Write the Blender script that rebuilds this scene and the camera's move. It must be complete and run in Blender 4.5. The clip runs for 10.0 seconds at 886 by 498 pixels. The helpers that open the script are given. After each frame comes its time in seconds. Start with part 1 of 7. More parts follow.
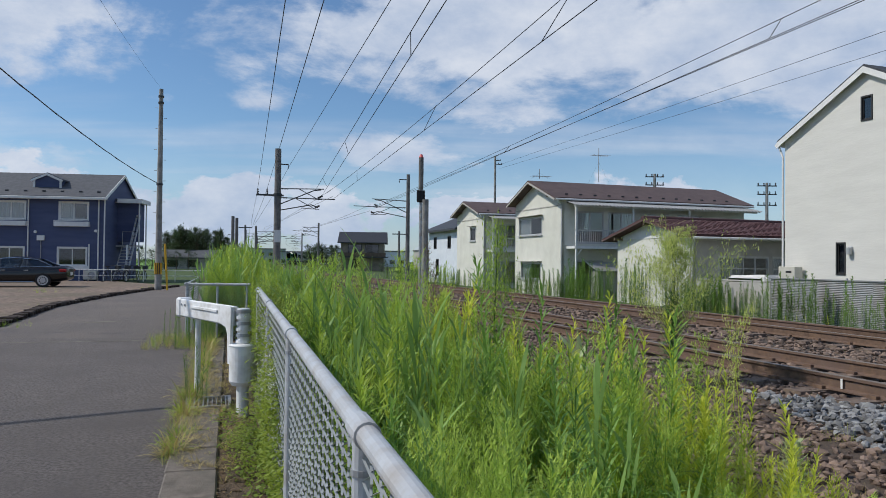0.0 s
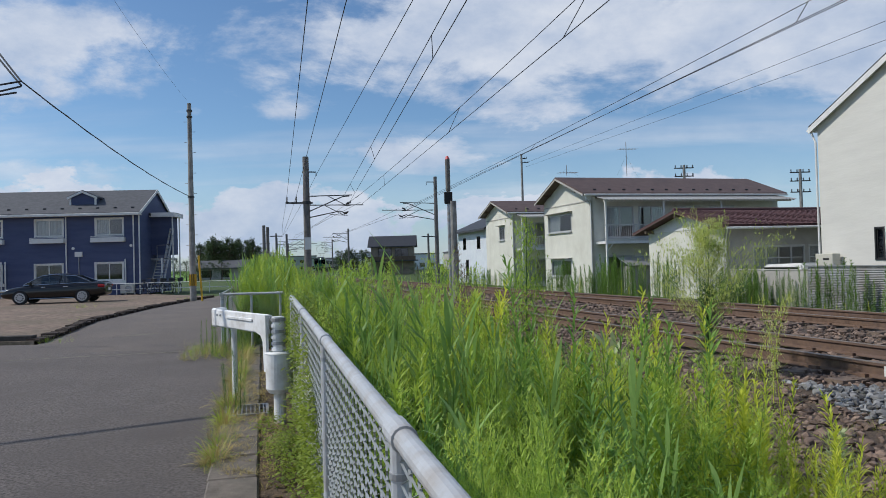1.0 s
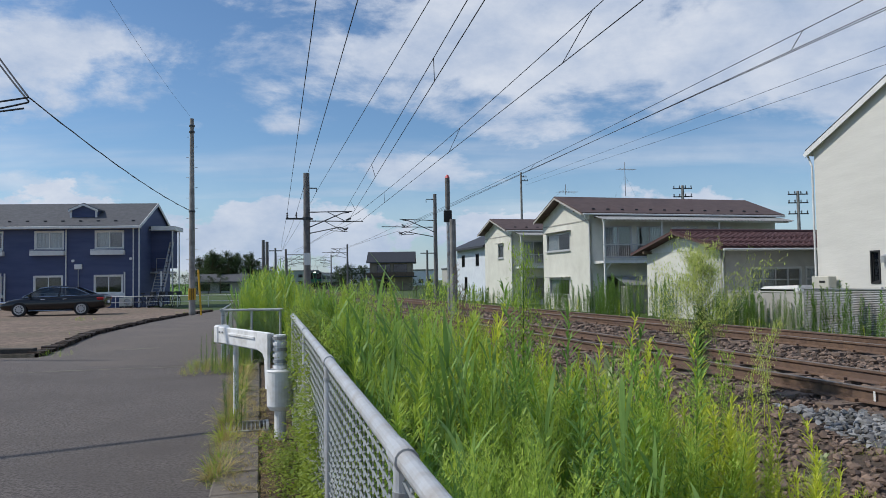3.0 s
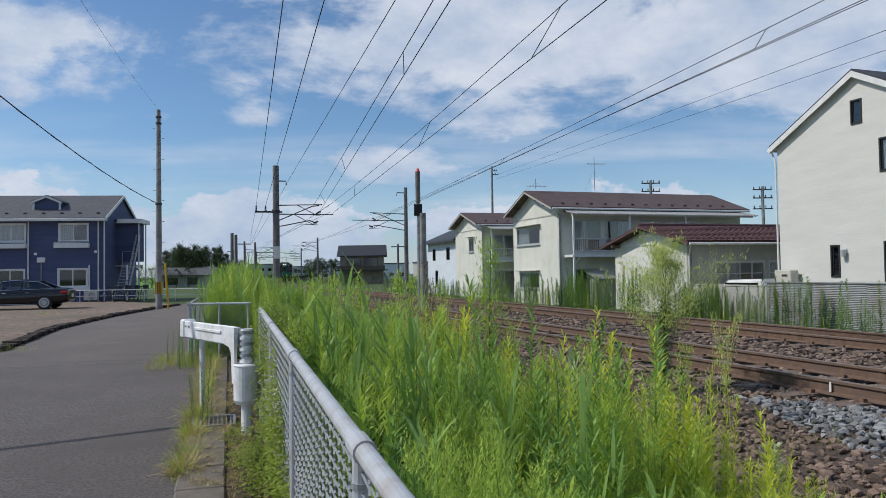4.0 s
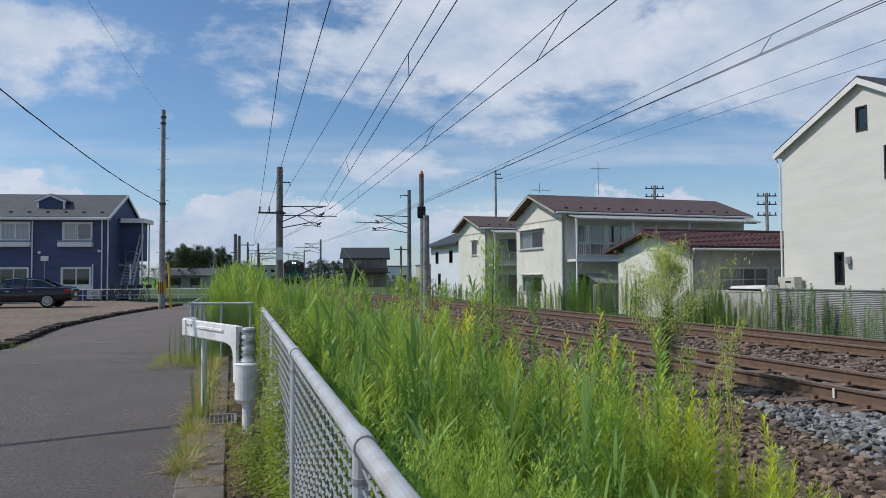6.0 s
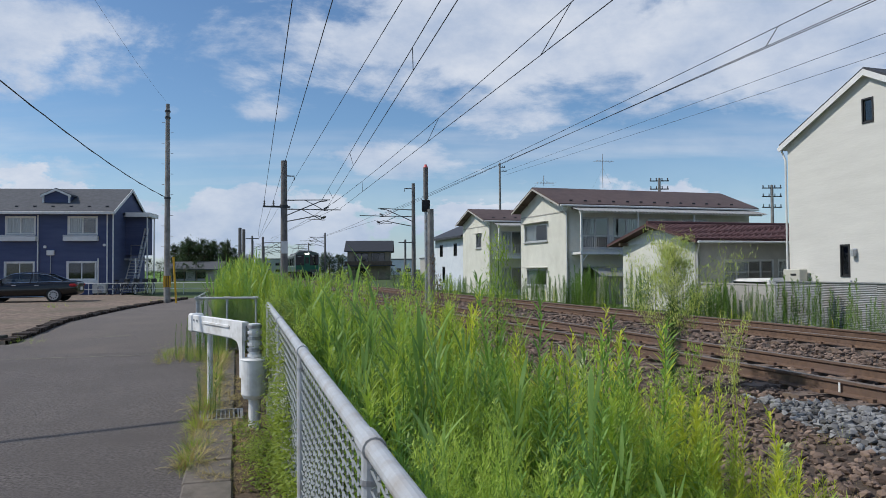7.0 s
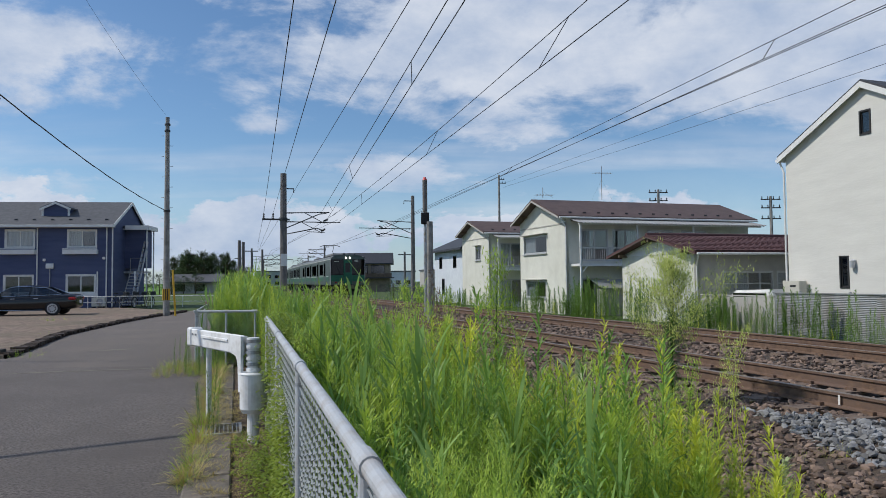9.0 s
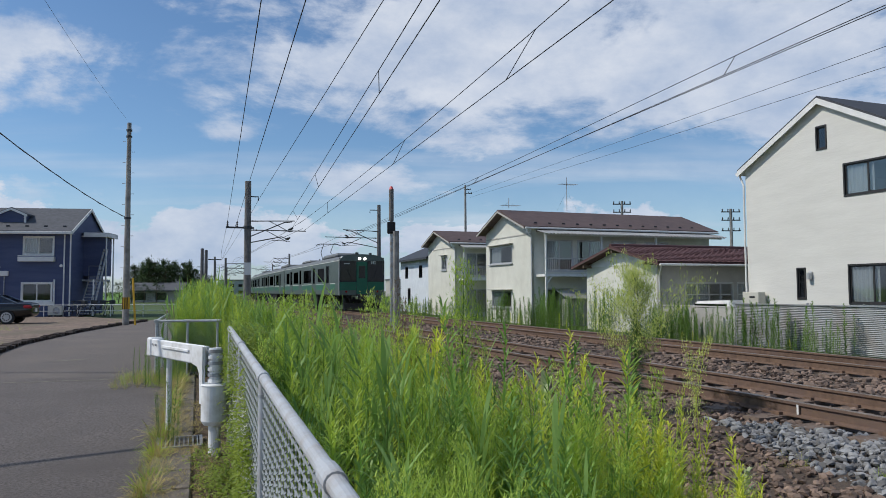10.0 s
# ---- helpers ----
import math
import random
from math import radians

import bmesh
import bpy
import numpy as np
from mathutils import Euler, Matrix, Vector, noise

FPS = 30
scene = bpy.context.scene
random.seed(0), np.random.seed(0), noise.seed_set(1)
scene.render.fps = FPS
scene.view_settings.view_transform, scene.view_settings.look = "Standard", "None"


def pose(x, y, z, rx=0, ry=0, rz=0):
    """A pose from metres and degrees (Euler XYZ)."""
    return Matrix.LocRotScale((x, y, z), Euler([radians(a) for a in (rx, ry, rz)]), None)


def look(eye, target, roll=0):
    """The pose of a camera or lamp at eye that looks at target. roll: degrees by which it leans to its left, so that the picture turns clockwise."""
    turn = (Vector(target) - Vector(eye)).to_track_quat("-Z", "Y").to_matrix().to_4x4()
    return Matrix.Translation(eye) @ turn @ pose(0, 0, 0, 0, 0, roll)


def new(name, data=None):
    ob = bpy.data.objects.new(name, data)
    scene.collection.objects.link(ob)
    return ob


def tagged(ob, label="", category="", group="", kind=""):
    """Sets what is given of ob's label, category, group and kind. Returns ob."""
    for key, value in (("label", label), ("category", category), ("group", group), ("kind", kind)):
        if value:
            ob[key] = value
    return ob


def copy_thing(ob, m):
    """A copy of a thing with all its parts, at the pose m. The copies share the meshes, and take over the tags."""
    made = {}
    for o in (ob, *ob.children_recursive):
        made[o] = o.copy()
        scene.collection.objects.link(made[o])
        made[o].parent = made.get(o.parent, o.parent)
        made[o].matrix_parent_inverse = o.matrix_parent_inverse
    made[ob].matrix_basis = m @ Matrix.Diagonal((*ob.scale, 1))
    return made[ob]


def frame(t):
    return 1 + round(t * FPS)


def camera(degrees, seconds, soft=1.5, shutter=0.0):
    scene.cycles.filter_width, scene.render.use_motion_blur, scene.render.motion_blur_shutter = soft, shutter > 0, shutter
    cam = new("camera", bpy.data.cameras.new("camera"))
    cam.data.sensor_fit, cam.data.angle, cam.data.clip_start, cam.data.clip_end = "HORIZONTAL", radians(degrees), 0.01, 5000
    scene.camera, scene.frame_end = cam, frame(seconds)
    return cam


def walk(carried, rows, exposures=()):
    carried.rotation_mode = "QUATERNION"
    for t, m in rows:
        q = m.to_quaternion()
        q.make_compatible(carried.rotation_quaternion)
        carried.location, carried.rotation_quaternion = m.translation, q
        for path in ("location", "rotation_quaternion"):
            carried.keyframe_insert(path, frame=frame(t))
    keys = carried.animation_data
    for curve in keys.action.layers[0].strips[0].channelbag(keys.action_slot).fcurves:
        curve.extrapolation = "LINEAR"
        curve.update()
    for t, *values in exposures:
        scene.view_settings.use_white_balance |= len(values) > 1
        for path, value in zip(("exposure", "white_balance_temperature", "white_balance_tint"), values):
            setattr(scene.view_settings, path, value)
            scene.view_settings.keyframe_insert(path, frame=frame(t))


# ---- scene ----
cam = camera(62.84, 10.0, soft=0.75)
PATH = [
    (0.0, pose(-0.021, 0.155, 1.472, 91.03, -0.60, -0.01)),
    (0.5, pose(-0.015, 0.150, 1.476, 91.81, 1.07, 0.93)),
    (1.0, pose(-0.019, 0.142, 1.477, 91.14, 1.64, 2.37)),
    (1.5, pose(-0.014, 0.140, 1.480, 91.72, 1.98, 3.28)),
    (2.0, pose(-0.010, 0.125, 1.487, 92.61, 2.04, 2.62)),
    (2.2, pose(-0.031, 0.059, 1.503, 92.21, 1.25, 3.00)),
    (3.3, pose(-0.001, -0.036, 1.527, 92.48, 1.16, 1.90)),
    (3.5, pose(0.011, -0.051, 1.526, 92.19, 1.84, 1.72)),
    (4.0, pose(0.016, -0.057, 1.531, 91.88, 0.88, -0.03)),
    (4.5, pose(0.024, -0.055, 1.532, 92.22, 2.39, 0.53)),
    (5.0, pose(0.020, -0.058, 1.540, 92.44, 1.54, -0.10)),
    (5.5, pose(0.016, -0.061, 1.542, 92.24, 1.41, 0.43)),
    (5.7, pose(0.018, -0.051, 1.502, 92.30, 1.01, 0.23)),
    (6.8, pose(0.001, -0.040, 1.540, 91.45, -1.01, 0.91)),
    (7.0, pose(0.006, -0.049, 1.533, 91.58, 0.39, 0.52)),
    (7.5, pose(0.012, -0.055, 1.539, 91.97, 0.62, 0.37)),
    (8.0, pose(-0.001, -0.041, 1.545, 91.75, -0.69, 1.23)),
    (8.5, pose(0.009, -0.055, 1.550, 92.48, 0.53, 0.84)),
    (9.0, pose(0.015, -0.058, 1.549, 92.52, 0.54, 0.49)),
    (9.5, pose(0.023, -0.053, 1.549, 92.96, 0.88, -0.45)),
    (10.0, pose(0.010, -0.038, 1.554, 93.26, 0.30, -2.21)),
]
walk(cam, PATH)

# ---- world and sun ----
SUN_TO = Vector((-0.70, -0.03, 0.72)).normalized()


def make_world():
    w = bpy.data.worlds.new("sky")
    scene.world = w
    w.use_nodes = True
    nt = w.node_tree
    nt.nodes.clear()
    N, K = nt.nodes.new, nt.links.new
    out = N("ShaderNodeOutputWorld")
    bg = N("ShaderNodeBackground")
    sky = N("ShaderNodeTexSky")
    sky.sky_type, sky.sun_disc = "NISHITA", False
    sky.sun_elevation = math.asin(SUN_TO.z)
    sky.sun_rotation = math.atan2(SUN_TO.x, SUN_TO.y)
    sky.air_density, sky.dust_density, sky.ozone_density = 1.0, 0.4, 3.0
    tc = N("ShaderNodeTexCoord")
    sep = N("ShaderNodeSeparateXYZ")
    K(tc.outputs["Generated"], sep.inputs[0])

    def mth(op, a, b=None):
        m = N("ShaderNodeMath")
        m.operation = op
        for i, v in enumerate((a, b)):
            if v is None:
                continue
            if isinstance(v, (int, float)):
                m.inputs[i].default_value = v
            else:
                K(v, m.inputs[i])
        return m.outputs[0]

    def ramp(v, lo, hi):
        m = N("ShaderNodeMapRange")
        m.interpolation_type = "SMOOTHSTEP"
        K(v, m.inputs[0])
        m.inputs[1].default_value, m.inputs[2].default_value = lo, hi
        return m.outputs[0]

    def fbm(vec, scale, detail, rough, offset=(0, 0, 0), stretch=(1, 1, 1), warp=0.0):
        mp = N("ShaderNodeMapping")
        mp.inputs["Location"].default_value = offset
        mp.inputs["Scale"].default_value = stretch
        K(vec, mp.inputs[0])
        nz = N("ShaderNodeTexNoise")
        nz.inputs["Scale"].default_value, nz.inputs["Detail"].default_value = scale, detail
        nz.inputs["Roughness"].default_value, nz.inputs["Distortion"].default_value = rough, warp
        K(mp.outputs[0], nz.inputs["Vector"])
        return nz.outputs[0]

    # high sheet of cloud, seen on a flat layer
    zc = mth("MAXIMUM", sep.outputs[2], 0.03)
    zc = mth("ADD", zc, 0.12)
    comb = N("ShaderNodeCombineXYZ")
    K(mth("DIVIDE", sep.outputs[0], zc), comb.inputs[0])
    K(mth("DIVIDE", sep.outputs[1], zc), comb.inputs[1])
    high = fbm(comb.outputs[0], 1.15, 9, 0.58, CLOUD_SHIFT, (1.0, 1.25, 1), 0.25)
    side = ramp(sep.outputs[0], -0.35, 0.3)
    level = ramp(sep.outputs[2], 0.06, 0.30)
    puffs = fbm(tc.outputs["Generated"], 5.5, 10, 0.62, (1.7, 0.3, 0.9), (1, 1, 2.1), 0.2)
    density = mth("ADD", mth("MULTIPLY", high, 0.36), mth("MULTIPLY", puffs, 0.64))
    density = mth("ADD", density, mth("MULTIPLY", side, mth("MULTIPLY", level, 0.03)))
    azimuth = mth("ARCTAN2", sep.outputs[0], sep.outputs[1])
    for az, el, wa, we, amp in CLOUD_BANKS:
        u = mth("DIVIDE", mth("SUBTRACT", azimuth, az), wa)
        v = mth("DIVIDE", mth("SUBTRACT", sep.outputs[2], el), we)
        q = mth("ADD", mth("MULTIPLY", u, u), mth("MULTIPLY", v, v))
        density = mth("ADD", density, mth("MULTIPLY", mth("POWER", 0.3679, q), amp))
    high_mask = mth("MULTIPLY", mth("MULTIPLY", ramp(density, 0.485, 0.625), 0.92), ramp(sep.outputs[2], 0.07, 0.16))
    # heaped cloud low over the horizon
    low = fbm(tc.outputs["Generated"], 3.9, 10, 0.6, LOW_SHIFT, (1, 1, 2.0), 0.15)
    low_env = mth("SUBTRACT", 1.0, ramp(sep.outputs[2], 0.05, 0.17))
    low_mask = mth("MULTIPLY", ramp(mth("ADD", low, mth("MULTIPLY", low_env, 0.24)), 0.665, 0.715), mth("MULTIPLY", 0.95, mth("SUBTRACT", 1.0, ramp(sep.outputs[2], 0.13, 0.19))))
    band = fbm(comb.outputs[0], 0.8, 6, 0.5, (3.1, 0.4, 0), (0.5, 1.6, 1), 0.2)
    band_mask = mth("MULTIPLY", mth("MULTIPLY", ramp(band, 0.45, 0.7), 0.5), mth("SUBTRACT", 1.0, ramp(sep.outputs[2], 0.16, 0.34)))
    haze = mth("MULTIPLY", mth("SUBTRACT", 1.0, ramp(sep.outputs[2], -0.02, 0.20)), 0.42)
    mask = mth("MAXIMUM", mth("MAXIMUM", high_mask, low_mask), mth("MAXIMUM", haze, band_mask))
    tone = fbm(tc.outputs["Generated"], 9.0, 7, 0.62, (0, 0, 0), (1, 1, 1.8))
    cr = N("ShaderNodeValToRGB")
    cr.color_ramp.elements[0].position, cr.color_ramp.elements[1].position = 0.3, 0.72
    cr.color_ramp.elements[0].color = (3.8, 4.65, 6.2, 1)
    cr.color_ramp.elements[1].color = (6.7, 7.05, 7.75, 1)
    K(mth("MULTIPLY", tone, mth("ADD", 0.8, mth("MULTIPLY", ramp(sep.outputs[2], 0.03, 0.12), 0.2))), cr.inputs[0])
    tint = N("ShaderNodeMix")
    tint.data_type, tint.blend_type = "RGBA", "MULTIPLY"
    tint.inputs[0].default_value = 1.0
    K(sky.outputs[0], tint.inputs["A"])
    tint.inputs["B"].default_value = SKY_TINT
    mix = N("ShaderNodeMix")
    mix.data_type = "RGBA"
    K(mask, mix.inputs[0])
    K(tint.outputs["Result"], mix.inputs["A"])
    K(cr.outputs[0], mix.inputs["B"])
    K(mix.outputs["Result"], bg.inputs[0])
    bg.inputs[1].default_value = 0.11
    K(bg.outputs[0], out.inputs[0])


# banks of cloud and blue gaps: azimuth, elevation, spread each way, density added
CLOUD_BANKS = ((-0.52, 0.27, 0.12, 0.045, 0.15), (-0.26, 0.205, 0.035, 0.012, 0.12), (0.10, 0.33, 0.34, 0.075, 0.13), (0.36, 0.26, 0.28, 0.07, 0.12),
               (-0.36, 0.19, 0.15, 0.035, -0.13), (0.32, 0.14, 0.28, 0.045, -0.14), (-0.07, 0.15, 0.14, 0.025, 0.06), (-0.36, 0.36, 0.08, 0.06, -0.06), (-0.55, 0.36, 0.16, 0.04, -0.10))
LOW_SHIFT = (0.35, 0.2, 0.0)
CLOUD_SHIFT = (0.6, 2.3, 0.0)
SKY_TINT = (0.76, 0.91, 1.02, 1)
make_world()
sun = new("sun", bpy.data.lights.new("sun", "SUN"))
sun.data.energy, sun.data.angle, sun.data.color = 3.0, radians(0.6), (1.0, 0.955, 0.88)
sun.matrix_world = look(SUN_TO * 50, (0, 0, 0))
scene.view_settings.exposure = 0.0


# ---- materials ----
def mat(name, c1, c2=None, scale=3.0, rough=0.7, metal=0.0, bump=0.0, bscale=None, detail=6, island=0.0, obj=0.0,
        c3=None, scale3=0.4, spec=0.4, stretch=(1, 1, 1), trans=0.0, lo=0.35, hi=0.65):
    """Principled material: two colours mixed by noise, a third by a larger noise, optional change per island or object."""
    m = bpy.data.materials.new(name)
    m.use_nodes = True
    nt = m.node_tree
    b = nt.nodes["Principled BSDF"]
    N, K = nt.nodes.new, nt.links.new
    b.inputs["Roughness"].default_value, b.inputs["Metallic"].default_value = rough, metal
    b.inputs["Specular IOR Level"].default_value = spec
    tc = N("ShaderNodeTexCoord")
    mp = N("ShaderNodeMapping")
    mp.inputs["Scale"].default_value = stretch
    K(tc.outputs["Object"], mp.inputs[0])

    def noise_of(sc, det=6, rg=0.6):
        n = N("ShaderNodeTexNoise")
        n.inputs["Scale"].default_value, n.inputs["Detail"].default_value, n.inputs["Roughness"].default_value = sc, det, rg
        K(mp.outputs[0], n.inputs["Vector"])
        return n.outputs[0]

    def stretch01(v, a, z):
        r = N("ShaderNodeMapRange")
        K(v, r.inputs[0])
        r.inputs[1].default_value, r.inputs[2].default_value = a, z
        return r.outputs[0]

    def blend(f, a, z):
        x = N("ShaderNodeMix")
        x.data_type = "RGBA"
        for v, k in ((f, 0), (a, "A"), (z, "B")):
            if isinstance(v, float):
                x.inputs[k].default_value = v
            elif isinstance(v, tuple):
                x.inputs[k].default_value = (*v, 1)
            else:
                K(v, x.inputs[k])
        return x.outputs["Result"]

    c2 = c2 or tuple(min(1.0, v * 0.82) for v in c1)
    n1 = noise_of(scale, detail)
    f = stretch01(n1, lo, hi)
    if island or obj:
        src = N("ShaderNodeNewGeometry").outputs["Random Per Island"] if island else N("ShaderNodeObjectInfo").outputs["Random"]
        k = island or obj
        a = N("ShaderNodeMath")
        a.operation = "MULTIPLY_ADD"
        K(src, a.inputs[0])
        a.inputs[1].default_value = k
        s2 = N("ShaderNodeMath")
        s2.operation = "MULTIPLY"
        K(f, s2.inputs[0])
        s2.inputs[1].default_value = 1 - k
        K(s2.outputs[0], a.inputs[2])
        f = a.outputs[0]
    col = blend(f, c1, c2)
    if c3:
        col = blend(stretch01(noise_of(scale3, 4), 0.45, 0.68), col, c3)
    K(col, b.inputs["Base Color"])
    if bump:
        bp = N("ShaderNodeBump")
        bp.inputs["Strength"].default_value, bp.inputs["Distance"].default_value = min(1.0, bump), 0.02 * max(1.0, bump)
        K(noise_of(bscale or scale * 6, 8), bp.inputs["Height"])
        K(bp.outputs[0], b.inputs["Normal"])
    if trans:
        tr = N("ShaderNodeBsdfTranslucent")
        K(col, tr.inputs[0])
        ms = N("ShaderNodeMixShader")
        ms.inputs[0].default_value = trans
        K(b.outputs[0], ms.inputs[1])
        K(tr.outputs[0], ms.inputs[2])
        K(ms.outputs[0], nt.nodes["Material Output"].inputs[0])
    return m


def glass_mat(name, tint=(0.8, 0.8, 0.8), rough=0.03, gloss_share=0.1):
    """Thin tinted pane: clear with a mirror-like surface gloss."""
    m = bpy.data.materials.new(name)
    m.use_nodes = True
    nt = m.node_tree
    nt.nodes.clear()
    out = nt.nodes.new("ShaderNodeOutputMaterial")
    clear, gloss, mixer = (nt.nodes.new(k) for k in ("ShaderNodeBsdfTransparent", "ShaderNodeBsdfGlossy", "ShaderNodeMixShader"))
    clear.inputs[0].default_value = (*tint, 1)
    gloss.inputs["Roughness"].default_value = rough
    mixer.inputs[0].default_value = gloss_share
    nt.links.new(clear.outputs[0], mixer.inputs[1])
    nt.links.new(gloss.outputs[0], mixer.inputs[2])
    nt.links.new(mixer.outputs[0], out.inputs[0])
    return m


ASPHALT = mat("asphalt", (0.25, 0.216, 0.195), (0.075, 0.065, 0.06), 40, 0.9, bump=0.7, bscale=200, c3=(0.19, 0.162, 0.142), scale3=0.6)
LOT = mat("lot_gravel", (0.31, 0.23, 0.178), (0.14, 0.105, 0.082), 5, 0.95, bump=0.8, bscale=60, c3=(0.17, 0.14, 0.10), scale3=0.3)
SOIL = mat("soil", (0.15, 0.105, 0.07), (0.07, 0.05, 0.035), 9, 0.95, bump=0.8, bscale=50)
BED = mat("track_bed", (0.125, 0.095, 0.07), (0.075, 0.055, 0.045), 30, 0.95, bump=0.8, bscale=90)
MEADOW = mat("meadow", (0.085, 0.125, 0.03), (0.045, 0.075, 0.018), 2.2, 0.9, bump=0.5, bscale=20)
RICE = mat("rice_field", (0.16, 0.29, 0.04), (0.11, 0.22, 0.03), 0.7, 0.9, bump=0.5, bscale=12)
KERB = mat("kerb_concrete", (0.25, 0.212, 0.178), (0.14, 0.118, 0.098), 8, 0.9, bump=0.5, bscale=90, c3=(0.14, 0.125, 0.105), scale3=2.5)
CONCRETE = mat("pole_concrete", (0.36, 0.345, 0.32), (0.27, 0.258, 0.24), 6, 0.85, bump=0.3, bscale=60, c3=(0.13, 0.122, 0.115), scale3=1.0)
DARKPOLE = mat("old_concrete", (0.20, 0.19, 0.18), (0.125, 0.118, 0.115), 5, 0.9, bump=0.4, bscale=50)
GALV = mat("galvanised_steel", (0.42, 0.44, 0.46), (0.33, 0.345, 0.36), 10, 0.5, 0.35, bump=0.1, bscale=60, c3=(0.30, 0.25, 0.20), scale3=5)
DARKSTEEL = mat("dark_steel", (0.07, 0.075, 0.08), (0.045, 0.048, 0.05), 8, 0.6, 0.3)
RUST = mat("rusty_rail", (0.19, 0.118, 0.078), (0.115, 0.072, 0.05), 12, 0.85, bump=0.3, bscale=120, c3=(0.15, 0.10, 0.08), scale3=1.5)
RAILTOP = mat("polished_rail_top", (0.30, 0.235, 0.185), (0.21, 0.16, 0.125), 12, 0.45, 0.6)
SLEEPER = mat("sleeper_concrete", (0.22, 0.165, 0.125), (0.14, 0.10, 0.08), 7, 0.9, bump=0.4, bscale=60)
STONE = mat("ballast_stone", (0.33, 0.235, 0.18), (0.060, 0.042, 0.034), 3, 0.9, bump=0.4, bscale=60, island=0.8)
STONE_NEW = mat("fresh_ballast_stone", (0.37, 0.37, 0.37), (0.085, 0.08, 0.076), 4, 0.85, bump=0.4, bscale=60, island=0.8)
WIRE = mat("wire", (0.05, 0.052, 0.055), (0.035, 0.035, 0.04), 5, 0.6, 0.2)
CREAM = mat("cream_mortar", (0.72, 0.71, 0.625), (0.65, 0.64, 0.56), 1.2, 0.9, bump=0.2, bscale=120, c3=(0.60, 0.585, 0.51), scale3=0.7)
WHITE_SIDING = mat("white_siding", (0.68, 0.66, 0.605), (0.625, 0.605, 0.555), 1.0, 0.8, bump=0.25, bscale=5, stretch=(0.6, 0.6, 3.0))
BLUE_SIDING = mat("navy_siding", (0.074, 0.092, 0.180), (0.058, 0.075, 0.152), 1.2, 0.75, bump=0.2, bscale=7, stretch=(0.5, 0.5, 3.0), c3=(0.086, 0.105, 0.19), scale3=0.5)
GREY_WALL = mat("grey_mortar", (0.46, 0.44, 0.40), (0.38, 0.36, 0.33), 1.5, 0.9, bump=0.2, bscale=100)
PALE_BLUE_WALL = mat("pale_wall", (0.68, 0.72, 0.76), (0.60, 0.64, 0.69), 1.5, 0.85)
WHITE = mat("white_paint", (0.78, 0.77, 0.74), (0.68, 0.67, 0.64), 3, 0.6, bump=0.08, bscale=40)
GUARD = mat("guard_paint", (0.84, 0.84, 0.83), (0.76, 0.76, 0.75), 4, 0.5, bump=0.06, bscale=30, c3=(0.60, 0.58, 0.54), scale3=4)
ROOF_RED = mat("red_roof_tile", (0.118, 0.054, 0.052), (0.076, 0.036, 0.037), 5, 0.75, bump=0.3, bscale=40, obj=0.5)
ROOF_BROWN = mat("brown_roof_sheet", (0.125, 0.082, 0.070), (0.090, 0.060, 0.052), 2, 0.6, bump=0.15, bscale=30)
ROOF_GREY = mat("grey_roof_shingle", (0.115, 0.118, 0.128), (0.085, 0.088, 0.096), 4, 0.8, bump=0.3, bscale=60)
ROOF_DARK = mat("dark_roof", (0.05, 0.052, 0.06), (0.035, 0.037, 0.042), 4, 0.6)
ALU = mat("aluminium", (0.55, 0.55, 0.54), (0.46, 0.46, 0.455), 5, 0.45, 0.4)
DARKFRAME = mat("dark_frame", (0.035, 0.033, 0.032), (0.025, 0.024, 0.024), 5, 0.5)
GLASS = glass_mat("window_glass", (0.80, 0.83, 0.84))
TRAIN_GLASS = glass_mat("train_glass", (0.10, 0.105, 0.105), gloss_share=0.035)
GLASS_DARK = glass_mat("dark_glass", (0.30, 0.32, 0.33))
CURTAIN = mat("curtain", (0.62, 0.62, 0.60), (0.48, 0.48, 0.47), 2.0, 0.9, stretch=(14, 14, 0.6))
WOOD = mat("weathered_wood", (0.16, 0.115, 0.08), (0.09, 0.065, 0.045), 6, 0.85, bump=0.3, stretch=(1, 1, 0.15))
BLACK = mat("black_rubber", (0.022, 0.022, 0.023), (0.015, 0.015, 0.016), 20, 0.8)
YELLOW = mat("yellow_guard", (0.72, 0.42, 0.03), (0.60, 0.34, 0.03), 6, 0.6)
TIN = mat("corrugated_tin", (0.36, 0.37, 0.375), (0.29, 0.295, 0.30), 3, 0.5, 0.3, c3=(0.28, 0.265, 0.25), scale3=1.0)
STEEL_BODY = mat("train_stainless", (0.115, 0.145, 0.13), (0.085, 0.11, 0.097), 3, 0.42, 0.55, bump=0.03)
TRAIN_GREEN = mat("train_green", (0.012, 0.135, 0.075), (0.010, 0.115, 0.064), 2, 0.4)
TRAIN_PALE = mat("train_pale_stripe", (0.55, 0.58, 0.52), (0.48, 0.51, 0.46), 3, 0.45)
TRAIN_GREY = mat("train_grey", (0.17, 0.18, 0.18), (0.13, 0.135, 0.135), 3, 0.6)
UNDER = mat("train_underframe", (0.04, 0.037, 0.035), (0.025, 0.023, 0.022), 6, 0.8)
CARPAINT = mat("car_black_paint", (0.010, 0.009, 0.010), (0.008, 0.007, 0.008), 2, 0.12, spec=0.6)
CHROME = mat("chrome", (0.62, 0.63, 0.64), (0.55, 0.56, 0.57), 4, 0.2, 0.9)
REDLAMP = mat("red_lens", (0.35, 0.01, 0.015), (0.28, 0.01, 0.012), 6, 0.25)
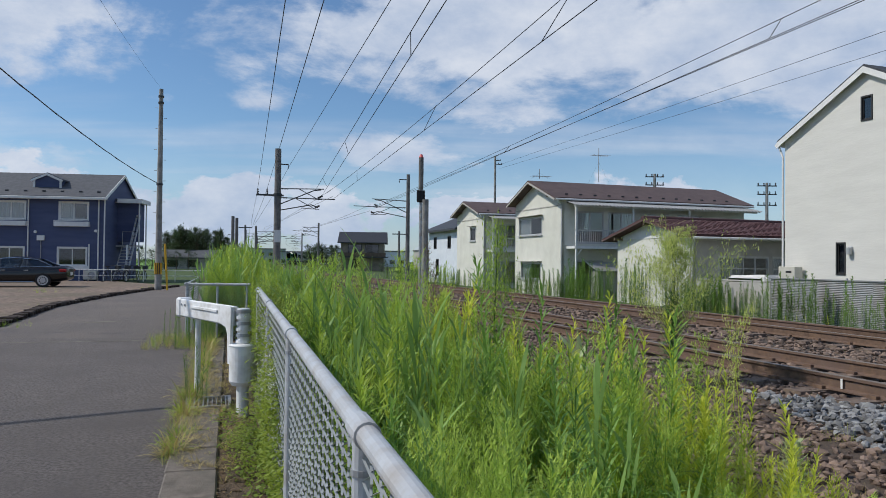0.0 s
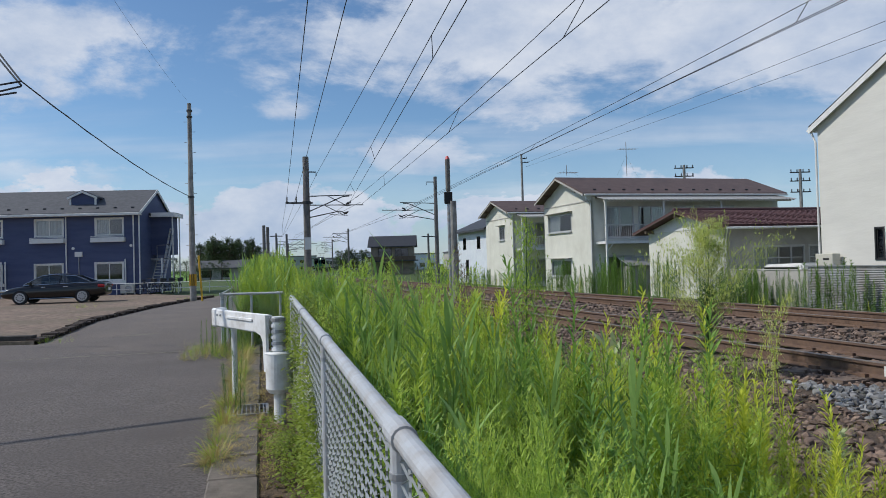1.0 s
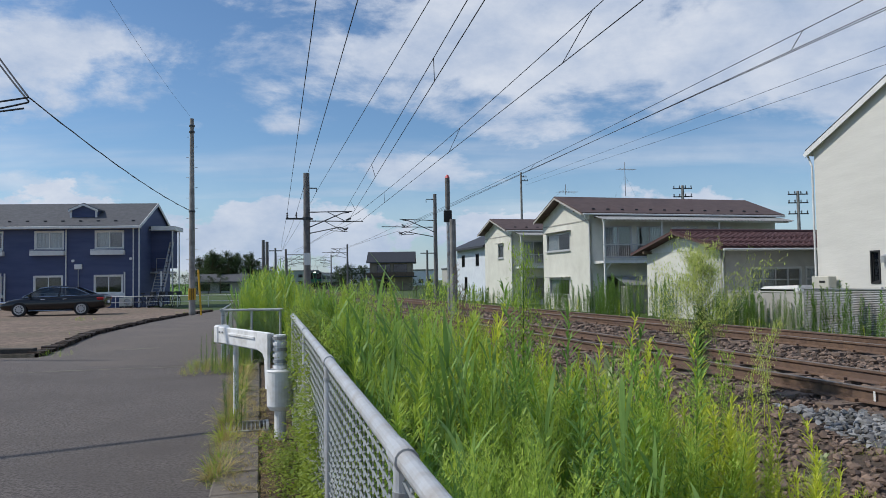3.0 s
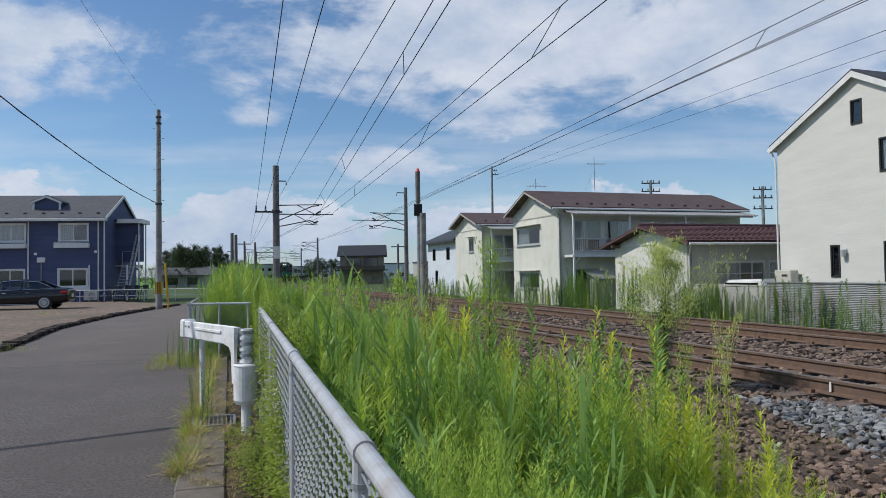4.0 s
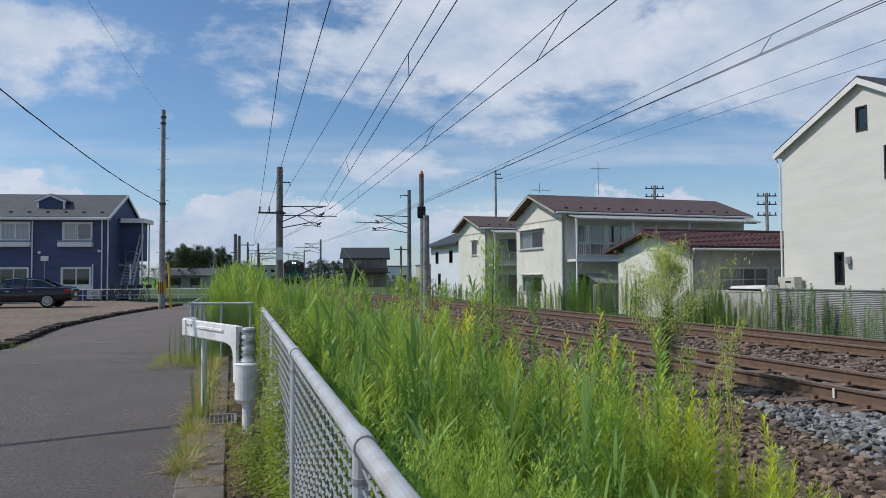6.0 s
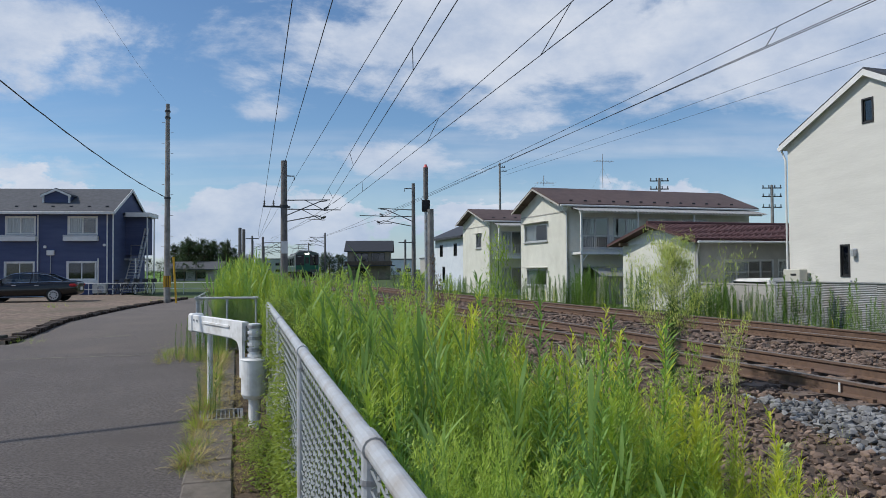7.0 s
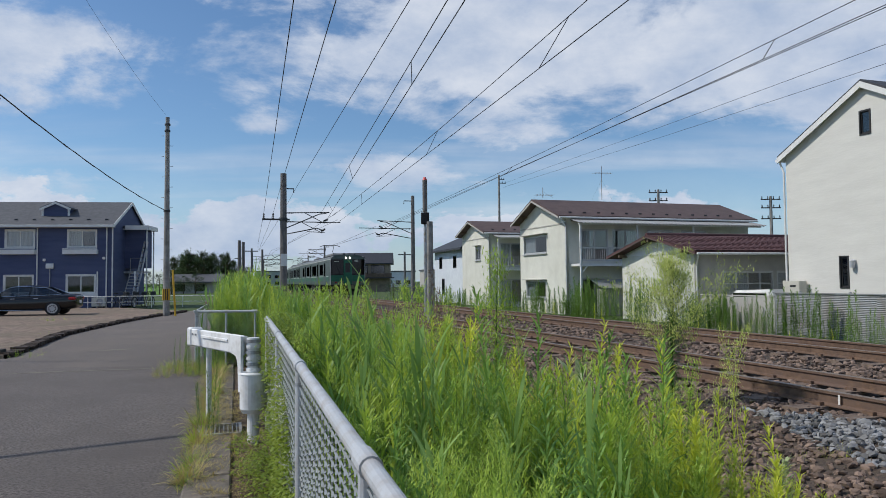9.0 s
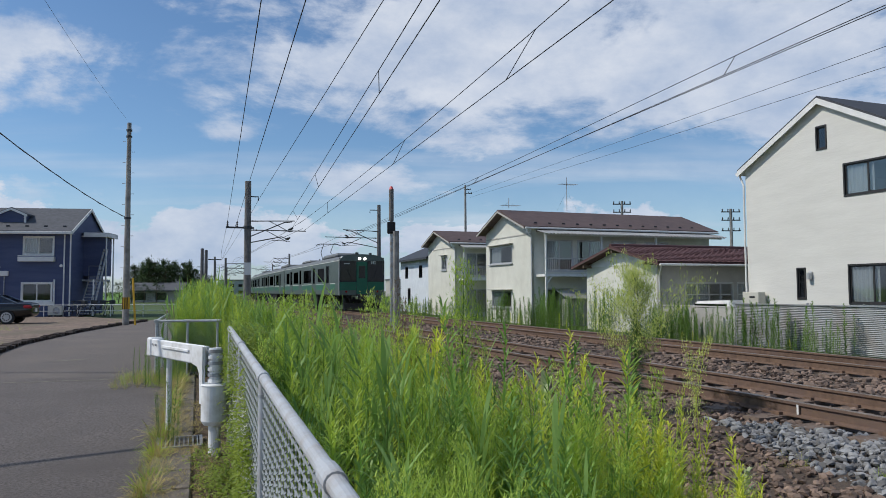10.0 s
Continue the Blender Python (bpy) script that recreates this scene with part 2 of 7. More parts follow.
PINK = mat("pink_cap", (0.75, 0.13, 0.12), (0.65, 0.11, 0.11), 6, 0.5)


def glow_mat(name, color, strength):
    m = bpy.data.materials.new(name)
    m.use_nodes = True
    b = m.node_tree.nodes["Principled BSDF"]
    b.inputs["Base Color"].default_value = (*color, 1)
    b.inputs["Emission Color"].default_value = (*color, 1)
    b.inputs["Emission Strength"].default_value = strength
    return m


HEADLAMP = glow_mat("lit_headlamp", (1.0, 0.96, 0.85), 5.0)


# ---- building blocks ----
def part(name, bm, material, parent=None, label="", smooth=False):
    """Links a bmesh as one mesh object, under a thing or a part."""
    me = bpy.data.meshes.new(name)
    bmesh.ops.recalc_face_normals(bm, faces=bm.faces)
    bm.to_mesh(me)
    bm.free()
    for k in material if isinstance(material, (list, tuple)) else [material]:
        me.materials.append(k)
    if smooth:
        me.shade_smooth()
    ob = new(name, me)
    ob.parent = parent
    if label:
        ob["label"] = label
    return ob


def raw(name, verts, faces, material, parent=None, smooth=False):
    me = bpy.data.meshes.new(name)
    verts = np.asarray(verts, dtype=np.float32)
    faces = np.asarray(faces, dtype=np.int32)
    n, k = faces.shape
    me.vertices.add(len(verts))
    me.vertices.foreach_set("co", verts.ravel())
    me.loops.add(n * k)
    me.loops.foreach_set("vertex_index", faces.ravel())
    me.polygons.add(n)
    me.polygons.foreach_set("loop_start", np.arange(0, n * k, k, dtype=np.int32))
    me.update(calc_edges=True)
    for m in material if isinstance(material, (list, tuple)) else [material]:
        me.materials.append(m)
    if smooth:
        me.shade_smooth()
    else:
        me.shade_flat()
    ob = new(name, me)
    ob.parent = parent
    return ob


def thing(name, m, label, category, group="", kind=""):
    ob = new(name)
    ob.empty_display_size = 0.2
    ob.matrix_world = m
    return tagged(ob, label, category, group, kind)


def box(bm, x0, y0, z0, x1, y1, z1, bevel=0.0):
    vs = [bm.verts.new(p) for p in ((x0, y0, z0), (x1, y0, z0), (x1, y1, z0), (x0, y1, z0), (x0, y0, z1), (x1, y0, z1), (x1, y1, z1), (x0, y1, z1))]
    fs = [bm.faces.new([vs[i] for i in q]) for q in ((0, 3, 2, 1), (4, 5, 6, 7), (0, 1, 5, 4), (1, 2, 6, 5), (2, 3, 7, 6), (3, 0, 4, 7))]
    if bevel:
        es = list({e for f in fs for e in f.edges})
        bmesh.ops.bevel(bm, geom=es, offset=bevel, segments=1, affect="EDGES")
    return bm


def boxes(*args, bevel=0.0):
    bm = bmesh.new()
    for a in args:
        box(bm, *a, bevel=bevel)
    return bm


def tube(bm, pts, r, seg=8, r2=None, caps=True):
    """A round bar through the points."""
    pts = [Vector(p) for p in pts]
    r2 = r if r2 is None else r2
    rings = []
    side = None
    for i, p in enumerate(pts):
        d = (pts[min(i + 1, len(pts) - 1)] - pts[max(i - 1, 0)]).normalized()
        if side is None:
            side = d.orthogonal().normalized()
        side = (side - d * side.dot(d)).normalized()
        up = d.cross(side)
        rr = r + (r2 - r) * i / max(1, len(pts) - 1)
        rings.append([bm.verts.new(p + (side * math.cos(a) + up * math.sin(a)) * rr) for a in (2 * math.pi * k / seg for k in range(seg))])
    for a, b in zip(rings, rings[1:]):
        for k in range(seg):
            bm.faces.new((a[k], a[(k + 1) % seg], b[(k + 1) % seg], b[k]))
    if caps:
        bm.faces.new(rings[0][::-1])
        bm.faces.new(rings[-1])
    return bm


def tubes(r, *lines, seg=8, r2=None):
    bm = bmesh.new()
    for ln in lines:
        tube(bm, ln, r, seg, r2)
    return bm


def prism(bm, poly, axis, a, b):
    """A flat polygon of (p, q) swept from a to b along axis ('x': p, q are y, z; 'y': x, z; 'z': x, y)."""
    def at(p, q, k):
        return {"x": (k, p, q), "y": (p, k, q), "z": (p, q, k)}[axis]
    lo = [bm.verts.new(at(p, q, a)) for p, q in poly]
    hi = [bm.verts.new(at(p, q, b)) for p, q in poly]
    bm.faces.new(lo[::-1])
    bm.faces.new(hi)
    n = len(poly)
    for i in range(n):
        bm.faces.new((lo[i], lo[(i + 1) % n], hi[(i + 1) % n], hi[i]))
    return bm


def wall_bm(w, h, openings, t=0.15, z0=0.0):
    """A wall in x from 0 to w and z from z0 to h, t thick towards +y, with openings (x0, z0, x1, z1) cut through."""
    bm = bmesh.new()
    xs = sorted({0, w, *[o[0] for o in openings], *[o[2] for o in openings]})
    zs = sorted({z0, h, *[o[1] for o in openings], *[o[3] for o in openings]})
    for xa, xb in zip(xs, xs[1:]):
        for za, zb in zip(zs, zs[1:]):
            cx, cz = (xa + xb) / 2, (za + zb) / 2
            if not any(o[0] < cx < o[2] and o[1] < cz < o[3] for o in openings):
                box(bm, xa, 0, za, xb, t, zb)
    # weld the cells into one solid and drop the faces between them
    bmesh.ops.remove_doubles(bm, verts=bm.verts, dist=1e-5)
    bm.verts.index_update()
    seen = {}
    for f in bm.faces:
        seen.setdefault(frozenset(v.index for v in f.verts), []).append(f)
    bmesh.ops.delete(bm, geom=[f for fs in seen.values() if len(fs) > 1 for f in fs], context="FACES_ONLY")
    return bm


# the tracks: s along them, L across them to the right, straight and then bending to the right
TURN = radians(19.0)
BEND, RADIUS = 46.0, 760.0
RAIL_Z = 0.38
NEAR_L, FAR_L = 6.74, 10.6


def along(s, L=0.0):
    """Place (x, y) and heading, in radians to the left of +y."""
    if s <= BEND:
        a = TURN
        x, y = -math.sin(a) * s, math.cos(a) * s
    else:
        a0 = (s - BEND) / RADIUS
        a = TURN - a0
        fx, fy = RADIUS * (1 - math.cos(a0)), RADIUS * math.sin(a0)
        x = -math.sin(TURN) * (BEND + fy) + math.cos(TURN) * fx
        y = math.cos(TURN) * (BEND + fy) + math.sin(TURN) * fx
    return x + math.cos(a) * L, y + math.sin(a) * L, a


def on_track(s, L, z=0.0, turn=0.0):
    x, y, a = along(s, L)
    return pose(x, y, z, 0, 0, math.degrees(a) + turn)


def swept(profile, L0, z0, ss, closed=True):
    verts, faces = [], []
    k = len(profile)
    for s in ss:
        for dl, dz in profile:
            x, y, a = along(s, L0 + dl)
            verts.append((x, y, z0 + dz))
    for i in range(len(ss) - 1):
        for j in range(k if closed else k - 1):
            j2 = (j + 1) % k
            faces.append((i * k + j, i * k + j2, (i + 1) * k + j2, (i + 1) * k + j))
    return verts, faces


# ---- ground, road, tracks ----
def ground_height(L):
    pts = ((-3000, -0.35), (-60, -0.12), (0.2, -0.03), (1.5, -0.10), (3.0, -0.12), (4.6, 0.02), (5.5, 0.17), (12.0, 0.17), (13.4, 0.0), (15.5, -0.30), (24, -0.45), (3000, -0.6))
    for (a, za), (b, zb) in zip(pts, pts[1:]):
        if a <= L <= b:
            return za + (zb - za) * (L - a) / (b - a)
    return -0.4


def make_ground():
    Ls = [-3000, -800, -300, -150, -90, -60, -40, -25, -15, -8, -4, -2, 0.2, 0.9, 1.5, 2.2, 3.0, 3.6, 4.1, 4.6, 5.0, 5.5, 6.2, 7.4, 8.6, 9.8, 11.2, 12, 12.7, 13.4, 14.4, 15.5, 18, 24, 40, 80, 200, 600, 3000]
    ss = [-600, -200, -80, -30] + list(range(-10, 60, 3)) + list(range(60, 240, 10)) + [300]
    far = [700, 1500, 3500]
    verts, faces, kinds = [], [], []
    for s in ss + far:
        for L in Ls:
            if s <= 300:
                x, y, _ = along(s, L if abs(L) < 500 else math.copysign(500, L))
                if abs(L) > 500:
                    x0, y0, a = along(s, 0)
                    x, y = x0 + math.cos(TURN) * L, y0 + math.sin(TURN) * L
            else:
                x0, y0, a = along(300, 0)
                x, y = x0 - math.sin(a) * (s - 300) + math.cos(TURN) * L, y0 + math.cos(a) * (s - 300) + math.sin(TURN) * L
            z = ground_height(L)
            if 0.5 < L < 13 and -10 < s < 40:
                z += 0.05 * (noise.noise(Vector((x * 0.9, y * 0.9, 0))))
            verts.append((x, y, z))
    k, alls = len(Ls), ss + far
    for i in range(len(alls) - 1):
        for j in range(k - 1):
            faces.append((i * k + j, i * k + j + 1, (i + 1) * k + j + 1, (i + 1) * k + j))
            L, s = (Ls[j] + Ls[j + 1]) / 2, alls[i]
            kinds.append(1 if 3.0 < L < 13.0 else 3 if (L < -6 and s >= 41) else 0 if 0.1 < L < 3.0 else 2)
    ob = raw("ground", verts, faces, [SOIL, BED, MEADOW, RICE])
    ob.data.polygons.foreach_set("material_index", kinds)
    ob.data.shade_smooth()
    tagged(ob, "soil, track bed, green rice field and meadow ground", "ground", kind="structure")


make_ground()


def flat(name, poly, z0, z1, material, label, category):
    bm = bmesh.new()
    prism(bm, poly, "z", z0, z1)
    return tagged(part(name, bm, material), label, category, kind="structure")


# the road runs beside the fence and opens to the left into a side street
flat("road", [(0.55, -14), (-0.22, 0.0), (-2.05, 6.1), (-2.95, 9.0), (-4.6, 14.0), (-8.9, 28.5), (-12.7, 41.5), (-14.6, 41.5), (-13.7, 34), (-13.0, 29), (-11.6, 22), (-9.3, 15.2), (-34, 15.2), (-34, -14)],
     -0.2, 0.0, ASPHALT, "worn grey asphalt road with faint patches", "road")
flat("parking_lot", [(-9.42, 15.4), (-11.7, 22.0), (-13.1, 29.0), (-13.75, 34.0), (-14.2, 39.0), (-22, 47), (-46, 47), (-46, 15.4)], -0.2, 0.06, LOT, "brown gravel parking lot with broken asphalt edge", "parking lot")


def lot_edge():
    """Broken dark asphalt rim of the lot."""
    rnd = random.Random(4)
    line = [(-9.42, 15.4), (-11.7, 22.0), (-13.1, 29.0), (-13.75, 34.0), (-14.2, 39.0)]
    bm = bmesh.new()
    for (xa, ya), (xb, yb) in zip(line, line[1:]):
        n = int(math.hypot(xb - xa, yb - ya) / 0.09)
        for i in range(n):
            f0, f1 = i / n, (i + rnd.uniform(1.0, 4.5)) / n
            w = rnd.uniform(0.05, 0.3)
            h = 0.05 * rnd.random() ** 2 + 0.03 * max(0.0, noise.noise(Vector((i * 0.06, ya, 2.0))))
            p, q = (xa + (xb - xa) * f0, ya + (yb - ya) * f0), (xa + (xb - xa) * f1, ya + (yb - ya) * f1)
            a = rnd.uniform(0.03, 0.14)
            prism(bm, [(p[0] - w, p[1]), (p[0] + a, p[1]), (q[0] + a * rnd.uniform(0.4, 1), q[1]), (q[0] - w * 0.8, q[1])], "z", -0.05, 0.065 + h)
    tagged(part("lot_edge", bm, mat("broken_asphalt", (0.085, 0.06, 0.047), (0.03, 0.024, 0.02), 7, 0.95, bump=0.8, bscale=40)), "broken dark asphalt edge of the parking lot", "kerb", kind="structure")


lot_edge()

# kerb slabs between road and fence
FENCE_TURN = radians(16.4)
FX, FY = -math.sin(FENCE_TURN), math.cos(FENCE_TURN)
FENCE_AT = Vector((-0.20, 1.80, 0.0))


def beside_fence(k, left, z=0.0):
    """k metres along the fence from its first joint, left of it."""
    return Vector((FENCE_AT.x + FX * k - FY * left, FENCE_AT.y + FY * k + FX * left, z))


def fence_pose(k, left, z=0.0, turn=0.0):
    p = beside_fence(k, left, z)
    return pose(p.x, p.y, z, 0, 0, math.degrees(FENCE_TURN) + turn)


def make_kerb():
    root = thing("kerb", fence_pose(0, 0.52), "weathered concrete kerb slabs beside the road", "kerb", kind="structure")
    bm = boxes((-0.17, 0, -0.15, 0.17, 0.592, 0.045), bevel=0.012)
    first = part("slab", bm, KERB, root)
    for i in range(-4, 22):
        ob = first if i == -4 else new("slab", first.data)
        ob.parent = root
        ob.location = (random.uniform(-0.006, 0.006), i * 0.6, random.uniform(-0.012, 0.004))
        ob.rotation_euler = (0, random.uniform(-0.01, 0.01), random.uniform(-0.008, 0.008))


make_kerb()
VERGE = [beside_fence(k, left) for k, left in ((-4, 0.72), (-4, -0.25), (12, -0.25), (12, 0.66))]
flat("verge", [(p.x, p.y) for p in VERGE], -0.15, 0.012, SOIL, "bare brown earth strip between kerb and fence", "ground")



# ballast, sleepers, rails
def rail_profile():
    return [(-0.062, 0), (0.062, 0), (0.062, 0.012), (0.010, 0.03), (0.010, 0.112), (0.032, 0.122), (0.033, 0.148), (0.026, 0.153), (-0.026, 0.153), (-0.033, 0.148), (-0.032, 0.122), (-0.010, 0.112), (-0.010, 0.03), (-0.062, 0.012)]


def make_track(centre, name_label):
    root = thing("railway_track", Matrix(), name_label, "railway track", "double railway track", "structure")
    ss = [-12 + 2 * i for i in range(29)] + [46 + 5 * i for i in range(40)]
    for side in (-1, 1):
        v, f = swept(rail_profile(), centre + side * 0.567, RAIL_Z - 0.153, ss)
        ob = raw("rail", v, f, [RUST, RAILTOP], root)
        k = len(rail_profile())
        ob.data.polygons.foreach_set("material_index", [1 if (i % k) in (6, 7, 8) else 0 for i in range(len(f))])
    bm = bmesh.new()
    prism(bm, [(-1.0, -0.14), (1.0, -0.14), (1.0, 0.0), (-1.0, 0.0)], "y", -0.11, 0.11)
    first = part("sleeper", bm, SLEEPER, root)
    clip = bmesh.new()
    for sx in (-0.567, 0.567):
        for d in (-0.105, 0.06):
            box(clip, sx + d, -0.055, -0.01, sx + d + 0.05, 0.055, 0.035)
    cl = part("rail_clip", clip, RUST, root)
    for i in range(120):
        m = on_track(-4 + i * 0.62, centre, RAIL_Z - 0.155)
        for src in (first, cl):
            ob = src if i == 0 else new(src.name.split(".")[0], src.data)
            ob.parent = root
            ob.matrix_basis = m
    return root


near_track = make_track(NEAR_L, "rusty railway track on brown ballast, nearer the fence")
mark = part("paint_mark", boxes((-0.003, -0.012, 0.0, 0.0, 0.012, 0.10)), WHITE, near_track, "white paint mark on the rail")
mark.matrix_basis = on_track(5.69, NEAR_L - 0.567 - 0.034, RAIL_Z - 0.125)
make_track(FAR_L, "rusty railway track on brown ballast beside the houses")


def stone_shapes(n, seed):
    rnd = np.random.RandomState(seed)
    g = (1 + 5 ** 0.5) / 2
    base = np.array([(-1, g, 0), (1, g, 0), (-1, -g, 0), (1, -g, 0), (0, -1, g), (0, 1, g), (0, -1, -g), (0, 1, -g), (g, 0, -1), (g, 0, 1), (-g, 0, -1), (-g, 0, 1)]) / 1.9
    tri = np.array([(0, 11, 5), (0, 5, 1), (0, 1, 7), (0, 7, 10), (0, 10, 11), (1, 5, 9), (5, 11, 4), (11, 10, 2), (10, 7, 6), (7, 1, 8), (3, 9, 4), (3, 4, 2), (3, 2, 6), (3, 6, 8), (3, 8, 9), (4, 9, 5), (2, 4, 11), (6, 2, 10), (8, 6, 7), (9, 8, 1)])
    out = []
    for _ in range(n):
        v = base * rnd.uniform(0.55, 1.3, (12, 1)) * rnd.uniform((0.8, 0.6, 0.5), (1.35, 1.0, 0.85))
        out.append(v)
    return out, tri


def stones(name, spots, size, material, seed, label):
    """Loose stones joined into one mesh; spots: array of x, y, z."""
    rnd = np.random.RandomState(seed)
    shapes, tri = stone_shapes(24, seed)
    V, F = [], []
    for i, p in enumerate(spots):
        a, b = rnd.uniform(0, 6.28), rnd.uniform(-0.6, 0.6)
        ca, sa, cb, sb = math.cos(a), math.sin(a), math.cos(b), math.sin(b)
        R = np.array([[ca, -sa, 0], [sa, ca, 0], [0, 0, 1]]) @ np.array([[1, 0, 0], [0, cb, -sb], [0, sb, cb]])
        V.append(shapes[rnd.randint(24)] @ R.T * (size * rnd.uniform(0.5, 1.45)) + p)
        F.append(tri + 12 * i)
    ob = raw(name, np.concatenate(V), np.concatenate(F), material)
    return tagged(ob, label, "ballast", kind="stuff")


def ballast_spots(n, s0, s1, L0, L1, seed, bias=1.0, keep=None):
    rnd = np.random.RandomState(seed)
    out = []
    while len(out) < n:
        s = s0 + (s1 - s0) * rnd.rand() ** bias
        L = rnd.uniform(L0, L1)
        if keep and not keep(s, L):
            continue
        x, y, _ = along(s, L)
        z = ground_height(L) + rnd.uniform(-0.01, 0.045)
        out.append((x, y, z))
    return np.array(out)


def clear_of_rails(s, L):
    return all(abs(L - c - d) > 0.1 for c in (NEAR_L, FAR_L) for d in (-0.567, 0.567))


def fresh_patch(s, L):
    return noise.noise(Vector((s * 0.35, L * 0.5, 3.0))) > -0.2 + abs(L - 5.4) * 0.85 + 0.25 * max(0.0, s - 6.0)


stones("ballast", ballast_spots(13000, 1.0, 15.0, 3.0, 6.1, 1, 1.3, lambda s, L: clear_of_rails(s, L) and not fresh_patch(s, L)), 0.036, STONE, 1, "loose brown and grey ballast stones on the shoulder")
stones("ballast", ballast_spots(3300, 1.0, 8.0, 4.6, 6.05, 2, 1.2, lambda s, L: fresh_patch(s, L)), 0.036, STONE_NEW, 2, "fresh grey ballast stones heaped beside the rail")
stones("ballast", ballast_spots(10500, 3.0, 36.0, 6.25, 12.4, 3, 1.5, clear_of_rails), 0.05, STONE, 3, "brown ballast stones between and around the rails")


# ---- buildings ----
def window(parent, w, h, m, frame_mat=ALU, panes=2, depth=0.12, sill=True, dark=GLASS, curtain=0.0, bar=False, name="window"):
    """A window whose frame fills an opening; x across, z up, outer face at y = 0, room side towards +y."""
    win = part(name, boxes((0, -0.02, 0, 0.05, 0.07, h), (w - 0.05, -0.02, 0, w, 0.07, h), (0.05, -0.02, h - 0.05, w - 0.05, 0.07, h), (0.05, -0.02, 0, w - 0.05, 0.07, 0.05)), frame_mat, parent)
    win.matrix_basis = m
    for i in range(panes):
        a, b = 0.05 + (w - 0.1) * i / panes, 0.05 + (w - 0.1) * (i + 1) / panes
        off = 0.02 if i % 2 else 0.04
        part("pane", boxes((a + 0.03, off, 0.08, b - 0.03, off + 0.006, h - 0.08)), dark, win)
        bars = [(a, off - 0.01, 0.05, a + 0.035, off + 0.02, h - 0.05), (b - 0.035, off - 0.01, 0.05, b, off + 0.02, h - 0.05),
                (a + 0.035, off - 0.01, 0.05, b - 0.035, off + 0.02, 0.09), (a + 0.035, off - 0.01, h - 0.09, b - 0.035, off + 0.02, h - 0.05)]
        if bar:
            bars.append((a + 0.035, off - 0.01, h * 0.62, b - 0.035, off + 0.02, h * 0.62 + 0.04))
        part("sash", boxes(*bars), frame_mat, win)
    if sill:
        part("sill", boxes((-0.06, -0.1, -0.05, w + 0.06, -0.002, -0.002)), frame_mat, win)
    if curtain:
        bm = bmesh.new()
        n = int(w * 14)
        lo = 0.02 if curtain > 0 else w * 0.5
        xs = [lo + (w * abs(curtain) - 0.04) * i / n for i in range(n + 1)]
        for zz in (0.04, h - 0.04):
            for i, x in enumerate(xs):
                bm.verts.new((x, 0.1 + 0.018 * math.sin(i * 1.9), zz))
        bm.verts.ensure_lookup_table()
        for i in range(n):
            bm.faces.new((bm.verts[i], bm.verts[i + 1], bm.verts[n + 2 + i], bm.verts[n + 1 + i]))
        part("curtain", bm, CURTAIN, win)
    return win


FACE_TRACK = Matrix(((0, 1, 0, 0), (-1, 0, 0, 0), (0, 0, 1, 0), (0, 0, 0, 1)))  # wall x runs along -y, room side +x


def gable_roof(root, W, D, eave, ridge, over_w, over_d, material, thick=0.12, mid=None, name="roof"):
    """Two slopes over y from 0 to W with the ridge along x, from -over_d to D + over_d."""
    mid = W / 2 if mid is None else mid
    out = []
    for y_e, y_w in ((-over_w, 0.0), (W + over_w, W)):
        slope = (ridge - eave) / (mid - y_w if y_w < mid else y_w - mid)
        ze = eave - slope * over_w
        bm = bmesh.new()
        prism(bm, [(y_e, ze), (mid, ridge), (mid, ridge + thick), (y_e, ze + thick)], "x", -over_d, D + over_d)
        out.append(part(name, bm, material, root))
    return out


def bargeboards(root, W, eave, ridge, over_w, x, material, h=0.22, mid=None, drop=0.02):
    mid = W / 2 if mid is None else mid
    for y_e, y_w in ((-over_w, 0.0), (W + over_w, W)):
        slope = (ridge - eave) / abs(mid - y_w)
        ze = eave - slope * over_w
        bm = bmesh.new()
        prism(bm, [(y_e, ze - h + 0.1), (mid, ridge - h + 0.1), (mid, ridge + 0.03), (y_e, ze + 0.03)], "x", x - 0.03, x)
        part("bargeboard", bm, material, root)


def corrugated(w, d, amp=0.018, pitch=0.075, slope=0.15):
    """A corrugated awning sheet, ribs running along y."""
    bm = bmesh.new()
    n = int(w / pitch * 4)
    rows = []
    for y in (0, d):
        for dz in (0, 0.008):
            rows.append([bm.verts.new((w * i / n, y, amp * math.sin(2 * math.pi * i / 4) + dz + y * slope)) for i in range(n + 1)])
    a, a2, b, b2 = rows
    for i in range(n):
        bm.faces.new((a[i], a[i + 1], b[i + 1], b[i]))
        bm.faces.new((a2[i], a2[i + 1], b2[i + 1], b2[i]))
        bm.faces.new((a[i], a[i + 1], a2[i + 1], a2[i]))
    return bm


def snow_guards(root, D, W, eave, ridge, z_off=0.14, step=0.9, rows=1, material=None):
    """Small metal hooks near the eave of the slope that faces -y."""
    slope = (ridge - eave) / (W / 2)
    bm0 = boxes((-0.09, -0.02, 0, 0.09, 0.02, 0.07))
    first = part("snow_guard", bm0, material or ROOF_DARK, root)
    k = 0
    for r in range(rows):
        for i in range(int(D / step)):
            ob = first if k == 0 else new("snow_guard", first.data)
            ob.parent = root
            y = 0.25 + 0.35 * r
            ob.location = (0.4 + i * step + 0.4 * (r % 2), y, eave + slope * y + z_off)
            k += 1


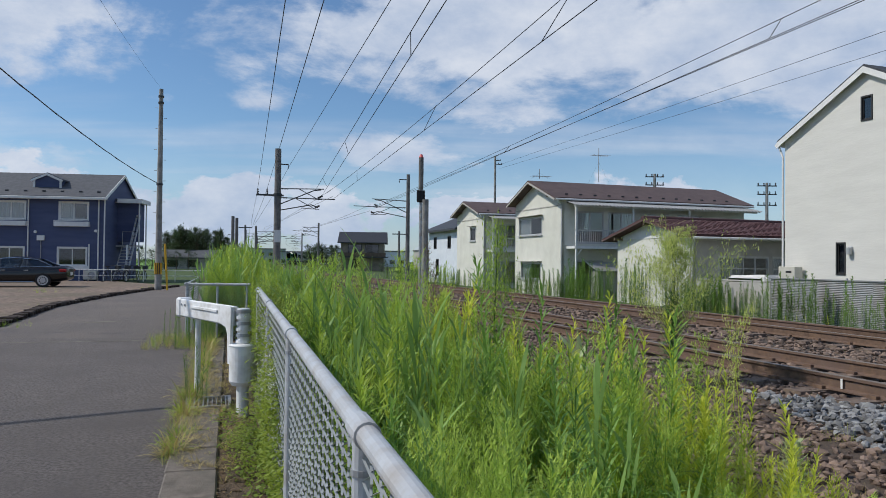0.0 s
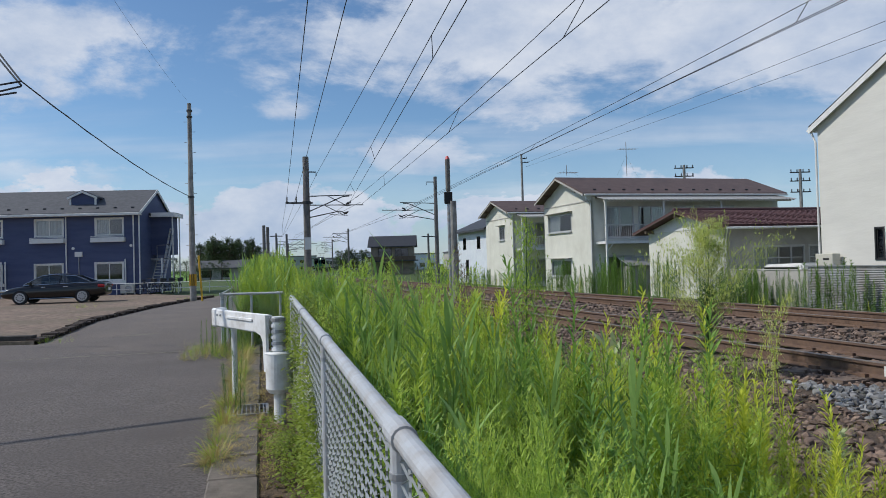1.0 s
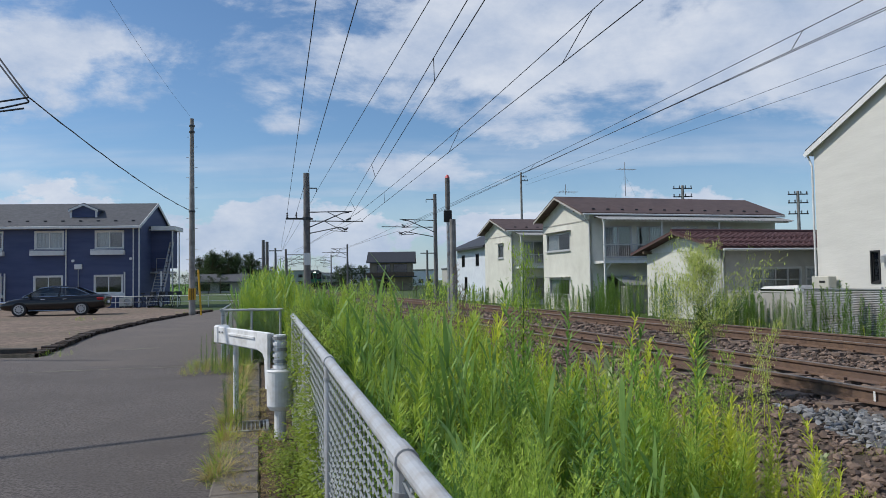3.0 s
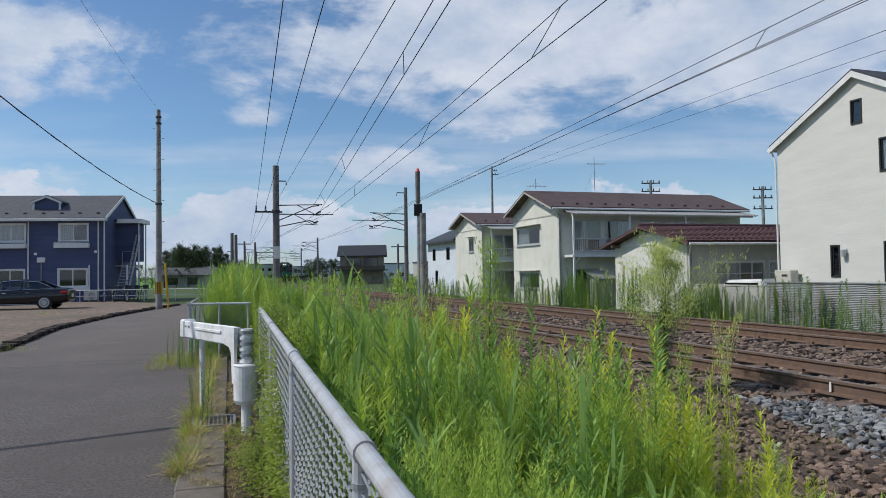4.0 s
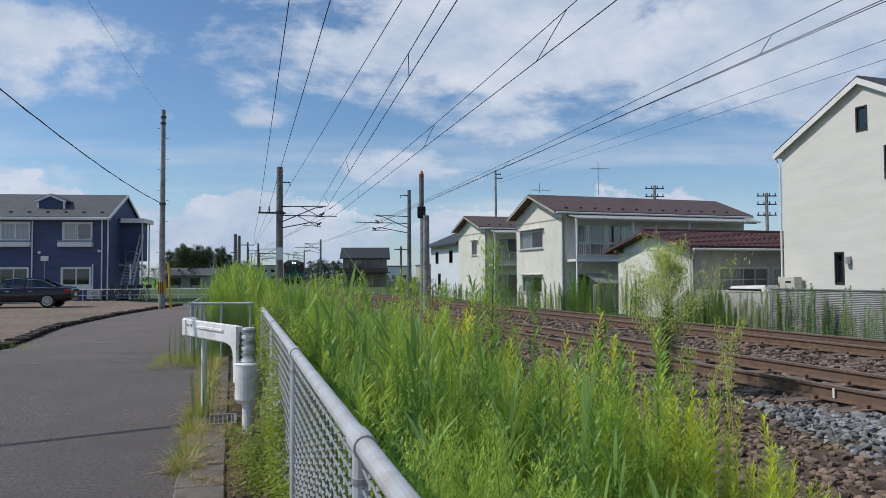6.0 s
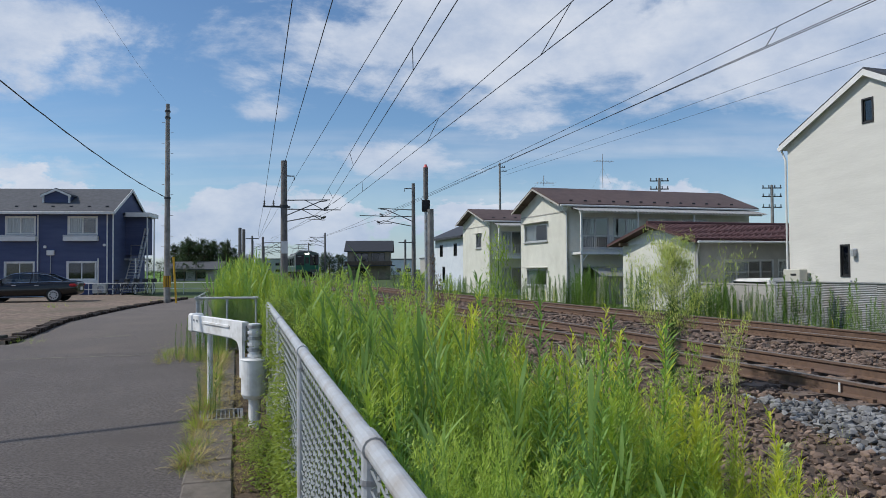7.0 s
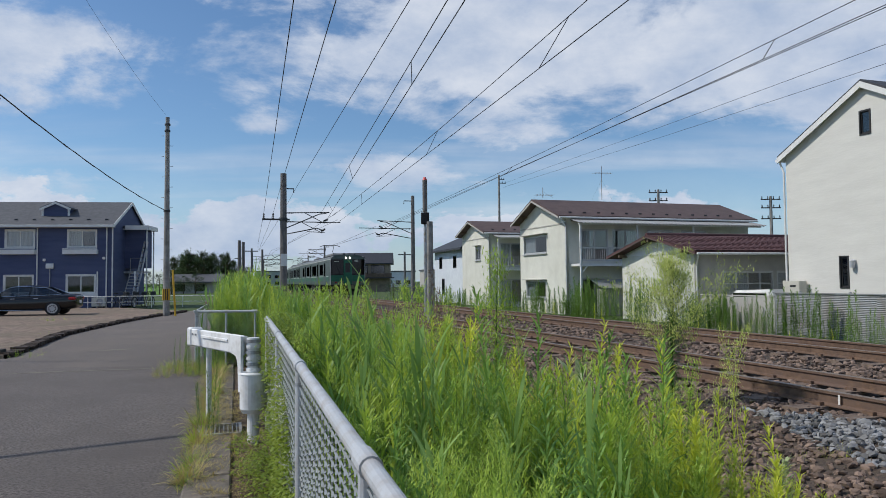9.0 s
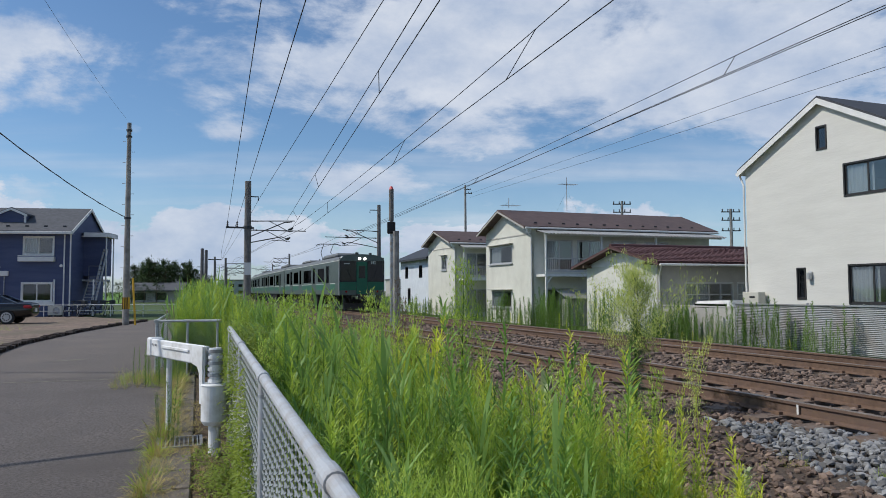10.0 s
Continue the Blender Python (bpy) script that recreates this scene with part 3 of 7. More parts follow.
def cream_house(s, L, ground, W, D, eave, ridge, label, balcony=True, rowdy=0):
    """Two-storey mortar house; its gable looks on the track, its long side along the track towards the viewer."""
    root = thing("house", on_track(s, L, ground), label, "house", "cream houses by the track")
    # gable wall
    up0, up1, lo0, lo1 = 3.55, 4.62, 0.95, 1.95
    if rowdy:
        ops = [(W * 0.52, up0, W * 0.52 + 1.1, up1)]
    else:
        ops = [(0.55, up0, 3.65, up1), (0.85, lo0, 3.5, lo1)]
    g = part("wall", wall_bm(W, eave, ops), CREAM, root)
    g.matrix_basis = Matrix.Translation((0, W, 0)) @ FACE_TRACK
    mid, top = W / 2 + 0.15, eave + 0.30
    for x0, x1 in ((0, 0.15), (D - 0.15, D)):
        tri = bmesh.new()
        prism(tri, [(0, eave), (W, eave), (W, top), (mid, ridge - 0.02), (0, top)], "x", x0, x1)
        part("gable", tri, CREAM, root)
    for y in (0, W - 0.15):
        part("wall_head", boxes((0.15, y, eave, D - 0.15, y + 0.15, top - 0.03)), CREAM, root)
    part("band", boxes((-0.03, 0.0, eave - 0.07, 0.0, W, eave - 0.01)), GREY_WALL, root)
    for o in ops:
        window(root, o[2] - o[0], o[3] - o[1], Matrix.Translation((0, W - o[0], o[1])) @ FACE_TRACK, ALU, 2, curtain=0.5 if rowdy == 0 else 0)
        part("window_hood", boxes((-0.28, W - o[2] - 0.12, o[3] + 0.05, 0.0, W - o[0] + 0.12, o[3] + 0.09)), GREY_WALL, root)
    # long side towards the viewer
    ops2 = [(0.9, 3.05, 2.6, 4.8), (2.9, 3.05, 4.6, 4.8), (5.2, 3.05, 6.9, 4.8), (7.5, 3.4, 9.2, 4.8), (0.9, 0.3, 2.6, 2.1), (4.5, 0.6, 6.2, 2.1)]
    ops2 = [o for o in ops2 if o[2] < D - 0.3]
    part("wall", wall_bm(D, eave, ops2), GREY_WALL if rowdy == 2 else CREAM, root)
    for i, o in enumerate(ops2):
        window(root, o[2] - o[0], o[3] - o[1], Matrix.Translation((o[0], 0, o[1])), ALU, 2, sill=False, curtain=(0.5, -0.5, 1.0)[i % 3])
    b = part("wall", boxes((0.15, W - 0.15, 0, D, W, eave)), CREAM, root)
    part("wall", boxes((D - 0.15, 0.15, 0, D, W - 0.15, eave)), CREAM, root)
    gable_roof(root, W, D, top + 0.02, ridge, 0.2, 0.55, ROOF_BROWN, mid=mid)
    bargeboards(root, W, top + 0.02, ridge, 0.2, -0.55, GREY_WALL, 0.17, mid=mid)
    for y in (0.9, 1.9, mid, W - 1.0):
        zz = top + (ridge - top) * (1 - abs(y - mid) / mid)
        part("purlin", boxes((-0.5, y - 0.05, zz - 0.16, 0.0, y + 0.05, zz - 0.05)), WOOD, root)
    snow_guards(root, D, 2 * mid, top + 0.02, ridge)
    part("gutter", tubes(0.055, [(-0.5, -0.25, top - 0.05), (D + 0.5, -0.25, top - 0.05)]), WHITE, root)
    part("downpipe", tubes(0.035, [(-0.4, -0.25, top - 0.08), (-0.38, -0.2, top - 0.25), (-0.05, -0.06, top - 0.5), (-0.05, -0.06, 0.0)]), WHITE, root)
    # dark strip that stands in for the shaded gap between eave and awning
    part("eave_shade", boxes((0.3, -0.12, eave + 0.06, D, -0.002, eave + 0.2)), WOOD, root)
    # balcony, posts and corrugated awning along the long side
    d0 = min(D - 0.5, 7.6)
    part("balcony_floor", boxes((0.25, -1.05, 2.72, d0, -0.002, 2.86)), WHITE, root)
    rail = part("balcony_rail", boxes((0.25, -1.05, 3.68, d0, -1.0, 3.74), (0.25, -1.05, 2.98, d0, -1.0, 3.02)), ALU, root)
    bm = boxes((0, -1.035, 3.02, 0.022, -1.013, 3.68))
    first = part("baluster", bm, ALU, rail)
    for i in range(int((d0 - 0.4) / 0.13)):
        ob = first if i == 0 else new("baluster", first.data)
        ob.parent = rail
        ob.location = (0.32 + i * 0.13, 0, 0)
    for x in (0.28, d0 * 0.5, d0 - 0.1):
        part("post", boxes((x, -1.06, 0, x + 0.09, -0.97, eave - 0.15)), WHITE, root)
        part("brace", tubes(0.03, [(x + 0.05, -1.01, 2.3), (x + 0.42, -1.01, 2.72)]), WHITE, root)
    part("awning_beam", boxes((0.2, -1.1, eave - 0.2, D, -1.02, eave - 0.1)), WHITE, root)
    aw = part("awning", corrugated(D, 1.2, 0.045, 0.22, 0.22), TIN, root)
    aw.matrix_basis = Matrix.Translation((0.2, -1.3, eave - 0.12))
    if not rowdy:
        # lean-to store under the balcony
        part("lean_to", boxes((1.2, -1.9, 0, 4.6, -1.12, 1.5)), GREY_WALL, root)
        bm = bmesh.new()
        prism(bm, [(-2.1, 1.5), (-0.9, 1.95), (-0.9, 2.0), (-2.1, 1.55)], "x", 1.0, 4.9)
        part("lean_to_roof", bm, TIN, root)
    return root


cream_house(35.4, 19.0, -0.45, 6.0, 12.25, 5.15, 6.62, "cream two-storey mortar house with brown metal roof and balcony")
cream_house(50.0, 20.35, -0.45, 5.9, 9.0, 5.25, 6.55, "smaller cream two-storey house with brown roof and balcony", rowdy=1)


def roof_tile_rows(root, W, D, eave, ridge, over_w, over_d):
    """Pressed tiles laid in courses on the slope that faces -y."""
    slope = (ridge - eave) / (W / 2)
    length = math.hypot(1, slope)
    tw, th = 0.30, 0.29
    bm = bmesh.new()
    n = 6
    pts = [(tw * i / n, 0.028 * math.sin(math.pi * i / n)) for i in range(n + 1)]
    top = [[bm.verts.new((x, y * th, z + 0.03 - 0.022 * y)) for x, z in pts] for y in (0, 1.08)]
    low = [bm.verts.new((x, 0, z + 0.0)) for x, z in pts]
    for i in range(n):
        bm.faces.new((top[0][i], top[0][i + 1], top[1][i + 1], top[1][i]))
        bm.faces.new((low[i], low[i + 1], top[0][i + 1], top[0][i]))
    me = None
    run = (W / 2 + over_w) * length
    rows_n, cols = int(run / th), int((D + 2 * over_d) / tw)
    ang = math.atan(slope)
    count = 0
    for r in range(rows_n):
        for c in range(cols):
            if me is None:
                ob = part("roof_tile", bm, ROOF_RED, root)
                me = ob.data
            else:
                ob = new("roof_tile", me)
                ob.parent = root
            d = r * th / length
            y = -over_w + d
            ob.matrix_basis = pose(-over_d + c * tw, y, eave - slope * over_w + slope * d + 0.125, math.degrees(ang) + random.uniform(-0.6, 0.6), 0, 0)
            count += 1


def low_house():
    W, D, eave, ridge = 5.5, 13.0, 3.02, 3.74
    root = thing("house", on_track(24.85, 19.3, -0.35), "single-storey pale house with dark red tiled roof", "house")
    g = part("wall", wall_bm(W, eave, []), CREAM, root)
    g.matrix_basis = Matrix.Translation((0, W, 0)) @ FACE_TRACK
    tri = bmesh.new()
    prism(tri, [(0, eave), (W, eave), (W / 2, ridge - 0.02)], "x", 0, 0.15)
    part("gable", tri, WHITE, root)
    part("band", boxes((-0.03, -0.02, eave - 0.05, 0.0, W, eave + 0.03)), WHITE, root)
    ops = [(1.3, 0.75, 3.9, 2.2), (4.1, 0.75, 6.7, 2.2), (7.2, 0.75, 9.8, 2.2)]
    # long side's shade is put into its colour: grey, the other walls cream
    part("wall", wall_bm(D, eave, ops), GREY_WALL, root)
    for o in ops:
        window(root, o[2] - o[0], o[3] - o[1], Matrix.Translation((o[0], 0, o[1])), ALU, 4, sill=True, curtain=0.5, bar=True)
    part("wall", boxes((0.15, W - 0.15, 0, D, W, eave)), CREAM, root)
    part("wall", boxes((D - 0.15, 0.15, 0, D, W - 0.15, eave)), CREAM, root)
    gable_roof(root, W, D, eave + 0.02, ridge, 0.6, 0.5, ROOF_RED)
    bargeboards(root, W, eave + 0.02, ridge, 0.6, -0.5, ROOF_BROWN, 0.12)
    for y in (0.35, W / 2 - 0.06, W - 0.47):
        zz = eave + (ridge - eave) * (1 - abs(y + 0.06 - W / 2) / (W / 2))
        part("purlin", boxes((-0.45, y, zz - 0.2, 0.0, y + 0.12, zz - 0.06)), WOOD, root)
    slope = (ridge - eave) / (W / 2)
    part("gutter", tubes(0.05, [(-0.45, -0.66, eave - slope * 0.6 + 0.04), (D, -0.66, eave - slope * 0.6 + 0.04)]), WHITE, root)
    part("downpipe", tubes(0.03, [(-0.4, -0.66, eave - slope * 0.6), (-0.05, -0.08, eave - 0.6), (-0.05, -0.08, 0)]), WHITE, root)
    ridge_bm = bmesh.new()
    tube(ridge_bm, [(-0.5, W / 2, ridge + 0.13), (D + 0.7, W / 2, ridge + 0.13)], 0.09, 8)
    part("ridge_cap", ridge_bm, ROOF_RED, root)
    return root, (W, D, eave + 0.02, ridge, 0.6, 0.5)


LOW_HOUSE, LOW_ROOF = low_house()


def white_house():
    ground, W, D, eave, ridge = -0.3, 6.7, 9.0, 6.24, 8.03
    s0 = 20.65 - W
    root = thing("house", on_track(s0, 20.0, ground), "tall white sided house with dark roof edge and black window frames", "house")
    base = -ground
    # wall x runs from the far corner towards the viewer
    ops = [(3.12, 6.06 + base, 3.54, 6.86 + base), (2.18, 1.18 + base, 2.55, 2.25 + base), (4.1, 4.42 + base, 5.8, 5.48 + base), (4.15, 1.05 + base, 5.85, 2.3 + base)]
    ops = [(a, b, c, min(d, eave - 0.02)) if i else (a, b, c, d) for i, (a, b, c, d) in enumerate(ops)]
    g = part("wall", wall_bm(W, eave, ops[1:]), WHITE_SIDING, root)
    g.matrix_basis = Matrix.Translation((0, W, 0)) @ FACE_TRACK
    # gable above the eaves with the small window cut through
    o = ops[0]
    ya, yb = W - o[2], W - o[0]
    mid = W / 2
    rise = (ridge - 0.05 - eave) / mid
    top = [lambda y: eave + rise * (mid - abs(y - mid))][0]
    tri = bmesh.new()
    prism(tri, [(0, eave), (ya, eave), (ya, top(ya))], "x", 0, 0.15)
    prism(tri, [(yb, eave), (W, eave), (yb, top(yb))], "x", 0, 0.15)
    if o[1] > eave:
        prism(tri, [(ya, eave), (yb, eave), (yb, o[1]), (ya, o[1])], "x", 0, 0.15)
    cap = [(ya, o[3]), (yb, o[3]), (yb, top(yb))] + ([(mid, top(mid))] if ya < mid < yb else []) + [(ya, top(ya))]
    prism(tri, cap, "x", 0, 0.15)
    part("gable", tri, WHITE_SIDING, root)
    for i, (a, b, c, d) in enumerate(ops):
        cur = (0, 0, 0.6, 0.6)[i]
        window(root, c - a, d - b, Matrix.Translation((-0.005, W - a, b)) @ FACE_TRACK, DARKFRAME, 1 if i < 2 else 2, dark=GLASS_DARK if i < 2 else GLASS, sill=False, curtain=cur)
    part("wall", boxes((0.15, 0.0, 0, D, 0.15, eave)), WHITE_SIDING, root)
    part("wall", boxes((0.15, W - 0.15, 0, D, W, eave)), WHITE_SIDING, root)
    part("wall", boxes((D - 0.15, 0.15, 0, D, W - 0.15, eave)), WHITE_SIDING, root)
    gable_roof(root, W, D, eave + 0.02, ridge, 0.22, 0.17, ROOF_DARK, 0.10)
    bargeboards(root, W, eave + 0.02, ridge, 0.22, -0.17, WHITE, 0.27)
    for y_e, y_w in ((-0.22, 0.0), (W + 0.22, W)):
        sl = (ridge - eave - 0.02) / mid
        bm = bmesh.new()
        prism(bm, [(y_e, eave - sl * 0.22 - 0.05), (mid, ridge - 0.05), (mid, ridge - 0.02), (y_e, eave - sl * 0.22 - 0.02)], "x", -0.16, D)
        part("soffit", bm, WHITE, root)
    part("gutter", tubes(0.05, [(-0.17, W + 0.27, eave - 0.15), (D, W + 0.27, eave - 0.15)]), WHITE, root)
    part("downpipe", tubes(0.035, [(-0.04, W + 0.26, eave - 0.17), (-0.04, W + 0.06, eave - 0.6), (-0.04, W + 0.06, 0)]), WHITE, root)
    lamp = part("wall_lamp", tubes(0.09, [(-0.1, W - 2.75, 1.85 + base), (-0.1, W - 2.75, 2.07 + base)], seg=10), ALU, root)
    part("wall_vent", boxes((-0.06, W - 2.83, 1.93 + base, 0, W - 2.67, 2.12 + base), bevel=0.02), ALU, root)
    return root


WH = white_house()


def ac_unit(m, label):
    root = thing("air_conditioner", m, label, "air conditioner")
    part("casing", boxes((0, 0, 0.08, 0.3, 0.8, 0.65), bevel=0.015), mat("ac_casing", (0.62, 0.60, 0.52), (0.55, 0.53, 0.46), 3, 0.6), root)
    part("foot", boxes((0.02, 0.05, 0, 0.28, 0.12, 0.08)), BLACK, root)
    part("foot", boxes((0.02, 0.68, 0, 0.28, 0.75, 0.08)), BLACK, root)
    bm = bmesh.new()
    tube(bm, [(-0.012, 0.3, 0.36), (0.0, 0.3, 0.36)], 0.22, 20)
    part("fan_grille", bm, GALV, root)
    return root


tank = thing("water_heater", on_track(19.75, 19.55, 0.02), "beige outdoor water heater beside the white house", "water heater")
part("casing", boxes((0, 0, 0, 0.35, 0.75, 1.42), bevel=0.02), mat("heater_casing", (0.58, 0.555, 0.47), (0.5, 0.48, 0.41), 3, 0.6), tank)
part("vent", boxes((-0.01, 0.15, 1.2, 0.0, 0.4, 1.27)), DARKFRAME, tank)


def tin_fence():
    """Corrugated sheet fence in front of the white house; ribs lie flat."""
    root = thing("tin_fence", on_track(4.0, 17.5, -0.25), "grey corrugated metal sheet fence", "fence")
    n = 104
    for k in range(8):
        bm = bmesh.new()
        H = 1.3 + 0.01 * (k % 3)
        a = [bm.verts.new((0.011 * math.sin(i * math.pi / 2), 0, H * i / n)) for i in range(n + 1)]
        b = [bm.verts.new((0.011 * math.sin(i * math.pi / 2), 1.86, H * i / n)) for i in range(n + 1)]
        for i in range(n):
            bm.faces.new((a[i], b[i], b[i + 1], a[i + 1]))
        ob = part("sheet", bm, TIN, root)
        ob.modifiers.new("thickness", "SOLIDIFY").thickness = 0.004
        ob.location = (0.006 * (k % 2), k * 1.83, 0)
        part("post", tubes(0.03, [(0.07, k * 1.83 + 0.9, 0), (0.07, k * 1.83 + 0.9, 1.38)]), GALV, root)
    part("top_rail", boxes((-0.035, 0, 1.30, 0.035, 14.7, 1.335)), TIN, root)


tin_fence()


def low_wall():
    """Low grey concrete wall that carries on from the sheet fence."""
    root = thing("concrete_wall", on_track(18.75, 17.55, -0.3), "low grey concrete wall beside the sheet fence", "wall")
    for k in range(3):
        part("panel", boxes((0, k * 1.22, 0, 0.1, k * 1.22 + 1.205, 1.22 - 0.015 * k), bevel=0.01), GREY_WALL, root)
    part("coping", boxes((-0.02, 0, 1.222, 0.12, 3.65, 1.27), bevel=0.01), GREY_WALL, root)


low_wall()


# the navy apartment house across the lot
def apartment():
    root = thing("apartment_building", pose(-21.46, 46.2, 0.06, 0, 0, 7), "navy two-storey apartment house with white trim and grey roof", "apartment building")
    W, D, eave, ridge = 20.0, 6.6, 5.42, 7.0
    k = 1.066

    def zz(z):
        return (z - 1.5) * k + 1.5 - 0.06
    ops = []
    for x0 in (-2.64, -6.15, -9.65, -13.2, -16.7):
        xa = x0 * k + W
        ops.append((xa, zz(3.74), xa + 1.75, zz(4.80)))
        ops.append((xa - 0.05, zz(1.02), xa + 1.7, zz(2.11)))
    wl = part("wall", wall_bm(W, eave, ops), BLUE_SIDING, root)
    wl.location = (-W, 0, 0)
    for i, (a, b, c, d) in enumerate(ops):
        w = window(root, c - a, d - b, Matrix.Translation((a - W, 0, b)), WHITE, 2, dark=GLASS if i % 2 == 0 else GLASS_DARK, sill=False, curtain=(0.5, 0.0, 1.0, -0.5)[i % 4])
        part("frame_trim", boxes((a - W - 0.04, -0.03, b - 0.04, a - W - 0.002, 0, d + 0.04), (c - W + 0.002, -0.03, b - 0.04, c - W + 0.04, 0, d + 0.04), (a - W, -0.03, d + 0.002, c - W, 0, d + 0.04)), WHITE, root)
        if i % 2 == 0:
            part("flower_box", boxes((a - W - 0.22, -0.3, b - 0.42, c - W + 0.12, -0.002, b - 0.12), bevel=0.01), WHITE, root)
            part("flower_rail", boxes((a - W - 0.22, -0.3, b - 0.08, c - W + 0.12, -0.27, b - 0.04)), WHITE, root)
        else:
            part("sill", boxes((a - W - 0.15, -0.12, b - 0.2, c - W + 0.12, -0.002, b - 0.002)), WHITE, root)
    # gable wall on the stair side
    gw = part("wall", boxes((-0.15, 0.15, 0, 0, D, eave)), BLUE_SIDING, root)
    tri = bmesh.new()
    prism(tri, [(0, eave), (D, eave), (D / 2, ridge - 0.03)], "x", -0.15, 0)
    part("gable", tri, BLUE_SIDING, root)
    part("wall", boxes((-W, D - 0.15, 0, -0.15, D, eave)), BLUE_SIDING, root)
    part("wall", boxes((-W, 0.15, 0, -W + 0.15, D - 0.15, eave)), BLUE_SIDING, root)
    # roof runs along x
    for a, b in ((-0.45, 0.0), (D + 0.45, D)):
        sl = (ridge - eave) / (D / 2)
        bm = bmesh.new()
        prism(bm, [(a, eave - sl * 0.45), (D / 2, ridge), (D / 2, ridge + 0.1), (a, eave - sl * 0.45 + 0.1)], "x", -W - 0.4, 0.12)
        part("roof", bm, ROOF_GREY, root)
        bm = bmesh.new()
        prism(bm, [(a, eave - sl * 0.45 - 0.1), (D / 2, ridge - 0.1), (D / 2, ridge + 0.11), (a, eave - sl * 0.45 + 0.11)], "x", 0.12, 0.16)
        part("bargeboard", bm, WHITE, root)
    part("gutter", boxes((-W - 0.4, -0.56, eave - 0.33, 0.14, -0.44, eave - 0.16), bevel=0.02), WHITE, root)
    part("soffit", boxes((-W - 0.4, -0.45, eave - 0.3, 0.12, 0, eave - 0.27)), WHITE, root)
    sg = boxes((-0.1, -0.02, 0, 0.1, 0.02, 0.09))
    first = part("snow_guard", sg, ROOF_DARK, root)
    for i in range(18):
        ob = first if i == 0 else new("snow_guard", first.data)
        ob.parent = root
        ob.location = (-0.5 - i * 1.1, 0.15, eave + (ridge - eave) / (D / 2) * 0.15 + 0.1)
    # dormers
    for xc in (-3.9, -11.4):
        dm = part("dormer", boxes((xc - 0.8, 0.9, eave + 0.25, xc + 0.8, 2.9, eave + 1.0)), BLUE_SIDING, root)
        tri = bmesh.new()
        prism(tri, [(xc - 0.8, eave + 1.0), (xc + 0.8, eave + 1.0), (xc, eave + 1.36)], "y", 0.9, 2.9)
        part("dormer_gable", tri, BLUE_SIDING, dm)
        bm = bmesh.new()
        for sg_ in (-1, 1):
            prism(bm, [(xc, eave + 1.36), (xc + sg_ * 0.95, eave + 0.95), (xc + sg_ * 0.95, eave + 1.05), (xc, eave + 1.47)], "y", 0.78, 3.0)
        part("dormer_roof", bm, ROOF_GREY, dm)
        bm = bmesh.new()
        for sg_ in (-1, 1):
            prism(bm, [(xc, eave + 1.28), (xc + sg_ * 0.95, eave + 0.86), (xc + sg_ * 0.95, eave + 1.0), (xc, eave + 1.43)], "y", 0.74, 0.78)
            box(bm, xc + sg_ * 0.8 - 0.06, 0.84, eave + 0.25, xc + sg_ * 0.8 + 0.06, 0.9, eave + 0.98)
        part("dormer_trim", bm, WHITE, dm)
    # pipes and boxes on the front
    for x in (-0.42, -0.06):
        part("downpipe", tubes(0.045, [(x, -0.07, 0.0), (x, -0.07, eave - 0.25)]), WHITE, root)
    for x in (-4.62, -9.2, -12.6):
        part("downpipe", tubes(0.045, [(x, -0.07, 0.8), (x, -0.07, eave - 0.35)]), WHITE, root)
    for x in (-8.6, -8.35, -0.95):
        part("vent_pipe", tubes(0.05, [(x, -0.12, 0.0), (x, -0.12, 2.3)]), WHITE, root)
    part("meter_box", boxes((-4.08, -0.14, zz(2.5), -3.62, -0.002, zz(2.8)), bevel=0.02), WHITE, root)
    part("conduit", tubes(0.03, [(-3.85, -0.06, 0.3), (-3.85, -0.06, zz(2.5))]), GALV, root)
    for x, z in ((-4.2, 3.05), (-0.6, 3.15), (-0.75, 0.35)):
        part("vent_cap", tubes(0.09, [(x, -0.08, z), (x, -0.002, z)], seg=12), WHITE, root)
    # covered landing and stair at the gable end
    land = part("landing_house", boxes((0.0, 2.2, 2.55, 1.35, 3.6, eave - 0.32)), BLUE_SIDING, root)
    for i in range(19):
        part("siding_board", boxes((0.0, 2.185, 2.58 + i * 0.135, 1.35, 2.198, 2.68 + i * 0.135)), BLUE_SIDING, land)
    part("landing_roof", boxes((0.0, 1.7, eave - 0.14, 1.62, 3.8, eave - 0.06)), ROOF_GREY, root)
    part("landing_soffit", boxes((0.02, 1.7, eave - 0.31, 1.6, 3.8, eave - 0.26)), WHITE, root)
    part("landing_fascia", boxes((0.17, 1.62, eave - 0.34, 1.7, 1.7, eave - 0.05), (1.62, 1.7, eave - 0.34, 1.7, 3.8, eave - 0.05)), WHITE, root)
    part("landing_floor", boxes((-0.0, 2.0, 2.2, 1.3, 3.6, 2.32)), GALV, root)
    st = part("stair", tubes(0.04, [(0.42, 0.2, 0.05), (0.42, 2.0, 2.25)], [(1.18, 0.2, 0.05), (1.18, 2.0, 2.25)]), GALV, root)
    for i in range(11):
        f = (i + 0.5) / 11
        part("tread", boxes((0.42, 0.2 + 1.8 * f - 0.12, 0.05 + 2.2 * f, 1.18, 0.2 + 1.8 * f + 0.12, 0.085 + 2.2 * f)), GALV, st)
    part("handrail", tubes(0.022, [(1.18, 0.2, 0.95), (1.18, 2.0, 3.1)], [(1.18, 0.2, 0.0), (1.18, 0.2, 0.95)], [(0.42, 2.0, 2.3), (0.42, 2.0, 3.2), (1.18, 2.0, 3.2)]), GALV, st)
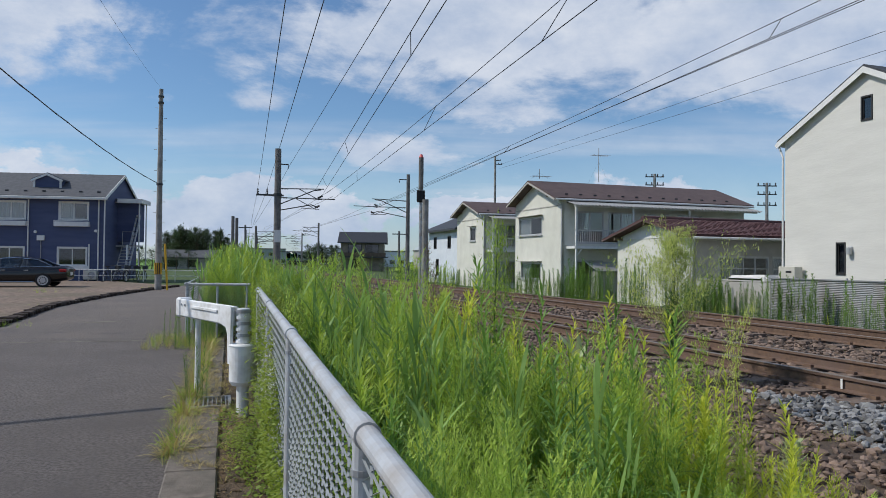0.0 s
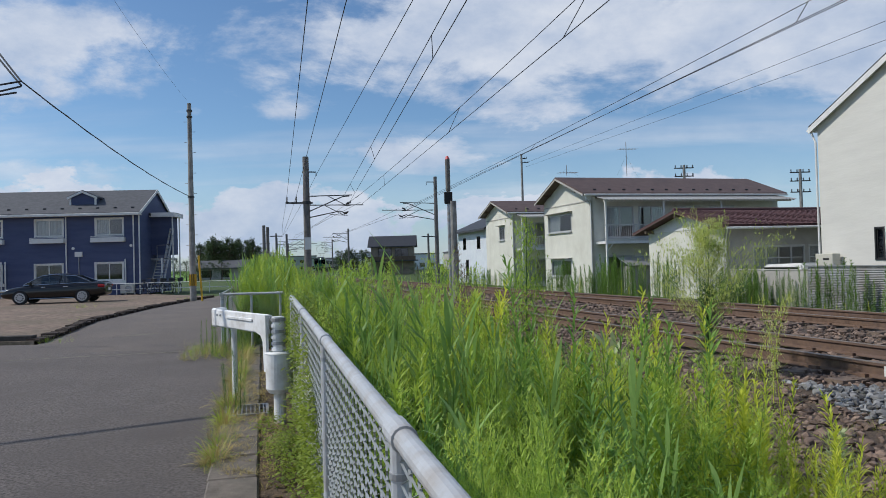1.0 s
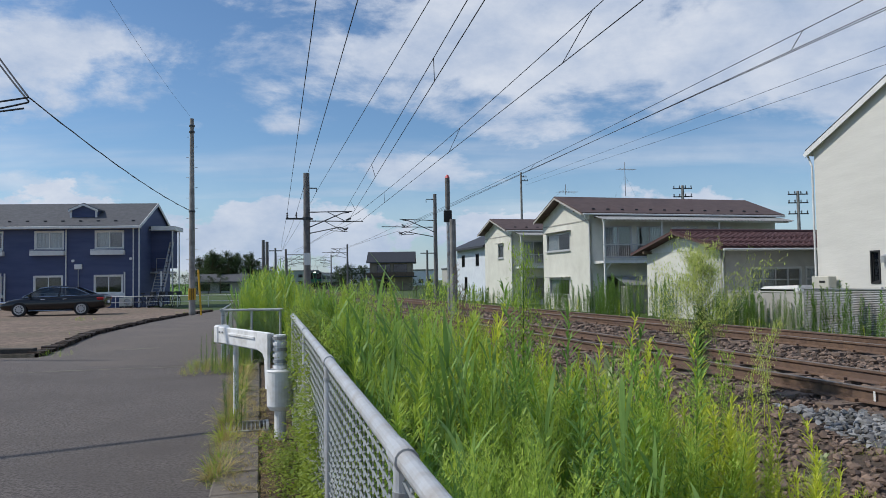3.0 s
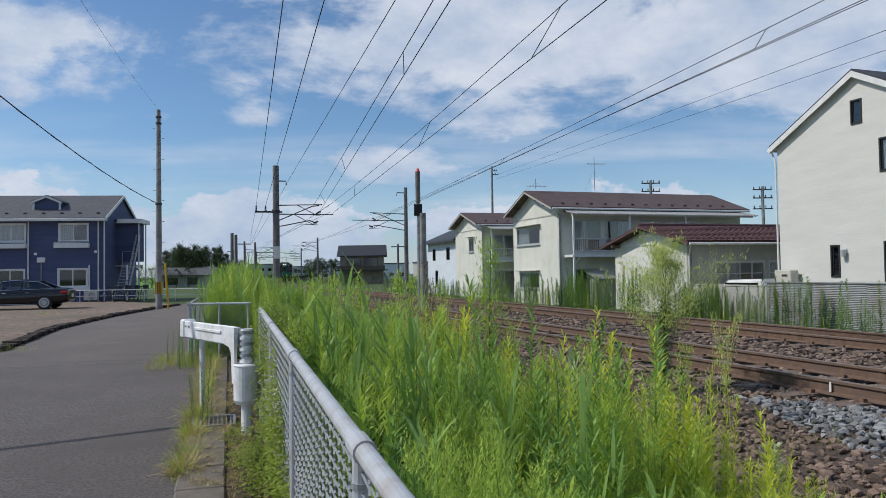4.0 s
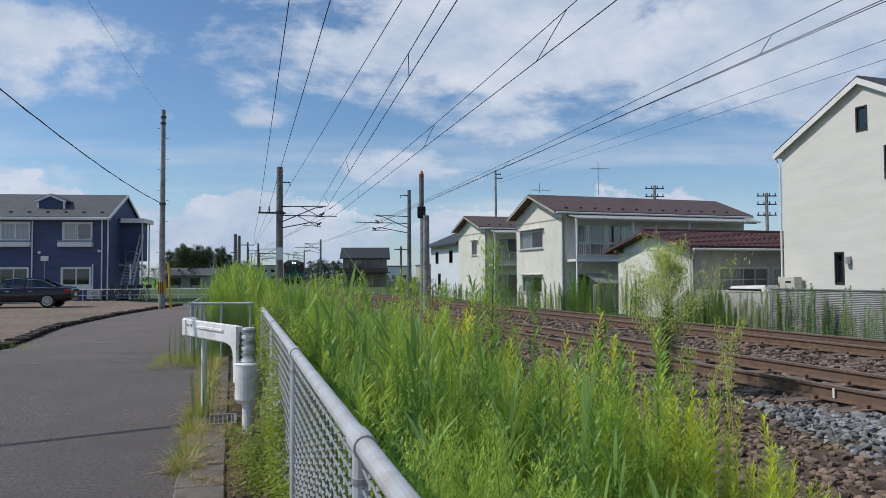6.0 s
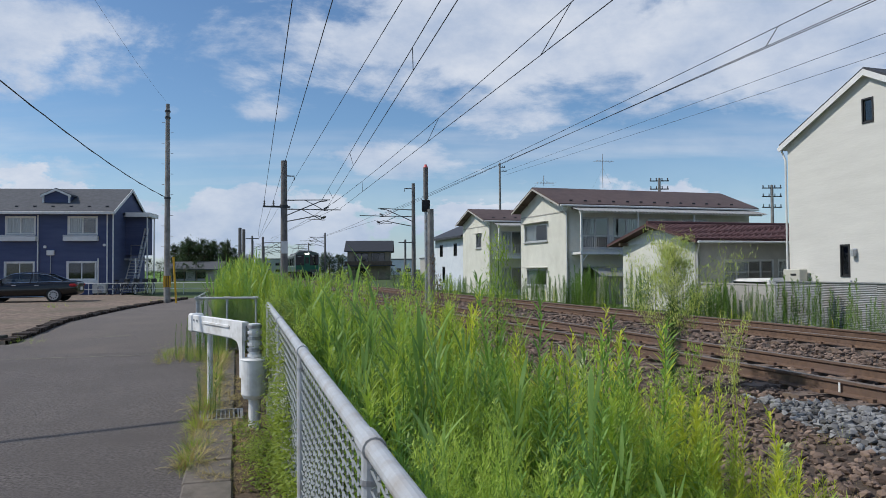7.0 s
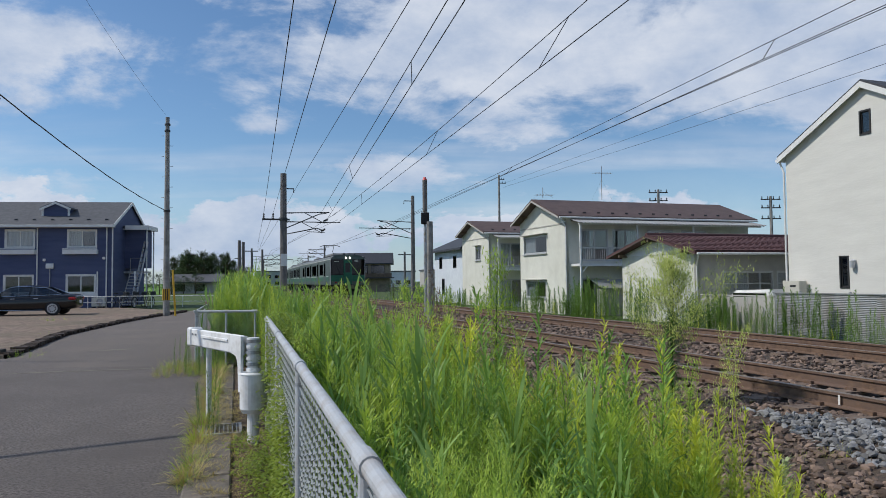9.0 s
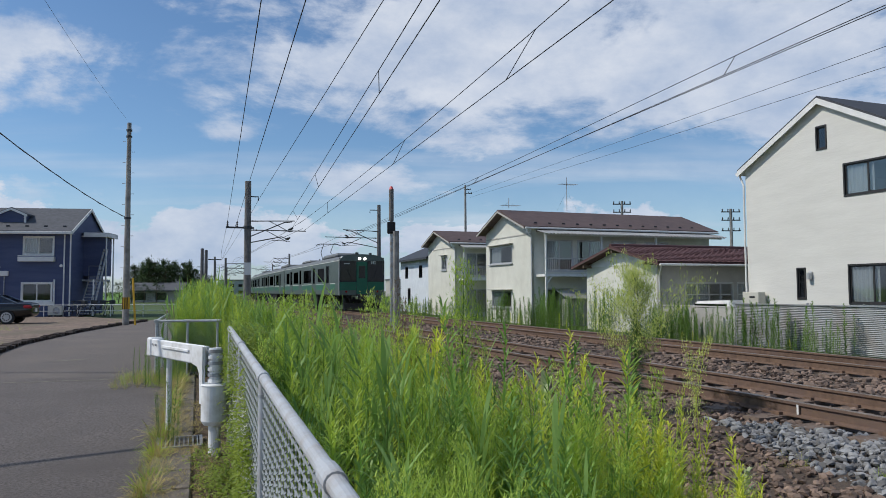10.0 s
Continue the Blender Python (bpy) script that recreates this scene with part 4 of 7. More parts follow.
    up = part("upper_stair", tubes(0.06, [(1.22, -0.3, 0.5), (1.30, 2.1, 4.3)], [(1.46, -0.3, 0.5), (1.50, 2.1, 4.3)]), GALV, root)
    for i in range(12):
        f = (i + 0.5) / 12
        part("tread", boxes((1.23 + 0.07 * f, -0.3 + 2.4 * f - 0.08, 0.5 + 3.8 * f, 1.46 + 0.04 * f, -0.3 + 2.4 * f + 0.08, 0.53 + 3.8 * f)), DARKSTEEL, up)
    for x, y in ((1.52, 1.8), (1.5, 3.5), (1.25, 0.2)):
        part("post", tubes(0.045, [(x, y, 0), (x, y, eave - 0.1 if x > 1.3 else 2.3)]), WHITE, root)
    return root


apartment()


def simple_house(m, W, D, eave, ridge, wall, roof, label, wins, story=True):
    """A far house: ridge along x, windows (x, z, w, h) on the side towards -y."""
    root = thing("house", m, label, "house")
    part("wall", wall_bm(W, eave, [(x, z, x + w, z + h) for x, z, w, h in wins]), wall, root)
    for x, z, w, h in wins:
        window(root, w, h, Matrix.Translation((x, 0, z)), DARKFRAME, 2, dark=GLASS_DARK, sill=False)
    part("wall", boxes((0, 0.15, 0, 0.15, D, eave)), wall, root)
    part("wall", boxes((W - 0.15, 0.15, 0, W, D, eave)), wall, root)
    part("wall", boxes((0.15, D - 0.15, 0, W - 0.15, D, eave)), wall, root)
    bm = bmesh.new()
    prism(bm, [(0, eave), (D, eave), (D / 2, ridge)], "x", 0, 0.15)
    prism(bm, [(0, eave), (D, eave), (D / 2, ridge)], "x", W - 0.15, W)
    part("gable", bm, wall, root)
    sl = (ridge - eave) / (D / 2)
    for a in (-0.6, D + 0.6):
        bm = bmesh.new()
        prism(bm, [(a, eave - sl * 0.6), (D / 2, ridge + 0.02), (D / 2, ridge + 0.2), (a, eave - sl * 0.6 + 0.18)], "x", -0.6, W + 0.6)
        part("roof", bm, roof, root)
    return root


# far houses along the line
simple_house(on_track(66.5, 21.0, -0.45, -90), 9.0, 7.0, 4.85, 6.3, PALE_BLUE_WALL, ROOF_DARK, "white two-storey house with dark blue window frames", [(1.6, 3.1, 0.9, 1.1), (5.8, 3.1, 0.9, 1.1), (2.4, 0.7, 0.8, 1.5)])


def dark_house():
    """Old two-storey house with a lower roof skirt, far off between the tracks' bend and the road."""
    root = simple_house(pose(-19.6, 139, -0.4, 0, 0, 3), 8.2, 7.0, 5.6, 7.4, mat("aged_wood_wall", (0.30, 0.25, 0.19), (0.20, 0.165, 0.125), 1.0, 0.9), ROOF_DARK, "old two-storey wooden house with grey roof and dark balcony", [(1.4, 3.4, 2.6, 1.7), (4.6, 3.4, 2.6, 1.7), (1.5, 0.6, 2.2, 1.6)])
    part("skirt_roof", boxes((-0.9, -1.7, 2.55, 9.1, 0.0, 2.75)), ROOF_DARK, root)
    part("balcony_rail", boxes((-0.4, -1.3, 2.75, 8.6, -1.2, 3.5)), WOOD, root)
    return root


dark_house()


# ---- poles, masts and wires ----
def mast(m, h, r0, r1, material, label, category="catenary mast", lean=0.0):
    root = thing("catenary_mast", m, label, category, "masts along the line")
    bm = bmesh.new()
    tube(bm, [(0, 0, -0.5), (lean, 0, h)], r0, 12, r1)
    part("pole", bm, material, root, smooth=False)
    return root


def insulator(m, parent, r=0.05, n=3, h=0.18):
    bm = bmesh.new()
    for i in range(n):
        tube(bm, [(0, 0, h * i / n), (0, 0, h * (i + 0.6) / n)], r, 10, r * 0.5)
    tube(bm, [(0, 0, 0), (0, 0, h)], r * 0.35, 6)
    ob = part("insulator", bm, DARKFRAME, parent)
    ob.matrix_basis = m
    return ob


def cantilever(root, side, reach, z_top, far_arm=2.9):
    """Two hinged bracket frames that carry messenger and contact wire; side +1 reaches towards +x."""
    k = reach / 2.2
    for dy, z, x0, rr, zs in ((-0.5, z_top, 0.1, reach, 0.75), (0.35, z_top - 0.42, 0.1, far_arm, 0.62)):
        part("bracket_arm", tubes(0.024, [(x0 * side, dy * 0.3, z), (rr * side, dy, z + 0.03)], seg=6), DARKSTEEL, root)
        part("bracket_strut", tubes(0.026, [(0.12 * side, dy * 0.3, z - zs), (1.7 * k * side, dy, z - 0.06 if dy < 0 else z - 0.28), (2.05 * k * side, dy, z - 0.02 if dy < 0 else z - 0.42)], seg=6), DARKSTEEL, root)
        part("bracket_tie", tubes(0.018, [(0.95 * k * side, dy, z), (1.95 * k * side, dy, z - 0.52)], seg=6), DARKSTEEL, root)
        part("registration_arm", tubes(0.016, [(1.2 * k * side, dy, z - 0.46), (2.1 * k * side, dy, z - 0.5)], seg=6), DARKSTEEL, root)
        insulator(pose(1.9 * k * side, dy, z - 0.42, 0, 65 * side, 0), root, 0.07, 4, 0.26)
        insulator(pose(0.2 * side, dy * 0.3, z, 0, 90 * side, 0), root, 0.045, 4, 0.3)


near_mast = mast(on_track(36.4, 3.9, 0.0), 6.95, 0.19, 0.15, DARKPOLE, "round concrete catenary mast with bracket arms")
cantilever(near_mast, 1, 2.2, 4.98)
part("cross_arm", boxes((-1.02, -0.05, 4.62, 0.3, 0.05, 4.70)), DARKSTEEL, near_mast)
for x in (-0.95, -0.5):
    insulator(pose(x, 0, 4.7), near_mast, 0.06, 3, 0.28)
part("feeder_bracket", tubes(0.03, [(0.0, 0, 6.2), (0.5, 0, 6.2), (0.5, 0, 6.0)]), DARKSTEEL, near_mast)
part("number_plate", boxes((-0.16, -0.215, 2.35, 0.16, -0.2, 2.95)), WHITE, near_mast, "pale plate")
part("band", tubes(0.2, [(0, 0, 4.6), (0, 0, 4.75)], seg=12), DARKSTEEL, near_mast)

far_mast = mast(on_track(45.5, 13.2, 0.0), 7.15, 0.15, 0.11, DARKPOLE, "slim dark catenary mast with bracket arms")
cantilever(far_mast, -1, 2.5, 5.4, 3.5)
part("feeder_bracket", tubes(0.03, [(0.0, 0, 6.8), (-0.6, 0, 6.8), (-0.6, 0, 6.6)]), DARKSTEEL, far_mast)

for s, L, h, cant, side in ((71, 5.2, 4.7, True, 1), (82, 4.5, 5.3, False, 1), (62, 2.9, 5.05, False, 1), (63.5, 3.25, 5.0, False, 1), (85, 12.75, 5.85, True, -1), (118, 4.4, 6.2, True, 1), (128, 13.4, 6.2, True, -1), (160, 4.4, 6.4, True, 1), (175, 13.4, 6.4, True, -1), (104, 3.0, 5.2, False, 1), (73, 19.6, 4.6, False, 1)):
    mm = mast(on_track(s, L, 0.0), h, 0.16 if s < 70 else 0.13, 0.13 if s < 70 else 0.1, DARKPOLE, "distant concrete mast beside the line")
    if cant:
        cantilever(mm, side, 1.9, h - 0.55)
    elif s > 65:
        part("cross_arm", boxes((-0.7, -0.05, h - 0.35, 0.7, 0.05, h - 0.25)), DARKSTEEL, mm)

# signal post and its short concrete companion beyond the tracks' near side
sig = thing("signal_post", pose(-0.80, 25.0, 0.0), "tall grey signal post with pink cap and dark box", "signal post")
part("pole", tubes(0.055, [(0, 0, -0.4), (0, 0, 3.4)]), GALV, sig)
part("sleeve", tubes(0.085, [(0, 0, 3.95), (0, 0, 5.05)], seg=12), mat("weathered_sleeve", (0.20, 0.185, 0.17), (0.13, 0.12, 0.11), 8, 0.8), sig)
part("neck", tubes(0.05, [(0, 0, 3.4), (0, 0, 3.95)]), GALV, sig)
part("cap", tubes(0.085, [(0, 0, 5.05), (0, 0, 5.16)], seg=12, r2=0.04), PINK, sig)
part("lamp_box", boxes((-0.14, -0.12, 3.52, 0.14, 0.12, 3.92), bevel=0.02), BLACK, sig)
stub = thing("concrete_post", pose(-0.62, 24.3, 0.0), "short weathered concrete post", "post")
part("post", tubes(0.12, [(0, 0, -0.4), (0, 0, 3.55)], seg=12, r2=0.105), CONCRETE, stub)

# wooden-grey utility pole at the lot's corner
UP = (-13.57, 34.7)
upole = thing("utility_pole", pose(UP[0], UP[1], 0.0), "tall grey concrete utility pole with yellow guard", "utility pole")
bm = bmesh.new()
tube(bm, [(0, 0, -0.3), (0.0, 0, 9.6)], 0.16, 14, 0.092)
part("pole", bm, CONCRETE, upole)
for i in range(14):
    part("step_bolt", tubes(0.012, [((-0.15 if i % 2 else 0.15), 0, 2.2 + 0.5 * i), ((-0.28 if i % 2 else 0.28), 0, 2.2 + 0.5 * i)], seg=6), GALV, upole)
for z in (8.9, 9.2, 5.0):
    part("band", tubes(0.135 if z > 6 else 0.155, [(0, 0, z), (0, 0, z + 0.08)], seg=12), DARKSTEEL, upole)
for i in range(4):
    part("yellow_guard", tubes(0.176, [(0, 0, 0.75 + 0.0), (0, 0, 1.3)], seg=14) if i == 0 else boxes((-0.18 + 0.1 * i - 0.02, -0.185, 0.75, -0.18 + 0.1 * i + 0.02, -0.172, 1.3)), YELLOW if i == 0 else BLACK, upole)
ygp = thing("guy_guard", pose(UP[0] + 0.36, UP[1] - 0.1, 0.0), "yellow guy wire guard tube", "guy guard")
part("tube", tubes(0.05, [(0.12, 0, 0), (-0.02, 0, 2.2)]), YELLOW, ygp)


def house_pole(s, L, h, label):
    root = thing("utility_pole", on_track(s, L, -0.4), label, "utility pole")
    bm = bmesh.new()
    tube(bm, [(0, 0, 0), (0, 0, h)], 0.15, 12, 0.1)
    part("pole", bm, CONCRETE, root)
    for z, w in ((h - 0.9, 0.75), (h - 0.5, 0.6)):
        part("cross_arm", boxes((-0.1, -0.04, z, w, 0.04, z + 0.07)), DARKSTEEL, root)
        for x in (w * 0.5, w - 0.05):
            insulator(pose(x, 0, z + 0.07), root, 0.05, 2, 0.14)
    return root


house_pole(70.0, 29.0, 12.9, "slim concrete utility pole behind the houses")


def transformer_pole(x, y, h):
    root = thing("utility_pole", pose(x, y, -0.4), "distant utility pole with several cross arms", "utility pole")
    bm = bmesh.new()
    tube(bm, [(0, 0, 0), (0, 0, h)], 0.16, 10, 0.11)
    part("pole", bm, CONCRETE, root)
    for i, z in enumerate((h - 0.3, h - 1.0, h - 1.9)):
        part("cross_arm", boxes((-0.8, -0.05, z, 0.8, 0.05, z + 0.08)), DARKSTEEL, root)
        for k in range(4):
            insulator(pose(-0.72 + 0.48 * k, 0, z + 0.08), root, 0.07, 3, 0.22)


transformer_pole(26.7, 60.0, 8.7)
transformer_pole(18.0, 62.0, 9.6)


def sagging(p, q, sag, n=24):
    p, q = Vector(p), Vector(q)
    return [p.lerp(q, i / n) - Vector((0, 0, 4 * sag * (i / n) * (1 - i / n))) for i in range(n + 1)]


def wire(lines, r, label, group="overhead wires"):
    root = thing("overhead_wire", Matrix(), label, "wire", group)
    for ln in lines:
        bm = bmesh.new()
        tube(bm, ln, r, 5)
        part("strand", bm, WIRE, root)
    return root


def sl(s, L, z):
    x, y, _ = along(s, L)
    return (x, y, z)


def line2(a, b, sag=0.0, s0=-6.0, n=28):
    """A wire through two points (s, L, z), drawn from s0 to the second."""
    out = []
    for i in range(n + 1):
        s = s0 + (b[0] - s0) * i / n
        f = (s - a[0]) / (b[0] - a[0])
        out.append(sl(s, a[1] + (b[1] - a[1]) * f, a[2] + (b[2] - a[2]) * f - sag * 4 * f * (1 - f)))
    return out


wire([line2((10.08, 1.22, 5.5), (36.4, 2.95, 4.98))], 0.008, "feeder wire on the mast's cross arm")
wire([line2((9.96, 1.79, 5.5), (36.4, 3.4, 4.98))], 0.008, "feeder wire on the mast's cross arm")
wire([line2((11.2, 3.2, 6.1), (36.4, 4.4, 6.05))], 0.008, "feeder wire on the mast's bracket")
A1 = line2((9.63, 3.3, 5.5), (36.4, 5.75, 5.0))
A2 = line2((8.6, 3.18, 5.1), (36.4, 6.0, 4.62))
B1 = line2((10.38, 5.86, 6.0), (36.4, 6.35, 4.9), 0.12)
B2 = line2((8.18, 5.18, 5.1), (36.4, 6.6, 4.55))
C1 = line2((9.46, 10.04, 6.0), (45.5, 11.2, 5.15), 0.1)
C2 = line2((8.56, 9.72, 5.6), (45.5, 11.08, 4.9))
C3 = line2((8.56, 9.80, 5.6), (45.5, 10.95, 4.95))
D1 = line2((16.9, 20.8, 9.0), (70.0, 29.5, 11.6), 0.1, -2)
D2 = line2((18.4, 22.7, 9.0), (70.0, 29.5, 11.2), 0.1, -2)


def dropper(a, b, at):
    """A short hanger from messenger to contact wire."""
    i = int(at * (len(a) - 1))
    p = Vector(a[i])
    fine = [Vector(u).lerp(Vector(v), k / 40) for u, v in zip(b, b[1:]) for k in range(40)]
    q = min(fine, key=lambda v: (v.xy - p.xy).length)
    return [p, q]


wire([A1, A2, dropper(A1, A2, 0.45), dropper(A1, A2, 0.7), dropper(A1, A2, 0.9)], 0.008, "catenary and contact wire over the nearer track")
wire([B1, B2, dropper(B1, B2, 0.4), dropper(B1, B2, 0.6), dropper(B1, B2, 0.85)], 0.008, "catenary and contact wire over the nearer track")
wire([C1, C2, dropper(C1, C2, 0.35), dropper(C1, C2, 0.6)], 0.008, "catenary and contact wire over the farther track")
wire([C3], 0.008, "feeder wire beside the farther catenary")
wire([D1, D2], 0.009, "power line to the pole behind the houses")
for L0, z in ((6.6, 5.1), (6.6, 4.7), (10.7, 5.1), (10.7, 4.7)):
    start = 36.4 if L0 < 8 else 45.5
    for s0, s1 in ((start, 82), (82, 128), (128, 175)):
        wire([[sl(s0 + (s1 - s0) * i / 16, L0, z - (0.9 if z > 5 else 0.1) * 4 * (i / 16) * (1 - i / 16) * 0.4) for i in range(17)]], 0.010, "wire over the tracks farther along")
for L0, z in ((2.95, 4.98), (3.4, 4.98), (4.4, 6.05)):
    wire([[sl(36.4 + 34.6 * i / 16, L0 + (4.9 - L0) * i / 16, z + (4.6 - z) * i / 16 - 0.4 * 4 * (i / 16) * (1 - i / 16)) for i in range(17)]], 0.008, "feeder wire farther along")

# service cable from the pole at the lot towards the viewer's side
KNOT = (-8.8, 14.0, 5.3)
wire([sagging((UP[0], UP[1], 5.05), KNOT, 0.2), [(a.x + 0.03, a.y, a.z - 0.025 + 0.012 * math.sin(i * 2.2)) for i, a in enumerate(sagging((UP[0], UP[1], 5.05), KNOT, 0.2))]], 0.013, "twisted service cable to the utility pole", "service cables")
wire([sagging(KNOT, (-13.0, 18.0, 8.75), 0.05), sagging((KNOT[0], KNOT[1], KNOT[2] - 0.08), (-13.0, 18.0, 8.6), 0.08), sagging(KNOT, (-16.0, 14.6, 5.35), 0.2), sagging((KNOT[0], KNOT[1], KNOT[2] - 0.1), (-16.0, 14.6, 5.0), 0.25), sagging((KNOT[0] - 0.1, KNOT[1], KNOT[2] - 0.22), (-16.0, 14.6, 4.9), 0.1)], 0.02, "bundle of dark service cables", "service cables")
wire([sagging((UP[0] - 0.1, UP[1], 9.75), (-5.5, 3.0, 9.5), 0.5)], 0.004, "thin wire from the pole top", "service cables")


# added out of view, tied to no pole, only to throw the road's shadow line
wire([sagging((-17.0, 2.17, 7.0), (-2.0, 11.95, 7.0), 0.0)], 0.045, "unseen thick cable added high over the road to cast its shadow line", "service cables")


# ---- the train ----
CAR_LEN, CAR_W = 19.6, 2.78


def train_section():
    """Half outline of the body: (x, z) above the rail."""
    return [(0, 3.45), (0.7, 3.42), (1.08, 3.34), (1.28, 3.21), (1.37, 3.05), (1.39, 2.0), (1.39, 1.08), (1.34, 0.98)]


def train_car(front, pantograph):
    """A stainless electric car; its front end at y = 0 looks towards -y, body back to y = CAR_LEN."""
    root = thing("train_car", Matrix(), "stainless steel electric train car with green stripes" + (" and lit headlamps" if front else ""), "train", "train")
    h = train_section()
    z0, z1 = 1.83, 2.72
    # side walls with window openings
    for side in (-1, 1):
        ops = []
        for y, w in ((2.6, 0.75), (4.0, 2.0), (6.9, 0.75), (8.2, 2.9), (12.0, 0.75), (13.3, 2.0), (16.1, 0.75), (17.3, 1.5)):
            ops.append((y, z0 if w > 1 else 1.75, y + w, z1 + (0.0 if w > 1 else 0.1)))
        bm = wall_bm(CAR_LEN, 3.05, ops, 0.06, 1.02)
        ob = part("side_panel", bm, STEEL_BODY, root)
        # wall x -> y, wall +y -> inwards
        m = Matrix(((0, -side, 0, side * 1.39), (1, 0, 0, 0), (0, 0, 1, 0), (0, 0, 0, 1)))
        ob.matrix_basis = m
        for a, b, c, d in ops:
            g = part("window", boxes((a + 0.01, 0.025, b + 0.01, c - 0.01, 0.035, d - 0.01)), TRAIN_GLASS, root)
            g.matrix_basis = m
        segs = []
        for dy in (2.55, 6.85, 11.95, 16.05):
            dd = part("door", boxes((dy - 0.28, -0.012, 1.05, dy + 0.02, -0.002, 3.0), (dy + 0.78, -0.012, 1.05, dy + 1.1, -0.002, 3.0), (dy + 0.02, -0.012, 1.05, dy + 0.78, -0.002, 1.72), (dy + 0.02, -0.012, 2.85, dy + 0.78, -0.002, 3.0)), STEEL_BODY, root)
            dd.matrix_basis = m
            segs.append((dy - 0.28, dy + 1.1))
        edges = [0.9] + [v for s in segs for v in s] + [CAR_LEN]
        for a, b in zip(edges[::2], edges[1::2]):
            st = part("green_stripe", boxes((a, -0.006, 1.32, b, -0.001, 1.66)), TRAIN_GREEN, root)
            st.matrix_basis = m
            st = part("pale_stripe", boxes((a, -0.007, 1.665, b, -0.001, 1.72)), TRAIN_PALE, root)
            st.matrix_basis = m
    bm = bmesh.new()
    half = [(x, z) for x, z in h[:5]]
    prism(bm, [(-x, z) for x, z in half[::-1]] + half[1:], "y", 0.0, CAR_LEN)
    part("roof", bm, TRAIN_GREY, root)
    part("gutter_rail", boxes((-1.40, 0, 3.03, -1.37, CAR_LEN, 3.07), (1.37, 0, 3.03, 1.40, CAR_LEN, 3.07)), TRAIN_PALE, root)
    part("floor", boxes((-1.33, 0.02, 0.96, 1.33, CAR_LEN - 0.02, 1.02)), UNDER, root)
    part("roof_unit", boxes((-0.8, 3.2, 3.36, 0.8, 7.2, 3.68), bevel=0.12), TRAIN_GREY, root)
    part("roof_unit", boxes((-0.7, 12.6, 3.36, 0.7, 15.6, 3.62), bevel=0.12), TRAIN_GREY, root)
    for y in (7.0, 8.6, 10.4, 11.9):
        part("equipment_box", boxes((-1.2, y, 0.35, 1.2, y + 1.2, 0.96), bevel=0.03), UNDER, root)
    for y in (2.9, CAR_LEN - 2.9):
        bog = part("bogie", boxes((-1.0, y - 1.5, 0.38, -0.82, y + 1.5, 0.62), (0.82, y - 1.5, 0.38, 1.0, y + 1.5, 0.62), (-0.82, y - 0.2, 0.4, 0.82, y + 0.2, 0.7)), UNDER, root)
        for dy in (-1.05, 1.05):
            for x in (-0.6, 0.48):
                part("wheel", tubes(0.42, [(x, y + dy, 0.42), (x + 0.12, y + dy, 0.42)], seg=20), DARKSTEEL, bog)
    if front:
        # end wall with two windscreens and a gangway door between them
        ops = [(0.10, 1.86, 1.02, 3.12), (1.76, 1.86, 2.68, 3.12)]
        bm = wall_bm(CAR_W, 3.05, [(a, b, c, 3.05) for a, b, c, d in ops], 0.08, 1.0)
        w = part("end_panel", bm, STEEL_BODY, root)
        w.matrix_basis = Matrix.Translation((-1.39, -0.06, 0))
        bm = bmesh.new()
        prism(bm, [(-x, z) for x, z in half[::-1]] + half[1:], "y", -0.12, 0.0)
        part("end_crown", bm, STEEL_BODY, root)
        for sx in (-1, 1):
            part("windscreen", boxes((sx * 0.83 - 0.48, -0.09, 1.84, sx * 0.83 + 0.48, -0.062, 3.14), bevel=0.008), TRAIN_GLASS, root, "dark windscreen")
            part("screen_mask", boxes((sx * 0.86 - 0.5, -0.075, 3.14, sx * 0.86 + 0.5, -0.062, 3.24), (sx * 1.33 - 0.03, -0.075, 1.84, sx * 1.33 + 0.03, -0.062, 3.14)), BLACK, root)
            part("corner_post", tubes(0.03, [(sx * 1.375, -0.05, 1.0), (sx * 1.375, -0.05, 3.05), (sx * 1.2, -0.09, 3.28)], seg=8), ALU, root, "bright steel corner post")
            part("wiper", tubes(0.012, [(sx * 0.6, -0.1, 1.86), (sx * 0.9, -0.1, 2.5)], seg=5), BLACK, root)
            part("driver_seat", boxes((sx * 0.8 - 0.25, 0.5, 1.3, sx * 0.8 + 0.25, 0.65, 2.2), bevel=0.05), TRAIN_GREY, root)
            part("screen_frame", boxes((sx * 0.83 - 0.52, -0.085, 1.785, sx * 0.83 + 0.52, -0.062, 1.838)), BLACK, root)
            part("green_band", boxes((sx * 0.86 - 0.5, -0.08, 1.28, sx * 0.86 + 0.5, -0.061, 1.78)), TRAIN_GREEN, root)
            part("jumper_cable", tubes(0.03, [(sx * 0.9, -0.15, 1.0), (sx * 0.75, -0.25, 0.6), (sx * 0.5, -0.2, 0.85)]), BLACK, root)
        dr = part("gangway_door", boxes((-0.33, -0.11, 1.05, 0.33, -0.061, 2.98), bevel=0.01), TRAIN_GREEN, root, "green gangway door")
        part("door_window", boxes((-0.2, -0.118, 2.0, 0.2, -0.108, 2.75)), TRAIN_GLASS, dr)
        part("kick_plate", boxes((-0.36, -0.14, 1.0, 0.36, -0.061, 1.06)), DARKSTEEL, dr)
        for sx in (-0.16, 0.16):
            part("headlamp", tubes(0.08, [(sx, -0.16, 3.17), (sx, -0.12, 3.17)], seg=14), HEADLAMP, root, "lit round headlamp")
